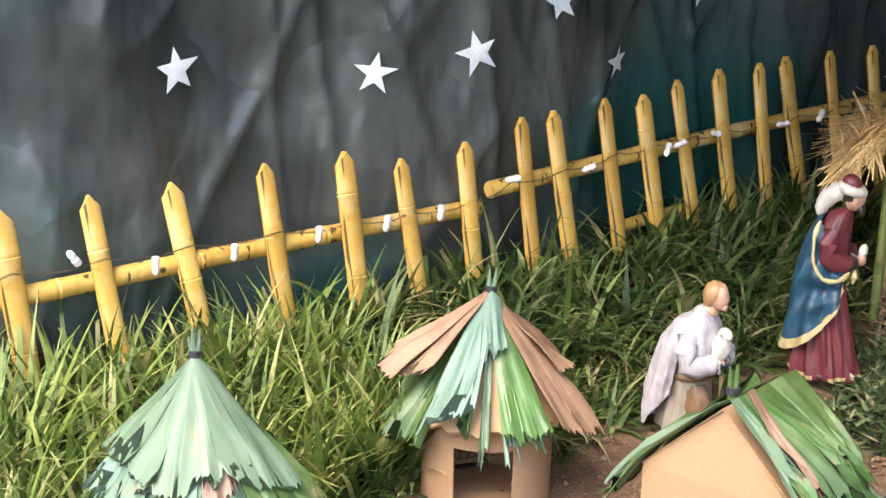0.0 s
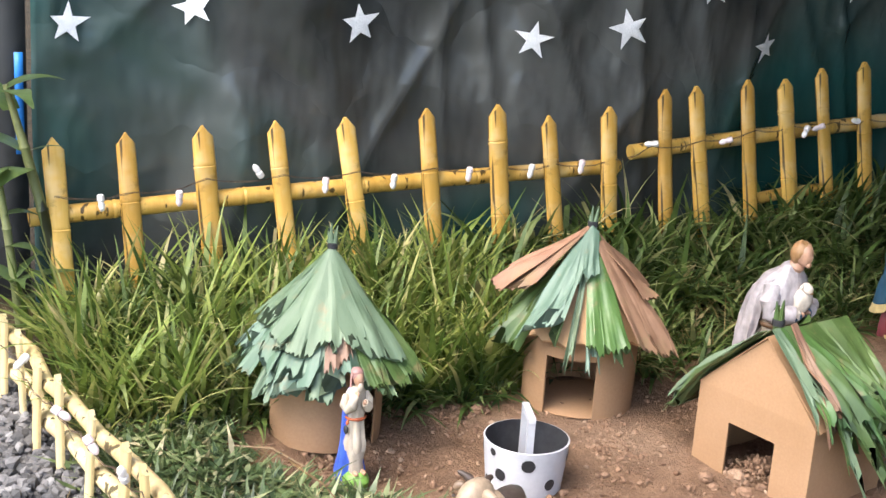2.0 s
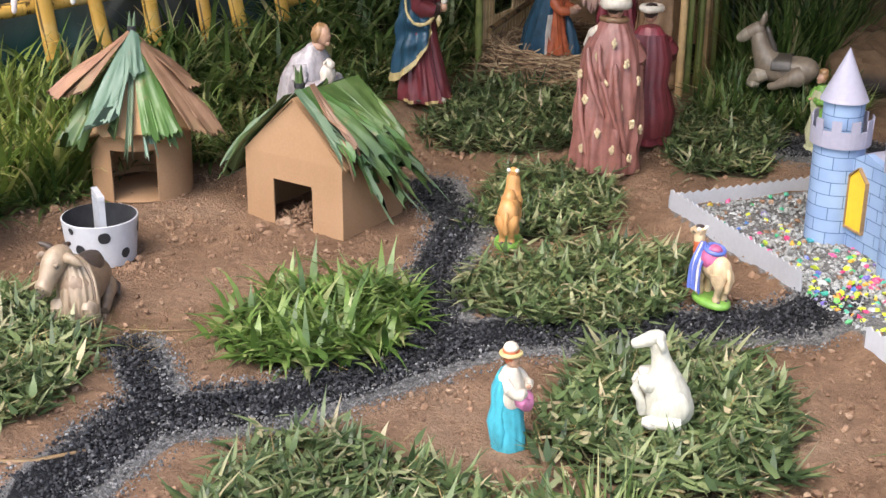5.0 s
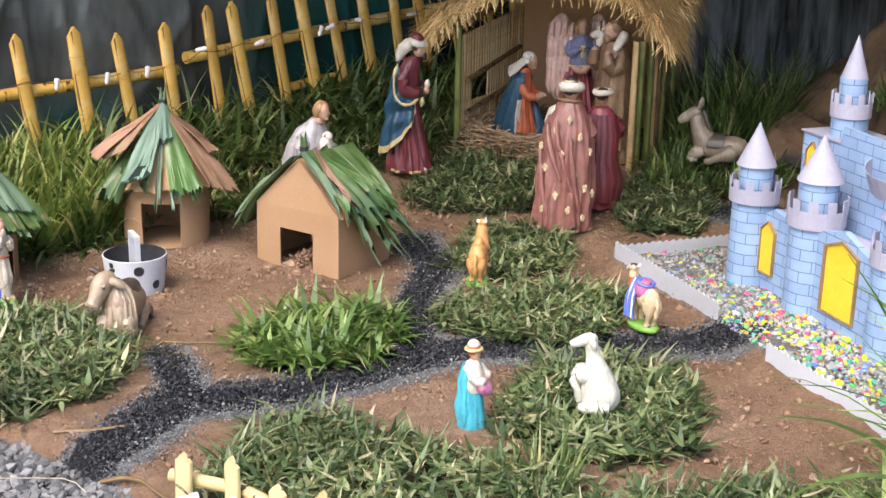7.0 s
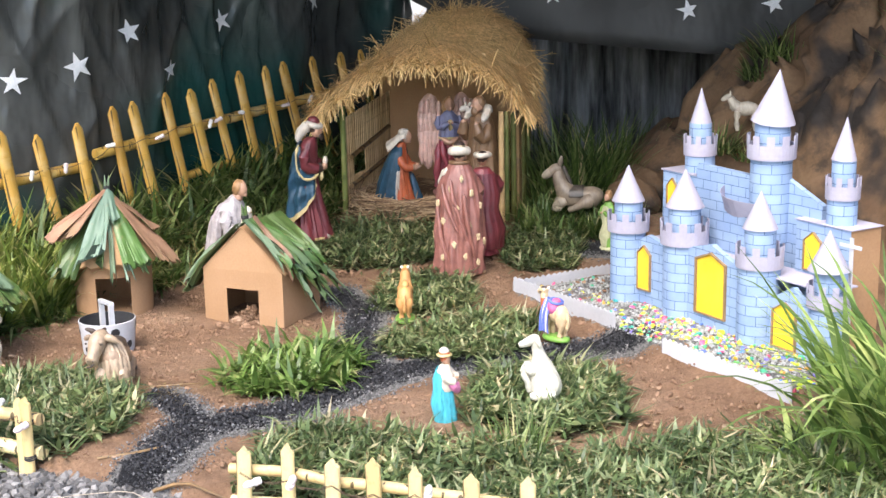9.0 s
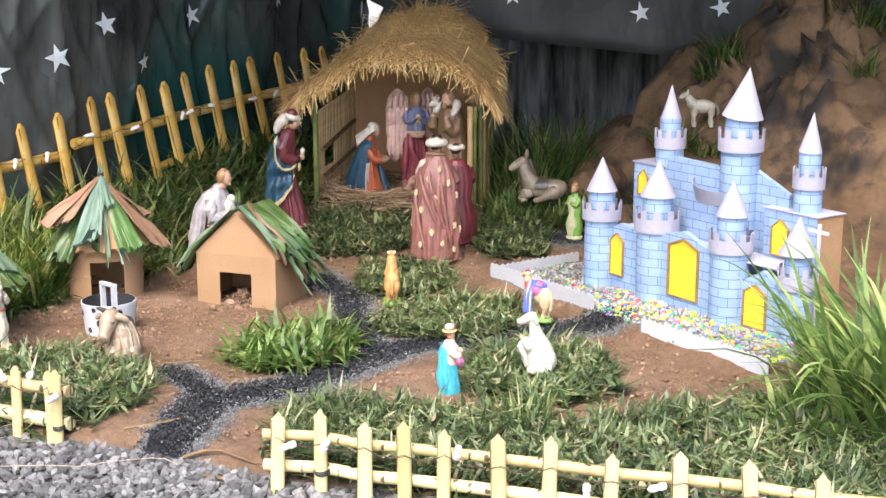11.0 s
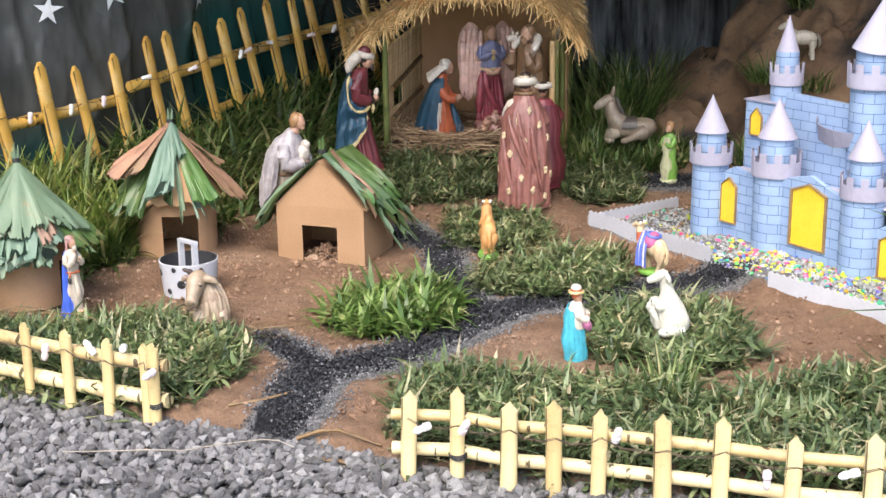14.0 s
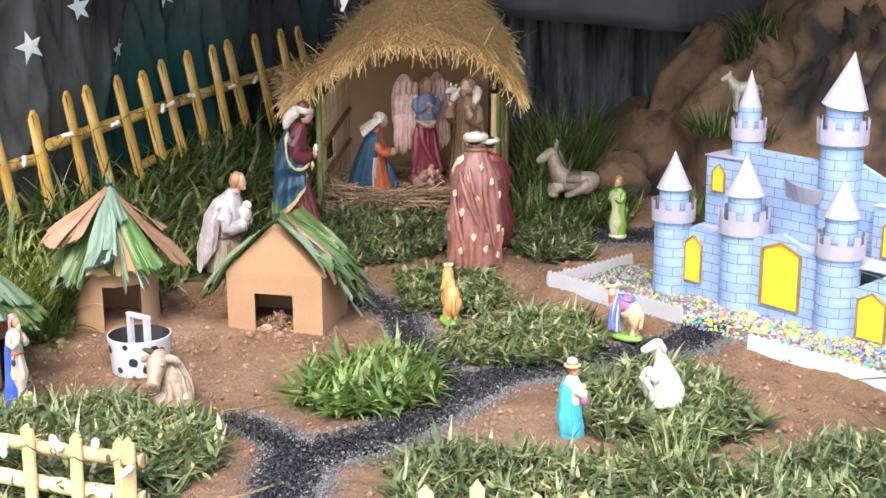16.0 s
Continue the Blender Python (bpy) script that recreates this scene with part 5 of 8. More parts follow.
def castle():
    z0 = land1(0.85, 0.75) - 0.002
    ob = empty("castle", CASTLE0[0], CASTLE0[1], 0, math.degrees(math.atan2(CA[1], CA[0])), "pale blue paper castle with printed bricks and white cone spires", "castle")
    # local x runs along the front, local y into the castle
    tower(ob, 0.0, 0.0, z0, (0.058, 0.27), (0.068, 0.262, 0.305), 0.046, (0.054, 0.362, 0.479), 0, 1)
    tower(ob, 0.258, 0.02, z0, (0.066, 0.275), (0.075, 0.265, 0.315), 0.050, (0.060, 0.38, 0.50), 0, 2)
    tower(ob, 0.600, 0.01, z0, (0.062, 0.27), (0.069, 0.258, 0.303), 0.046, (0.052, 0.372, 0.483), 0, 3)
    tower(ob, 0.868, 0.012, z0, (0.050, 0.2), (0.057, 0.195, 0.24), 0.040, (0.058, 0.30, 0.413), 0, 4)
    tower(ob, 0.135, 0.185, 0.457, (0.048, 0.52), (0.053, 0.512, 0.556), 0.036, (0.036, 0.612, 0.727), 0, 5)
    tower(ob, 0.494, 0.150, 0.30, (0.062, 0.57), (0.073, 0.552, 0.600), 0.052, (0.066, 0.660, 0.817), 0, 6, 8)
    tower(ob, 0.754, 0.175, 0.38, (0.043, 0.475), (0.049, 0.464, 0.508), 0.034, (0.036, 0.577, 0.699), 0, 7, 3)
    wall_piece(ob, "front_wall", [(0.03, z0), (0.22, z0), (0.22, 0.235), (0.10, 0.262), (0.03, 0.225)], 0.02, pose(0, 0.0, 0), label="front wall of printed blue brick paper")
    wall_piece(ob, "front_wall", [(0.29, z0), (0.56, z0), (0.56, 0.245), (0.50, 0.262), (0.42, 0.292), (0.34, 0.272), (0.29, 0.25)], 0.02, pose(0, -0.006, 0, 0, 0, -1.5))
    wall_piece(ob, "front_wall", [(0.64, z0), (0.83, z0), (0.83, 0.165), (0.745, 0.225), (0.64, 0.165)], 0.02, pose(0, 0.0, 0))
    wall_piece(ob, "keep_wall", [(0.03, z0), (0.46, z0), (0.46, 0.492), (0.195, 0.498), (0.19, 0.455), (0.03, 0.455)], 0.02, pose(0, 0.122, 0), label="tall keep wall of printed blue brick paper")
    wall_piece(ob, "keep_wall", [(0.52, z0), (0.69, z0), (0.69, 0.432), (0.52, 0.503)], 0.02, pose(0, 0.165, 0), label="keep wall with a sloping top")
    bm = bmesh.new()
    box(bm, 0.026, 0.124, z0, 0.046, 0.28, 0.455)
    part("keep_side", with_uv(mesh_of("keep_side", bm, BRICKS, False)), None, ob)
    bm = bmesh.new()
    box(bm, 0.022, 0.117, 0.455, 0.193, 0.285, 0.459)
    part("keep_roof", bm, LILAC, ob, "flat white paper roof", shade=False)
    # block under the last tower, bare cardboard on its far side
    bm = bmesh.new()
    box(bm, 0.625, 0.13, z0, 0.835, 0.25, 0.388)
    for f in bm.faces:
        f.normal_update()
        f.material_index = 1 if f.normal.x > 0.5 or f.normal.y > 0.5 else 0
    part("block", with_uv(mesh_of("block", bm, [BRICKS, CARD_DARK], False)), None, ob, "square block, bare cardboard at one side")
    bm = bmesh.new()
    box(bm, 0.62, 0.126, 0.388, 0.84, 0.255, 0.391)
    part("block_roof", bm, LILAC, ob, "flat white paper roof", shade=False)
    bm = bmesh.new()
    box(bm, 0.02, 0.02, 0.23, 0.86, 0.14, 0.234)
    part("terrace", bm, LILAC, ob, "pale paper terrace", shade=False)
    # curled paper fan on the keep
    bm = bmesh.new()
    top = [Vector((0.325 + 0.185 * k / 8, 0.116 - 0.075 * math.sin(math.pi * k / 8) ** 0.8, 0.447 - 0.034 * (k / 8))) for k in range(9)]
    low = [Vector((0.335 + 0.16 * k / 8, p.y * 0.55 + 0.05, 0.372 + 0.004 * math.sin(k))) for k, p in enumerate(top)]
    rings(bm, [top + [p + Vector((0, 0.003, 0)) for p in top[::-1]], low + [p + Vector((0, 0.003, 0)) for p in low[::-1]]])
    part("curled_flap", bm, LILAC, ob, "curled flap of white paper", shade=False)
    opening(ob, 0.088, -0.001, z0 + 0.05, 0.068, 0.15)
    opening(ob, 0.425, -0.016, 0.07, 0.143, 0.2, -1.5, "door")
    opening(ob, 0.722, -0.001, z0 + 0.01, 0.095, 0.14, 0, "door")
    opening(ob, 0.695, 0.129, 0.245, 0.07, 0.118)
    opening(ob, 0.078, 0.121, 0.345, 0.05, 0.09)
    # cross of two pale strips at the corner
    bm = bmesh.new()
    box(bm, 0.895, 0.06, 0.05, 0.907, 0.064, 0.39)
    box(bm, 0.862, 0.056, 0.362, 0.94, 0.06, 0.372)
    part("strip_cross", bm, PAPER, ob, "two crossed white strips")
    # white paper kerb round the yard
    for name, (a0, b0), (a1, b1), h in (("yard_fence", (-0.298, -0.255), (0.262, -0.255), 0.055), ("yard_fence", (0.51, -0.275), (1.03, -0.275), 0.05), ("yard_fence", (-0.30, -0.255), (-0.30, 0.16), 0.04)):
        ln = math.hypot(a1 - a0, b1 - b0)
        fence = empty("paper_fence", label="low white paper fence with a notched top edging the pebbles", category="paper fence", group="paper fences of the castle")
        p = CASTLE0 + CA * a0 + CB * b0
        fence.matrix_world = pose(p[0], p[1], land1(p[0], p[1]) - 0.012, 0, 0, math.degrees(math.atan2(CA[1], CA[0])) + math.degrees(math.atan2(b1 - b0, a1 - a0)))
        bm = bmesh.new()
        n = int(ln / 0.022)
        pts = [(0, 0)]
        for k in range(n):
            u = ln * k / n
            pts += [(u, h + 0.012 - 0.006), (u + ln / n * 0.5, h + 0.012), (u + ln / n * 0.9, h + 0.012 - 0.007)]
        pts.append((ln, 0))
        for q0, q1 in zip(pts, pts[1:]):
            v = [bm.verts.new((q0[0], y, z)) for y, z in ((0, 0), (0, q0[1]), (0.003, q0[1]), (0.003, 0))] + [bm.verts.new((q1[0], y, z)) for y, z in ((0, 0), (0, q1[1]), (0.003, q1[1]), (0.003, 0))]
            if q1[0] - q0[0] > 1e-5:
                for i in range(4):
                    j = (i + 1) % 4
                    bm.faces.new((v[i], v[j], v[4 + j], v[4 + i]))
        bmesh.ops.remove_doubles(bm, verts=bm.verts, dist=1e-5)
        part("notched_strip", bm, PAPER, fence, shade=False)


castle()


def pebbles():
    def place(count, lo, hi, pick):
        a, b = rng.uniform(-0.29, 1.0, count), rng.uniform(-0.25, 0.0, count)
        b = np.where(a < -0.07, rng.uniform(-0.25, 0.14, count), b)
        ok = pick(a, b)
        a, b = a[ok], b[ok]
        x, y = CASTLE0[0] + CA[0] * a + CB[0] * b, CASTLE0[1] + CA[1] * a + CB[1] * b
        size = rng.uniform(lo, hi, len(a))
        return np.stack([x, y, land(x, y) + size * 0.35], 1), size

    pos, size = place(4200, 0.003, 0.0065, lambda a, b: a > -5)
    ob = new("pale_pebbles", soup("pale_pebbles", *lumps(pos, size), PEBBLE_CLEAR, False))
    tagged(ob, "clear and pale grey pebbles spread before the castle", "pebbles", "", "stuff")
    pos, size = place(1600, 0.006, 0.0115, lambda a, b: (rng.random(len(a)) < 0.16 + 0.5 * smooth(0.15, 0.32, a) - 0.3 * smooth(0.6, 0.75, a)) | ((b > -0.04) & (a > 0.1)))
    ob = new("dyed_pebbles", soup("dyed_pebbles", *lumps(pos, size), PEBBLE, False))
    tagged(ob, "brightly dyed yellow, green, red and blue pebbles before the castle", "pebbles", "", "stuff")


pebbles()

# ---- painted rock mountain ----


def rock_material():
    """Brown paper sacking, crumpled, with soft black spray here and there."""
    m, t, p = nodes_of("painted_sacking")
    col = ramp(t, noise_of(t, 3.0, 4, 0.55), [(0.3, (0.085, 0.047, 0.024)), (0.5, (0.145, 0.085, 0.043)), (0.72, (0.215, 0.132, 0.07))])
    spray = ramp(t, noise_of(t, 3.3, 3, 0.5), [(0.5, (0, 0, 0)), (0.61, (0.95,) * 3)])
    col = mix(t, spray, col, (0.014, 0.012, 0.011))
    spat = ramp(t, noise_of(t, 9, 4, 0.6), [(0.54, (0, 0, 0)), (0.66, (0.75,) * 3)])
    col = mix(t, spat, col, (0.03, 0.022, 0.016))
    col = mix(t, 1.0, col, ramp(t, noise_of(t, 60, 3, 0.6), [(0.3, (0.88,) * 3), (0.7, (1.1,) * 3)]), "MULTIPLY")
    t.links.new(col, p.inputs["Base Color"])
    p.inputs["Roughness"].default_value = 0.85
    bump(t, p, noise_of(t, 13, 4, 0.55), 0.5, 0.02)
    return m


RX = [0.62, 0.70, 0.78, 0.88, 0.97, 1.03, 1.10, 1.20, 1.30, 1.42, 1.52, 1.65, 1.8, 2.0, 2.3, 2.7]
RZ = [0.05, 0.20, 0.34, 0.42, 0.46, 0.52, 0.66, 0.74, 0.74, 0.88, 1.0, 1.05, 0.95, 0.9, 0.85, 0.8]


def rock_height(x, y):
    """The draped paper mountain behind the castle."""
    foot = 2.28 - 0.95 * float(smooth(0.68, 1.35, x)) - 0.35 * float(smooth(1.3, 1.9, x))
    crest = 2.42
    top = float(np.interp(x, RX, RZ))
    k = min(max((y - foot) / (crest - foot), 0.0), 1.3)
    rise = 1 - (1 - min(k, 1.0)) ** 2.1
    if k > 1:
        rise -= (k - 1) * 0.3
    step = 0.10 * math.exp(-(((x - 1.05) / 0.14) ** 2 + ((y - 1.85) / 0.16) ** 2))
    p = Vector((x, y, 0))
    warp = Vector((noise.noise(p * 2.2), noise.noise(p * 2.2 + Vector((5, 2, 0))), 0))
    crease = abs(noise.noise(p * 3.1 + warp * 0.8 + Vector((1, 4, 2)))) + 0.5 * abs(noise.noise(p * 7.3 + warp + Vector((7, 1, 0)))) + 0.3 * abs(noise.noise(p * 15 + warp * 2 + Vector((2, 8, 0))))
    # long folds that run down the slope like hung cloth
    run = x * 4.2 + 0.9 * noise.noise(p * 1.6 + Vector((3, 0, 5))) - 0.6 * y
    hang = max(0.0, 1 - 2.4 * abs(noise.noise(Vector((run, y * 0.7, 11))))) ** 2 + 0.5 * max(0.0, 1 - 2.6 * abs(noise.noise(Vector((run * 2.1, y * 1.1, 19))))) ** 2
    return 0.02 + top * rise * (0.76 + 0.36 * crease + 0.06 * hang) + step - 0.02 * crease


def rock():
    xs, ys = np.arange(0.60, 2.72, 0.017), np.arange(0.75, 2.72, 0.017)
    bm = bmesh.new()
    g = []
    for y in ys:
        row = []
        for x in xs:
            z = rock_height(x, y)
            p = Vector((x, y, z))
            # push the folds sideways so that they hang like cloth
            off = Vector((noise.noise(p * 4.5), noise.noise(p * 4.5 + Vector((9, 0, 0))) - 0.2, 0)) * 0.09 * min(1, z * 3)
            row.append(bm.verts.new(p + off))
        g.append(row)
    for i in range(len(ys) - 1):
        for k in range(len(xs) - 1):
            if max(v.co.z for v in (g[i][k], g[i][k + 1], g[i + 1][k + 1], g[i + 1][k])) > land1(xs[k], ys[i]) - 0.03:
                bm.faces.new((g[i][k], g[i][k + 1], g[i + 1][k + 1], g[i + 1][k]))
    loose = [v for v in bm.verts if not v.link_faces]
    bmesh.ops.delete(bm, geom=loose, context="VERTS")
    bmesh.ops.recalc_face_normals(bm, faces=bm.faces)
    me = bpy.data.meshes.new("rock_mountain")
    bm.to_mesh(me)
    bm.free()
    me.materials.append(rock_material())
    me.polygons.foreach_set("use_smooth", [True] * len(me.polygons))
    ob = new("rock_mountain", me)
    tagged(ob, "mountain of crumpled brown sacking sprayed with black patches", "mountain")
    # two rounded boulders of the same stuff at its foot
    for x, y, r in ((0.70, 2.0, 0.09), (0.74, 2.2, 0.10)):
        bm = bmesh.new()
        blob(bm, (0, 0, r * 0.6), (r * 1.2, r, r), 0, u=24, v=16, lump=0.25, seed=x * 9)
        thing("boulder", bm, me.materials[0], pose(x, y, land1(x, y)), "rounded boulder of crumpled brown paper beside the mountain", "boulder", "boulders")


rock()

# ---- stable with a straw roof ----


def roof_z(x, y):
    """Height of the thatch over the stable."""
    back = float(smooth(1.80, 2.38, y))
    mid = -0.148 + 0.11 * back
    u = (x - mid) / (0.45 + 0.02 * back if x < mid else 0.455 - 0.07 * back)
    ridge = 0.755 + 0.125 * back - 0.12 * float(smooth(2.42, 2.75, y))
    eave = 0.515 + 0.02 * back
    return eave + (ridge - eave) * (1 - min(1.0, abs(u)) ** (1.75 if x < mid else 3.0))


def straws(count, source, length, width, droop):
    """Thin flat stalks; source gives a root, a direction and a normal."""
    V, F = [], []
    for i in range(count):
        p, d, n = source(i)
        ln = length * random.uniform(0.5, 1.3)
        s = d.cross(n).normalized() * width * random.uniform(0.6, 1.4) / 2
        b = len(V)
        for k in range(4):
            t = k / 3
            q = p + d * ln * t + Vector((0, 0, -droop * ln * t * t))
            V += [tuple(q - s), tuple(q + s)]
        F += [(b + 2 * k, b + 2 * k + 1, b + 2 * k + 3, b + 2 * k + 2) for k in range(3)]
    return V, F


def stable():
    random.seed(21)
    zf = land1(-0.15, 2.0)
    ob = empty("stable", -0.145, 2.0, zf, label="small stable with a thick straw roof on green bamboo posts", category="stable")
    base = Vector((-0.145, 2.0, zf))

    def rel(x, y, z):
        return Vector((x, y, z)) - base

    # roof deck
    xs, ys = np.linspace(-0.565, 0.295, 30), np.linspace(1.86, 2.66, 22)
    bm = bmesh.new()
    up = [[bm.verts.new(rel(x, y, roof_z(x, y))) for x in xs] for y in ys]
    dn = [[bm.verts.new(rel(x, y, roof_z(x, y) - 0.035)) for x in xs] for y in ys]
    for i in range(len(ys) - 1):
        for k in range(len(xs) - 1):
            bm.faces.new((up[i][k], up[i][k + 1], up[i + 1][k + 1], up[i + 1][k]))
            bm.faces.new((dn[i][k + 1], dn[i][k], dn[i + 1][k], dn[i + 1][k + 1]))
    for i in range(len(ys) - 1):
        for k in (0, -1):
            bm.faces.new((up[i][k], up[i + 1][k], dn[i + 1][k], dn[i][k]))
    for k in range(len(xs) - 1):
        for i in (0, -1):
            bm.faces.new((up[i][k], up[i][k + 1], dn[i][k + 1], dn[i][k]))
    roof = part("roof", bm, STRAW_BED, ob, "thick domed roof of dry straw")

    def on_roof(i):
        x, y = random.uniform(-0.575, 0.295), random.uniform(1.85, 2.62)
        z = roof_z(x, y) + random.uniform(-0.004, 0.028) + 0.03 * noise.noise(Vector((x * 8, y * 8, 1)))
        gx = (roof_z(x + 0.01, y) - roof_z(x - 0.01, y)) / 0.02
        gy = (roof_z(x, y + 0.01) - roof_z(x, y - 0.01)) / 0.02
        n = Vector((-gx, -gy, 1)).normalized()
        side = math.copysign(1, x + 0.1) if abs(x + 0.1) > 0.08 else random.choice((-1, 1))
        d = Vector((side * random.uniform(0.3, 1), random.uniform(-1.0, 0.25), 0)) + Vector((random.gauss(0, 0.85), random.gauss(0, 0.85), 0))
        d.z = gx * d.x + gy * d.y + random.gauss(0.03, 0.14)
        return rel(x, y, z), d.normalized(), n

    def on_edge(i):
        """Stalks matted along the eaves; one in four hangs loose."""
        loose = i % 4 == 0
        if i % 3:
            x, y = random.uniform(-0.575, 0.29), 1.862 + random.uniform(-0.014, 0.04)
            gx = (roof_z(x + 0.01, y) - roof_z(x - 0.01, y)) / 0.02
            side = random.choice((-1, 1))
            d = Vector((side * random.uniform(0.3, 1.0), -0.25 + random.gauss(0, 0.3), side * gx * 0.8 + random.gauss(-0.05, 0.25)))
            if loose:
                d = Vector((random.gauss(0, 0.5), -0.3 + random.gauss(0, 0.3), -0.8))
        else:
            s = random.choice((-1, 1))
            x, y = -0.148 + s * random.uniform(0.40, 0.435), random.uniform(1.86, 2.6)
            d = Vector((s * 0.4, random.gauss(0, 0.8), -0.45 + random.gauss(0, 0.25)))
        z = roof_z(x, y) - random.uniform(-0.008, 0.036)
        return rel(x, y, z), d.normalized(), Vector((0.3, -1, 0.3)).normalized()

    me = soup("straw", *straws(15000, on_roof, 0.12, 0.0028, 0.12), STRAW, False)
    tagged(part("straw", me, None, roof, "loose dry straw stalks"), kind="stuff")
    me = soup("straw_fringe", *straws(3200, on_edge, 0.065, 0.0026, 0.2), STRAW, False)
    tagged(part("straw_fringe", me, None, roof, "hanging straw stalks"), kind="stuff")

    for x, y, top, r, mat in ((-0.472, 1.955, 0.545, 0.0125, BAMBOO_GREEN), (0.183, 1.83, 0.535, 0.012, REED), (0.225, 1.93, 0.52, 0.012, BAMBOO_GREEN), (0.255, 2.05, 0.52, 0.012, BAMBOO_GREEN), (0.27, 2.2, 0.5, 0.012, BAMBOO_GREEN), (-0.45, 2.5, 0.52, 0.012, BAMBOO_GREEN), (0.26, 2.5, 0.52, 0.012, BAMBOO_GREEN), (0.20, 1.87, 0.53, 0.011, BAMBOO_GREEN)):
        bm = bmesh.new()
        culm(bm, rel(x, y, land1(x, y) - 0.02), rel(x, y, top), r, 3)
        part("post", bm, mat, ob, "green bamboo post" if mat is BAMBOO_GREEN else "pale split post")
    # back panel in paler card: its tone replaces light missing inside
    bm = bmesh.new()
    box(bm, -0.255, 0.50, 0.0, 0.375, 0.506, 0.55)
    part("back_panel", bm, CARD_PALE_LIT, ob, "plain brown cardboard back, lightened as if lit", shade=False)
    # side screen of split reeds with a small window
    rnd = random.Random(12)
    reed = []
    for k in range(3):
        bm = bmesh.new()
        box(bm, -0.008, -0.003, 0, 0.008, 0.003, 1.0)
        bmesh.ops.bevel(bm, geom=bm.edges, offset=0.002, segments=1)
        reed.append(mesh_of("reed", bm, REED, False))
    n = 24
    for k in range(n):
        t = k / (n - 1)
        x, y = -0.465 + 0.105 * t, 1.985 + 0.5 * t
        spans = [(0.0, 0.40 + 0.05 * t)]
        if 0.16 < t < 0.40:
            spans = [(0.0, 0.15), (0.245, 0.40 + 0.05 * t)]
        for z0, z1 in spans:
            m = Matrix.Translation(rel(x, y, zf + z0)) @ pose(0, 0, 0, 0, rnd.uniform(-1, 1), 82) @ Matrix.Diagonal((1.15, 1, z1 - z0, 1))
            part("reed", reed[k % 3], None, ob, m=m)
    for a, b in (((-0.448, 1.99, zf + 0.235), (-0.355, 2.45, zf + 0.30)), ((-0.448, 1.99, zf + 0.115), (-0.355, 2.45, zf + 0.17))):
        bm = bmesh.new()
        culm(bm, rel(*a), rel(*b), 0.010, 2)
        part("brace", bm, BAMBOO_DARK, ob, "brown cane tied across the reeds")
    # wall of canes at the other side, coloured dark for the gap's shade
    for k in range(10):
        bm = bmesh.new()
        culm(bm, rel(0.235 + 0.02 * (k / 9), 1.95 + 0.06 * k, zf), rel(0.235 + 0.02 * (k / 9), 1.95 + 0.06 * k, 0.5), 0.017, 3, 8)
        part("cane", bm, BAMBOO_DARK, ob)


def straw_nest():
    random.seed(4)
    zf = land1(-0.15, 2.0)
    bm = bmesh.new()
    n, m_ = 48, 8
    loops = []
    for j in range(m_ + 1):
        t = j / m_
        r = 1 - 0.55 * t
        z = 0.058 * math.sin(math.pi * min(1, t * 1.5)) + 0.014 * (t > 0.6)
        loops.append([Vector((0.31 * r * math.cos(q), 0.28 * r * math.sin(q), z + 0.012 * noise.noise(Vector((math.cos(q) * 4, math.sin(q) * 4, t * 4))))) for q in (2 * math.pi * k / n for k in range(n))])
    rings(bm, loops)
    ob = thing("straw_nest", bm, NEST_BED, pose(-0.155, 2.07, zf), "round nest of dry brown twigs and straw on the stable floor", "straw nest")

    def src(i):
        q, r = random.uniform(0, 6.28), random.gauss(0.86, 0.13) if i % 5 else random.uniform(0.1, 0.7)
        r = min(r, 1.1)
        over = 0.062 * math.sin(math.pi * min(1.0, max(0.0, (1.06 - r) / 0.55) * 1.5)) if r > 0.45 else 0.014
        p = Vector((0.31 * r * math.cos(q), 0.28 * r * math.sin(q), 0.006 + over + 0.018 * random.random()))
        d = Vector((-math.sin(q), math.cos(q), 0)) * random.choice((-1, 1)) + Vector((random.gauss(0, 0.4), random.gauss(0, 0.4), random.gauss(0, 0.14)))
        d.normalize()
        return p - d * 0.06, d, Vector((0.2, -0.6, 0.8)).normalized()

    tagged(part("straw", soup("straw", *straws(3000, src, 0.13, 0.0034, 0.03), NEST, False), None, ob, "loose dry brown stalks"), kind="stuff")


stable()
straw_nest()

# ---- painted plaster figures, one plain mesh each ----


def drape(bm, f, nu, nv, mi, thick=0.004):
    """A cloth with thickness from f(u, v), u round the body and v from neck to hem. mi: a material index or a function of row and step."""
    loops = []
    for j in range(nv + 1):
        row = [f(i / nu, j / nv) for i in range(nu + 1)]
        mid = sum(row, Vector()) / len(row)
        back = [p + Vector((mid.x - p.x, mid.y - p.y, 0)).normalized() * thick for p in row]
        loops.append(row + back[::-1])
    rings(bm, loops, mi)


def hoop(bm, c, rx, ry, r, mi, tilt=0.0, n=20):
    """A closed roll, such as a turban's band or a belt, tipped forward by tilt."""
    tube(bm, [(c[0] + rx * math.cos(t), c[1] + ry * math.sin(t), c[2] - tilt * rx * math.cos(t)) for t in (2 * math.pi * i / n for i in range(n + 1))], r, 8, mi)


def arm(bm, pts, r, mi, hand=None):
    tube(bm, pts, [r, r * 1.05, r * 0.85][: len(pts)], 10, mi)
    if hand is not None:
        blob(bm, pts[-1], (r * 0.72, r * 0.5, r * 0.55), hand, u=10, v=7)


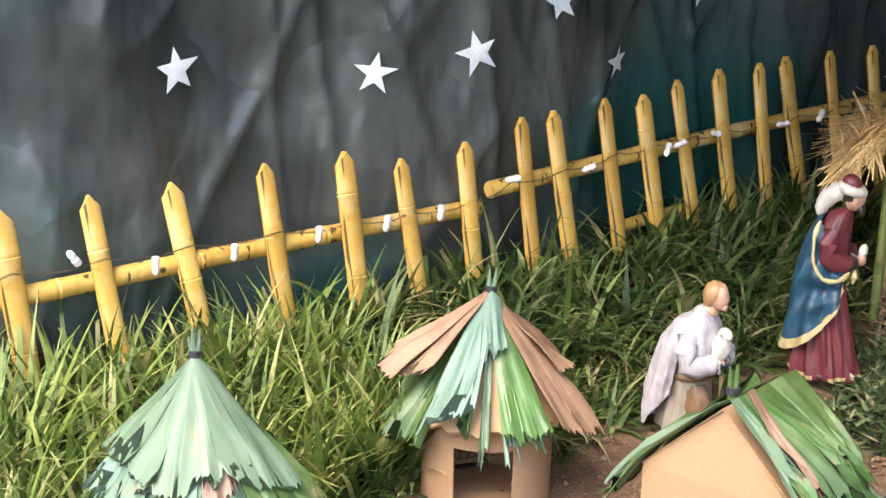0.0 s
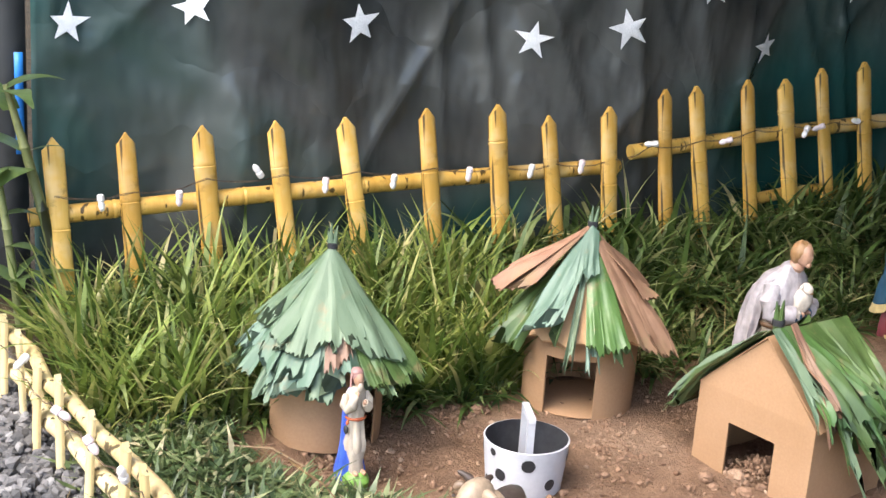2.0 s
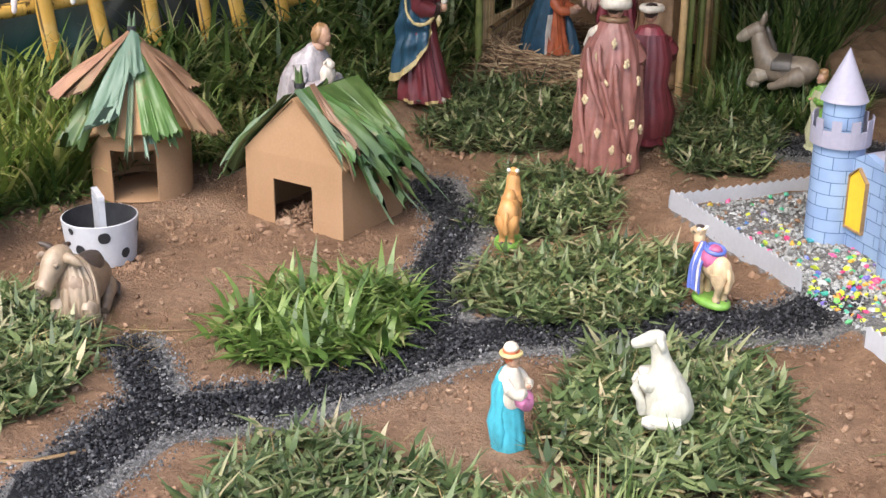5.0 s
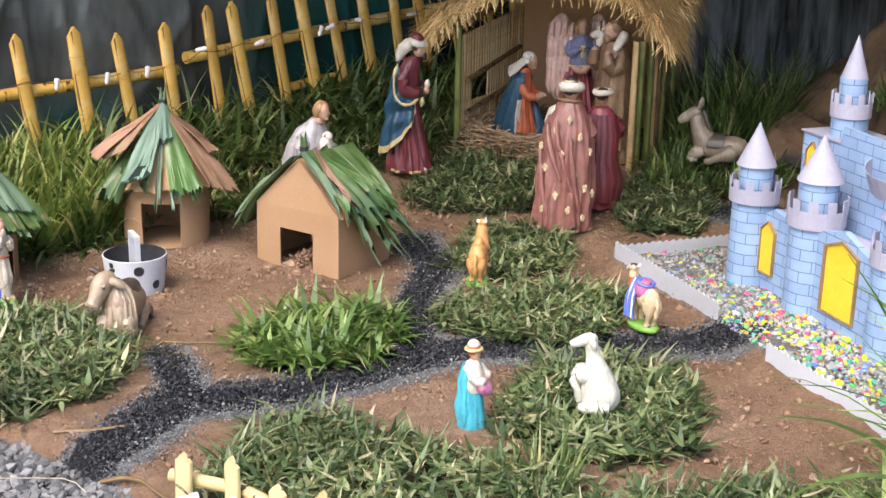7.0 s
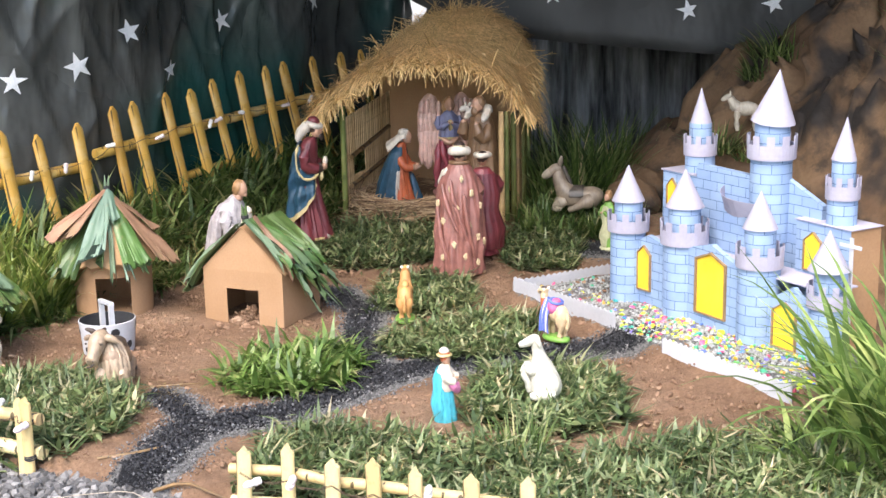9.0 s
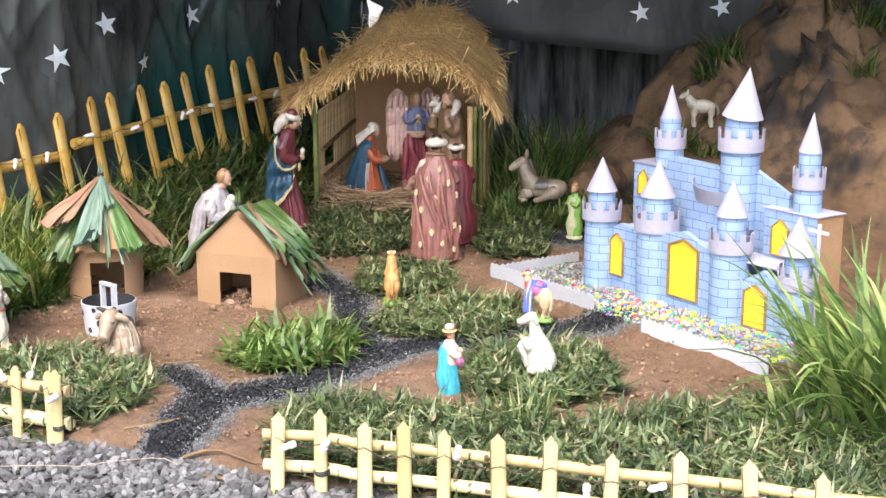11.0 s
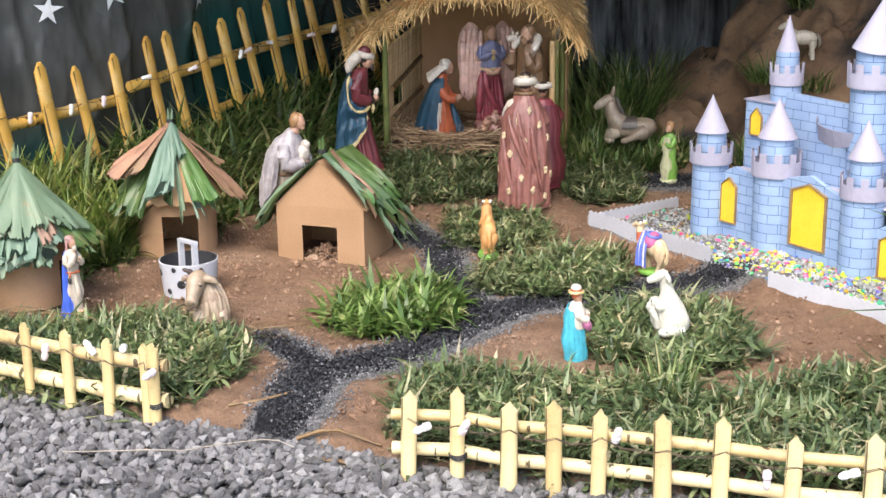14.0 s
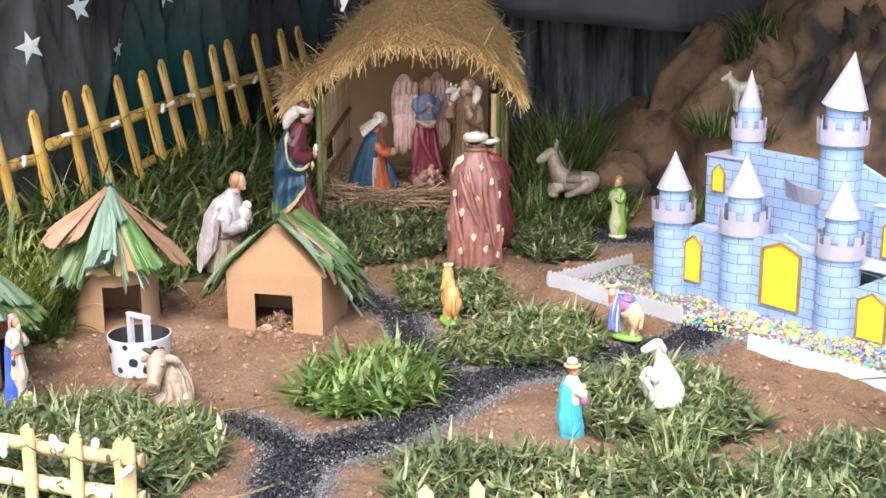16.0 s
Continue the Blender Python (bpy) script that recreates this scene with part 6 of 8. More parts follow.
def head(bm, x, z, r, skin, hair, y=0.0):
    blob(bm, (x, y, z), (r * 0.92, r * 0.8, r * 1.12), skin, u=16, v=12)
    blob(bm, (x - r * 0.25, y, z + r * 0.28), (r * 0.92, r * 0.9, r * 0.98), hair, u=16, v=12, lump=0.12, seed=z * 40)
    blob(bm, (x + r * 0.86, y, z - r * 0.08), (r * 0.15, r * 0.11, r * 0.2), skin, u=8, v=6)
    blob(bm, (x + r * 0.55, y, z - r * 0.8), (r * 0.34, r * 0.34, r * 0.3), skin, u=10, v=7)


def statue(name, bm, mats, x, y, rz, label, z=None, tall=1.0, category="figurine", slim=1.0, worn=1.0):
    size = max(v.co.z for v in bm.verts)
    bmesh.ops.recalc_face_normals(bm, faces=bm.faces)
    bmesh.ops.subdivide_edges(bm, edges=bm.edges, cuts=1, use_grid_fill=True, smooth=0.6)
    bm.normal_update()
    k = 1.0 / max(size, 0.12)
    for v in bm.verts:
        p = v.co * k
        v.co += v.normal * size * worn * (0.006 * noise.noise(p * 12) - 0.008 * abs(noise.noise(Vector((p.x * 26, p.y * 26, p.z * 8)))) + 0.003 * noise.noise(p * 34 + Vector((3, 0, 0))) + 0.0015 * noise.noise(p * 70))
    m = pose(x, y, land1(x, y) if z is None else z, 0, 0, rz) @ Matrix.Diagonal((tall * slim, tall * slim, tall, 1))
    return thing(name, bm, mats, m, label, category, "painted figures")


def king_blue():
    bm = bmesh.new()
    # 0 maroon, 1 blue, 2 gold, 3 skin, 4 cream, 5 dark
    body = [(0.0, 0.008, 0, 0.090, 0.078, 1), (0.010, 0.008, 0, 0.092, 0.080, 1), (0.06, 0.004, 0, 0.082, 0.070, 1), (0.13, -0.004, 0, 0.068, 0.060, 1), (0.20, -0.010, 0, 0.058, 0.054, 0.8), (0.27, -0.008, 0, 0.052, 0.054, 0.5), (0.33, 0.0, 0, 0.045, 0.058, 0.3), (0.365, 0.010, 0, 0.036, 0.052, 0.2), (0.392, 0.022, 0, 0.02, 0.024, 0.1)]
    robe(bm, body, 56, 10, 0.09, lambda i, k: 2 if i == 0 and k % 9 < 5 else 0)
    zs = [v[0] for v in body]

    def mantle(u, v):
        q = radians(80 + 252 * u)
        top = float(np.interp(u, [0, 0.45, 0.7, 0.85, 1], [0.36, 0.378, 0.355, 0.30, 0.262]))
        hem = float(np.interp(u, [0, 0.3, 0.55, 0.8, 1], [0.10, 0.05, 0.058, 0.115, 0.215]))
        z = top + (hem - top) * v + 0.006 * math.sin(17 * u) * v
        rx, ry, cx = (float(np.interp(z, zs, [w[c] for w in body])) for c in (3, 4, 1))
        swag = math.sin(20 * (v - 0.9 * (u - 0.72) ** 2 * 3)) * max(0.0, 1 - ((u - 0.72) / 0.28) ** 2) * math.sin(math.pi * min(1, v * 1.1))
        pleat = math.sin(34 * u + 3 * v) * (0.25 + v)
        out = 0.010 + 0.014 * v + 0.011 * swag + 0.0085 * pleat
        return Vector((cx - 0.006 + (rx + out) * math.cos(q), (ry + out) * math.sin(q), z))

    drape(bm, mantle, 52, 26, lambda i, k: 2 if i >= 24 or 50 <= k <= 54 else 1)
    # gilt edge of the mantle looped over the hip
    tube(bm, [(-0.026, -0.046, 0.365), (-0.034, -0.068, 0.33), (-0.028, -0.078, 0.275), (0.0, -0.079, 0.24), (0.035, -0.068, 0.238), (0.058, -0.042, 0.255)], [0.004, 0.005, 0.005, 0.005, 0.005, 0.003], 8, 2)
    head(bm, 0.046, 0.42, 0.029, 3, 5)
    blob(bm, (0.064, 0, 0.394), (0.011, 0.013, 0.016), 5, (0, -20, 0), lump=0.2)
    blob(bm, (0.034, 0, 0.452), (0.027, 0.026, 0.020), 0, (0, 12, 0))
    hoop(bm, (0.036, 0, 0.438), 0.026, 0.026, 0.0125, 4, 0.25)
    tube(bm, [(0.014, -0.006, 0.438), (-0.012, -0.008, 0.422), (-0.032, -0.006, 0.40), (-0.042, 0, 0.372)], [0.018, 0.022, 0.020, 0.008], 12, 4)
    for sgn in (-1, 1):
        arm(bm, [(0.004, sgn * 0.05, 0.352), (0.004, sgn * 0.064, 0.292), (0.052, sgn * 0.034, 0.272)], 0.0235, 0)
        arm(bm, [(0.040, sgn * 0.036, 0.275), (0.068, sgn * 0.018, 0.272)], 0.013, 5, 3)
    blob(bm, (0.078, -0.004, 0.282), (0.013, 0.014, 0.016), 3)
    tube(bm, [(0.080, -0.006, 0.29), (0.082, -0.006, 0.306), (0.083, -0.006, 0.318)], [0.008, 0.012, 0.004], 10, 4)
    tube(bm, [(0.068, -0.02, 0.26), (0.066, -0.024, 0.225)], [0.005, 0.003], 6, 2)
    blob(bm, (0.072, -0.03, 0.008), (0.026, 0.016, 0.012), 4)
    blob(bm, (0.01, -0.055, 0.008), (0.03, 0.02, 0.010), 5)
    statue("king_figure", bm, [MAROON, BLUE, GOLD, SKIN, CREAM, DARK], -0.545, 1.58, -4, "painted king figure in maroon robe, gold-trimmed blue cape and white turban", 0.085, 1.0, slim=0.86, worn=0.7)


def king_red():
    bm = bmesh.new()
    # 0 rose, 1 gold, 2 cream, 3 dark, 4 skin
    shape = [(0.0, -0.012, 0, 0.080, 0.088, 1), (0.012, -0.012, 0, 0.084, 0.093, 1), (0.05, -0.012, 0, 0.083, 0.092, 1), (0.10, -0.010, 0, 0.081, 0.091, 1), (0.16, -0.006, 0, 0.078, 0.089, 1), (0.22, -0.002, 0, 0.073, 0.086, 0.8), (0.28, 0.002, 0, 0.065, 0.080, 0.6), (0.325, 0.006, 0, 0.057, 0.071, 0.4), (0.36, 0.010, 0, 0.047, 0.058, 0.25), (0.385, 0.012, 0, 0.036, 0.042, 0.15), (0.40, 0.014, 0, 0.028, 0.03, 0.1)]
    robe(bm, shape, 72, 8, 0.085, lambda i, k: 1 if i == 0 and k % 13 < 7 else 0, 0.7)
    hoop(bm, (0.014, 0, 0.397), 0.029, 0.032, 0.008, 5, 0.1)
    head(bm, 0.022, 0.425, 0.027, 4, 3)
    hoop(bm, (0.018, 0, 0.438), 0.025, 0.026, 0.0165, 2, 0.12)
    blob(bm, (0.018, 0, 0.455), (0.022, 0.023, 0.020), 3)
    hoop(bm, (0.018, 0, 0.458), 0.021, 0.022, 0.003, 1)
    for sgn in (-1, 1):
        arm(bm, [(0.02, sgn * 0.05, 0.34), (0.05, sgn * 0.06, 0.275), (0.09, sgn * 0.03, 0.30)], 0.02, 0, 2)
    tube(bm, [(-0.008, 0.034, 0.375), (0.01, 0.058, 0.345), (0.03, 0.07, 0.30)], [0.012, 0.014, 0.010], 10, 2)
    # a fold of the cloak thrown across the back
    for y0, y1, z0, z1 in ((0.05, -0.012, 0.33, 0.16), (0.02, -0.05, 0.35, 0.12), (0.07, 0.03, 0.25, 0.05), (-0.03, -0.07, 0.30, 0.06)):
        pts = []
        for j in range(7):
            t = j / 6
            z, y = z0 + (z1 - z0) * t, y0 + (y1 - y0) * t ** 1.3
            rx, ry = (float(np.interp(z, [w[0] for w in shape], [w[c] for w in shape])) for c in (3, 4))
            pts.append((-0.008 - rx * math.sqrt(max(0.05, 1 - (y / ry) ** 2)) + 0.001, y, z))
        tube(bm, pts, [0.003, 0.007, 0.009, 0.009, 0.008, 0.006, 0.002], 8, 0)
    for q, z in [(200, 0.35), (165, 0.315), (226, 0.30), (186, 0.245), (150, 0.20), (212, 0.185), (238, 0.14), (178, 0.12), (204, 0.075), (150, 0.07), (236, 0.05), (126, 0.26), (256, 0.25), (108, 0.14), (264, 0.12)]:
        rx, ry = (float(np.interp(z, [w[0] for w in shape], [w[c] for w in shape])) + 0.0015 for c in (3, 4))
        a = radians(q)
        for k in range(4):
            w = math.pi * k / 2 + z * 40
            b = a + 0.055 * math.cos(w)
            blob(bm, (-0.006 + rx * math.cos(b), ry * math.sin(b), z + 0.0075 * math.sin(w)), (0.004, 0.0055, 0.0075), 1, u=7, v=5, lump=0.4, seed=q + k)
    statue("king_figure", bm, [ROSE, paint("faded_gold", (0.58, 0.46, 0.28)), CREAM, DARK, SKIN, BROWN], 0.064, 1.27, 84, "painted king figure in rose-red cloak with gold flowers", 0.028, 1.0, worn=0.8)


def king_third():
    bm = bmesh.new()
    robe(bm, [(0.0, 0, 0, 0.08, 0.085, 1), (0.012, 0, 0, 0.082, 0.087, 1), (0.12, 0, 0, 0.07, 0.075, 1), (0.25, 0, 0, 0.055, 0.062, 0.7), (0.33, 0, 0, 0.046, 0.06, 0.4), (0.38, 0.005, 0, 0.028, 0.034, 0.1)], 44, 9, 0.07, 0, 0.8)
    robe(bm, [(0.03, -0.01, 0, 0.09, 0.09, 1), (0.2, -0.008, 0, 0.07, 0.074, 0.8), (0.36, 0, 0, 0.05, 0.06, 0.3)], 36, 7, 0.05, 1, 0.2, radians(110), radians(150))
    head(bm, 0.02, 0.42, 0.029, 3, 4)
    tube(bm, [(0.014 + 0.03 * math.cos(t), 0.03 * math.sin(t), 0.437) for t in (2 * math.pi * i / 16 for i in range(17))], 0.012, 8, 2)
    arm(bm, [(0.0, 0.055, 0.34), (0.03, 0.07, 0.28), (0.07, 0.03, 0.29)], 0.02, 1, 3)
    arm(bm, [(0.0, -0.055, 0.34), (0.03, -0.07, 0.28), (0.07, -0.02, 0.28)], 0.02, 1, 3)
    statue("king_figure", bm, [CRIMSON, MAROON, CREAM, SKIN, DARK], 0.135, 1.46, 96, "painted king figure in dark crimson robes before the stable", 0.055, 0.84)


def joseph():
    bm = bmesh.new()
    # 0 brown, 1 hide, 2 skin, 3 cream
    robe(bm, [(0.0, 0, 0, 0.075, 0.07, 1), (0.07, 0, 0, 0.068, 0.065, 1), (0.14, 0, 0, 0.062, 0.06, 1), (0.3, 0, 0, 0.05, 0.056, 0.6), (0.37, 0, 0, 0.044, 0.056, 0.3), (0.41, 0.004, 0, 0.024, 0.03, 0.1)], 44, 9, 0.09, 0)

    def cloak(u, v):
        q, z = radians(50 + 260 * u), 0.405 * (1 - v) + 0.05 * v
        rx, ry = (float(np.interp(z, [0.05, 0.2, 0.34, 0.405], row)) for row in ([0.078, 0.066, 0.052, 0.026], [0.076, 0.07, 0.064, 0.032]))
        w = 1 + 0.07 * v * (1 - 2 * abs(math.sin(5 * q + 1.5 * v)) ** 0.8)
        return Vector((rx * w * math.cos(q), ry * w * math.sin(q), z))

    drape(bm, cloak, 44, 18, 1)
    head(bm, 0.016, 0.443, 0.027, 2, 1)
    blob(bm, (0.032, 0, 0.418), (0.014, 0.017, 0.02), 1, lump=0.2)
    # the lamb lies across the shoulders, its head beside his
    tube(bm, [(0.034, -0.064, 0.385), (0.022, -0.056, 0.405), (-0.012, -0.03, 0.422), (-0.022, 0.01, 0.424), (0.004, 0.046, 0.412), (0.03, 0.058, 0.385)], [0.008, 0.015, 0.019, 0.019, 0.015, 0.007], 12, 3)
    tube(bm, [(0.018, -0.056, 0.412), (0.034, -0.066, 0.424), (0.054, -0.074, 0.416)], [0.013, 0.014, 0.007], 10, 3)
    for dy in (-0.010, 0.010):
        tube(bm, [(0.028, -0.064 + dy, 0.432), (0.020, -0.068 + dy * 1.8, 0.446)], [0.004, 0.002], 6, 3)
    for sgn in (-1, 1):
        arm(bm, [(0.0, sgn * 0.052, 0.365), (0.036, sgn * 0.064, 0.315), (0.05, sgn * 0.05, 0.375)], 0.0175, 0, 2)
    statue("shepherd_figure", bm, [BROWN, paint("hide", (0.23, 0.135, 0.072)), SKIN, CREAM], 0.10, 1.90, 215, "painted shepherd figure in a brown cloak carrying a lamb", 0.10, 1.03, worn=0.6)


def angel():
    bm = bmesh.new()
    # 0 crimson, 1 pale pink, 2 sky, 3 skin, 4 hair, 5 gold, 6 rose
    blob(bm, (0.0, 0, 0.03), (0.060, 0.070, 0.04), 6, lump=0.35)
    for k, (dy, dz) in enumerate([(-0.032, 0.05), (0.028, 0.045), (0.0, 0.07), (-0.045, 0.025), (0.04, 0.025), (0.0, 0.03)]):
        blob(bm, (0.05, dy, dz), (0.016, 0.018, 0.022), (3, 6, 1)[k % 3], (20 * k, 0, 15 * k), lump=0.25, seed=k)
        blob(bm, (0.060, dy * 0.9, dz + 0.022), (0.0105, 0.0105, 0.0115), 3)
    robe(bm, [(0.06, 0.004, 0.004, 0.050, 0.064, 1), (0.075, 0.004, 0.004, 0.053, 0.066, 1), (0.13, 0.002, 0.002, 0.047, 0.056, 1), (0.19, 0, 0, 0.040, 0.046, 0.9), (0.24, 0, 0, 0.033, 0.040, 0.5), (0.262, 0, 0, 0.030, 0.036, 0.3)], 52, 8, 0.12, 0)
    # a loose fold of the skirt caught up at one side
    tube(bm, [(0.03, -0.038, 0.25), (0.046, -0.03, 0.19), (0.052, -0.004, 0.13), (0.048, 0.03, 0.08)], [0.010, 0.013, 0.012, 0.008], 10, 0)
    tube(bm, [(0.022, -0.046, 0.24), (0.034, -0.056, 0.17), (0.034, -0.062, 0.09)], [0.009, 0.012, 0.009], 10, 0)
    robe(bm, [(0.25, 0, 0, 0.034, 0.040, 0.5), (0.29, 0.002, 0, 0.032, 0.040, 0.8), (0.335, 0.002, 0, 0.029, 0.046, 0.5), (0.362, 0.006, 0, 0.020, 0.026, 0.1), (0.375, 0.008, 0, 0.011, 0.012, 0)], 36, 8, 0.07, 2)
    blob(bm, (0.022, 0, 0.318), (0.014, 0.016, 0.034), 5, (0, -8, 0), lump=0.25)
    tube(bm, [(0.022, -0.034, 0.262), (0.040, -0.006, 0.245), (0.034, 0.03, 0.262)], [0.008, 0.011, 0.008], 9, 3)
    hoop(bm, (0, 0, 0.262), 0.033, 0.040, 0.006, 5)
    head(bm, 0.014, 0.400, 0.025, 3, 4)
    blob(bm, (-0.004, 0, 0.392), (0.022, 0.028, 0.034), 4, lump=0.25)
    for s in (-1, 1):
        arm(bm, [(0.002, s * 0.04, 0.348), (0.018, s * 0.046, 0.305), (0.038, s * 0.008, 0.325)], 0.0115, 2, 3)
    # wings in three overlapping rows of feathers, arched above the shoulders
    for s in (-1, 1):
        prof = [(0.016, 0.33), (0.034, 0.40), (0.060, 0.437), (0.088, 0.428), (0.112, 0.38), (0.118, 0.31), (0.112, 0.24), (0.098, 0.17), (0.080, 0.125), (0.066, 0.15), (0.050, 0.21), (0.034, 0.27)]
        front = [Vector((-0.030 - 0.28 * y, s * y, z)) for y, z in prof]
        mid = [Vector((-0.020 - 0.28 * (0.55 * y + 0.03), s * (0.6 * y + 0.03), 0.30 + (z - 0.30) * 0.6)) for y, z in prof]
        rings(bm, [mid, front, [p + Vector((-0.012, 0, 0)) for p in front]], 1)
        for row, (z0, z1, count) in enumerate([(0.42, 0.34, 4), (0.375, 0.25, 5), (0.32, 0.135, 5)]):
            for k in range(count):
                t = k / (count - 1)
                y = 0.034 + 0.070 * t
                lift = 0.006 - 0.002 * row
                tube(bm, [(-0.018 + lift - 0.28 * y, s * y, z0 - 0.02 * abs(t - 0.55)), (-0.016 + lift - 0.28 * y, s * (y + 0.004), (z0 + z1) / 2), (-0.022 + lift - 0.28 * y, s * (y + 0.002), z1 + 0.03 * abs(t - 0.6))], [0.006, 0.0105, 0.003], 7, 1)
    statue("angel_figure", bm, [CRIMSON, PINK, SKYBLUE, SKIN, HAIR, GOLD, ROSE], -0.055, 2.12, -72, "painted angel figure with pink wings, blue bodice and crimson skirt", 0.125, 1.02, slim=0.98, worn=0.6)


def mary():
    bm = bmesh.new()
    # 0 blue, 1 orange, 2 cream, 3 skin, 4 gold
    robe(bm, [(0.0, 0.012, 0, 0.070, 0.054, 1), (0.010, 0.012, 0, 0.072, 0.056, 1), (0.06, 0.016, 0, 0.056, 0.048, 0.9), (0.12, 0.016, 0, 0.044, 0.044, 0.7), (0.18, 0.016, 0, 0.036, 0.042, 0.4), (0.225, 0.022, 0, 0.026, 0.034, 0.2), (0.25, 0.03, 0, 0.014, 0.016, 0.1)], 44, 9, 0.08, 1)

    def mantle(u, v):
        q = radians(46 + 270 * u)
        z = 0.238 * (1 - v) + (0.002 + 0.02 * abs(u - 0.5)) * v
        cx = float(np.interp(z, [0, 0.08, 0.16, 0.24], [-0.022, -0.016, 0.0, 0.026]))
        rx = float(np.interp(z, [0, 0.08, 0.16, 0.21, 0.24], [0.082, 0.068, 0.052, 0.04, 0.018]))
        ry = float(np.interp(z, [0, 0.08, 0.16, 0.21, 0.24], [0.072, 0.067, 0.062, 0.054, 0.022]))
        w = 1 + 0.07 * v * (1 - 2 * abs(math.sin(5.2 * q + 1.4 * v)) ** 0.8) + 0.02 * math.sin(19 * u + 6 * v)
        return Vector((cx + rx * w * math.cos(q), ry * w * math.sin(q), z))

    drape(bm, mantle, 46, 18, lambda i, k: 2 if (43 <= k <= 48 or k in (0, 1, 92, 93)) and i > 7 else 0)
    # hem of the mantle drawn over the knees in front
    robe(bm, [(0.0, 0.082, 0.026, 0.028, 0.026, 1), (0.05, 0.078, 0.026, 0.024, 0.022, 0.8), (0.10, 0.066, 0.026, 0.016, 0.016, 0.5), (0.125, 0.056, 0.026, 0.006, 0.006, 0.2)], 22, 5, 0.08, 0)
    head(bm, 0.052, 0.272, 0.0245, 3, 2)
    drape(bm, lambda u, v: Vector((0.058 - 0.085 * v ** 1.15 - 0.016 * math.sin(math.pi * u) * v, -0.03 * math.cos(math.pi * u) * (1 + 0.25 * math.sin(3 * v)), 0.268 + 0.034 * math.sin(math.pi * u) - 0.058 * v ** 1.5 + 0.003 * math.sin(14 * u + 7 * v))), 18, 12, 2, 0.006)
    blob(bm, (0.040, 0, 0.285), (0.027, 0.026, 0.021), 2, (0, 12, 0))
    for sgn in (-1, 1):
        arm(bm, [(0.026, sgn * 0.034, 0.195), (0.052, sgn * 0.036, 0.155), (0.088, sgn * 0.02, 0.148)], 0.0145, 1)
        arm(bm, [(0.08, sgn * 0.024, 0.15), (0.108, sgn * 0.014, 0.152)], 0.008, 3, 3)
    statue("kneeling_mother_figure", bm, [BLUE, ORANGE, CREAM, SKIN, GOLD], -0.275, 2.08, -12, "painted kneeling woman figure in blue cloak, orange dress and white veil", 0.125, 1.02, slim=0.92, worn=0.7)


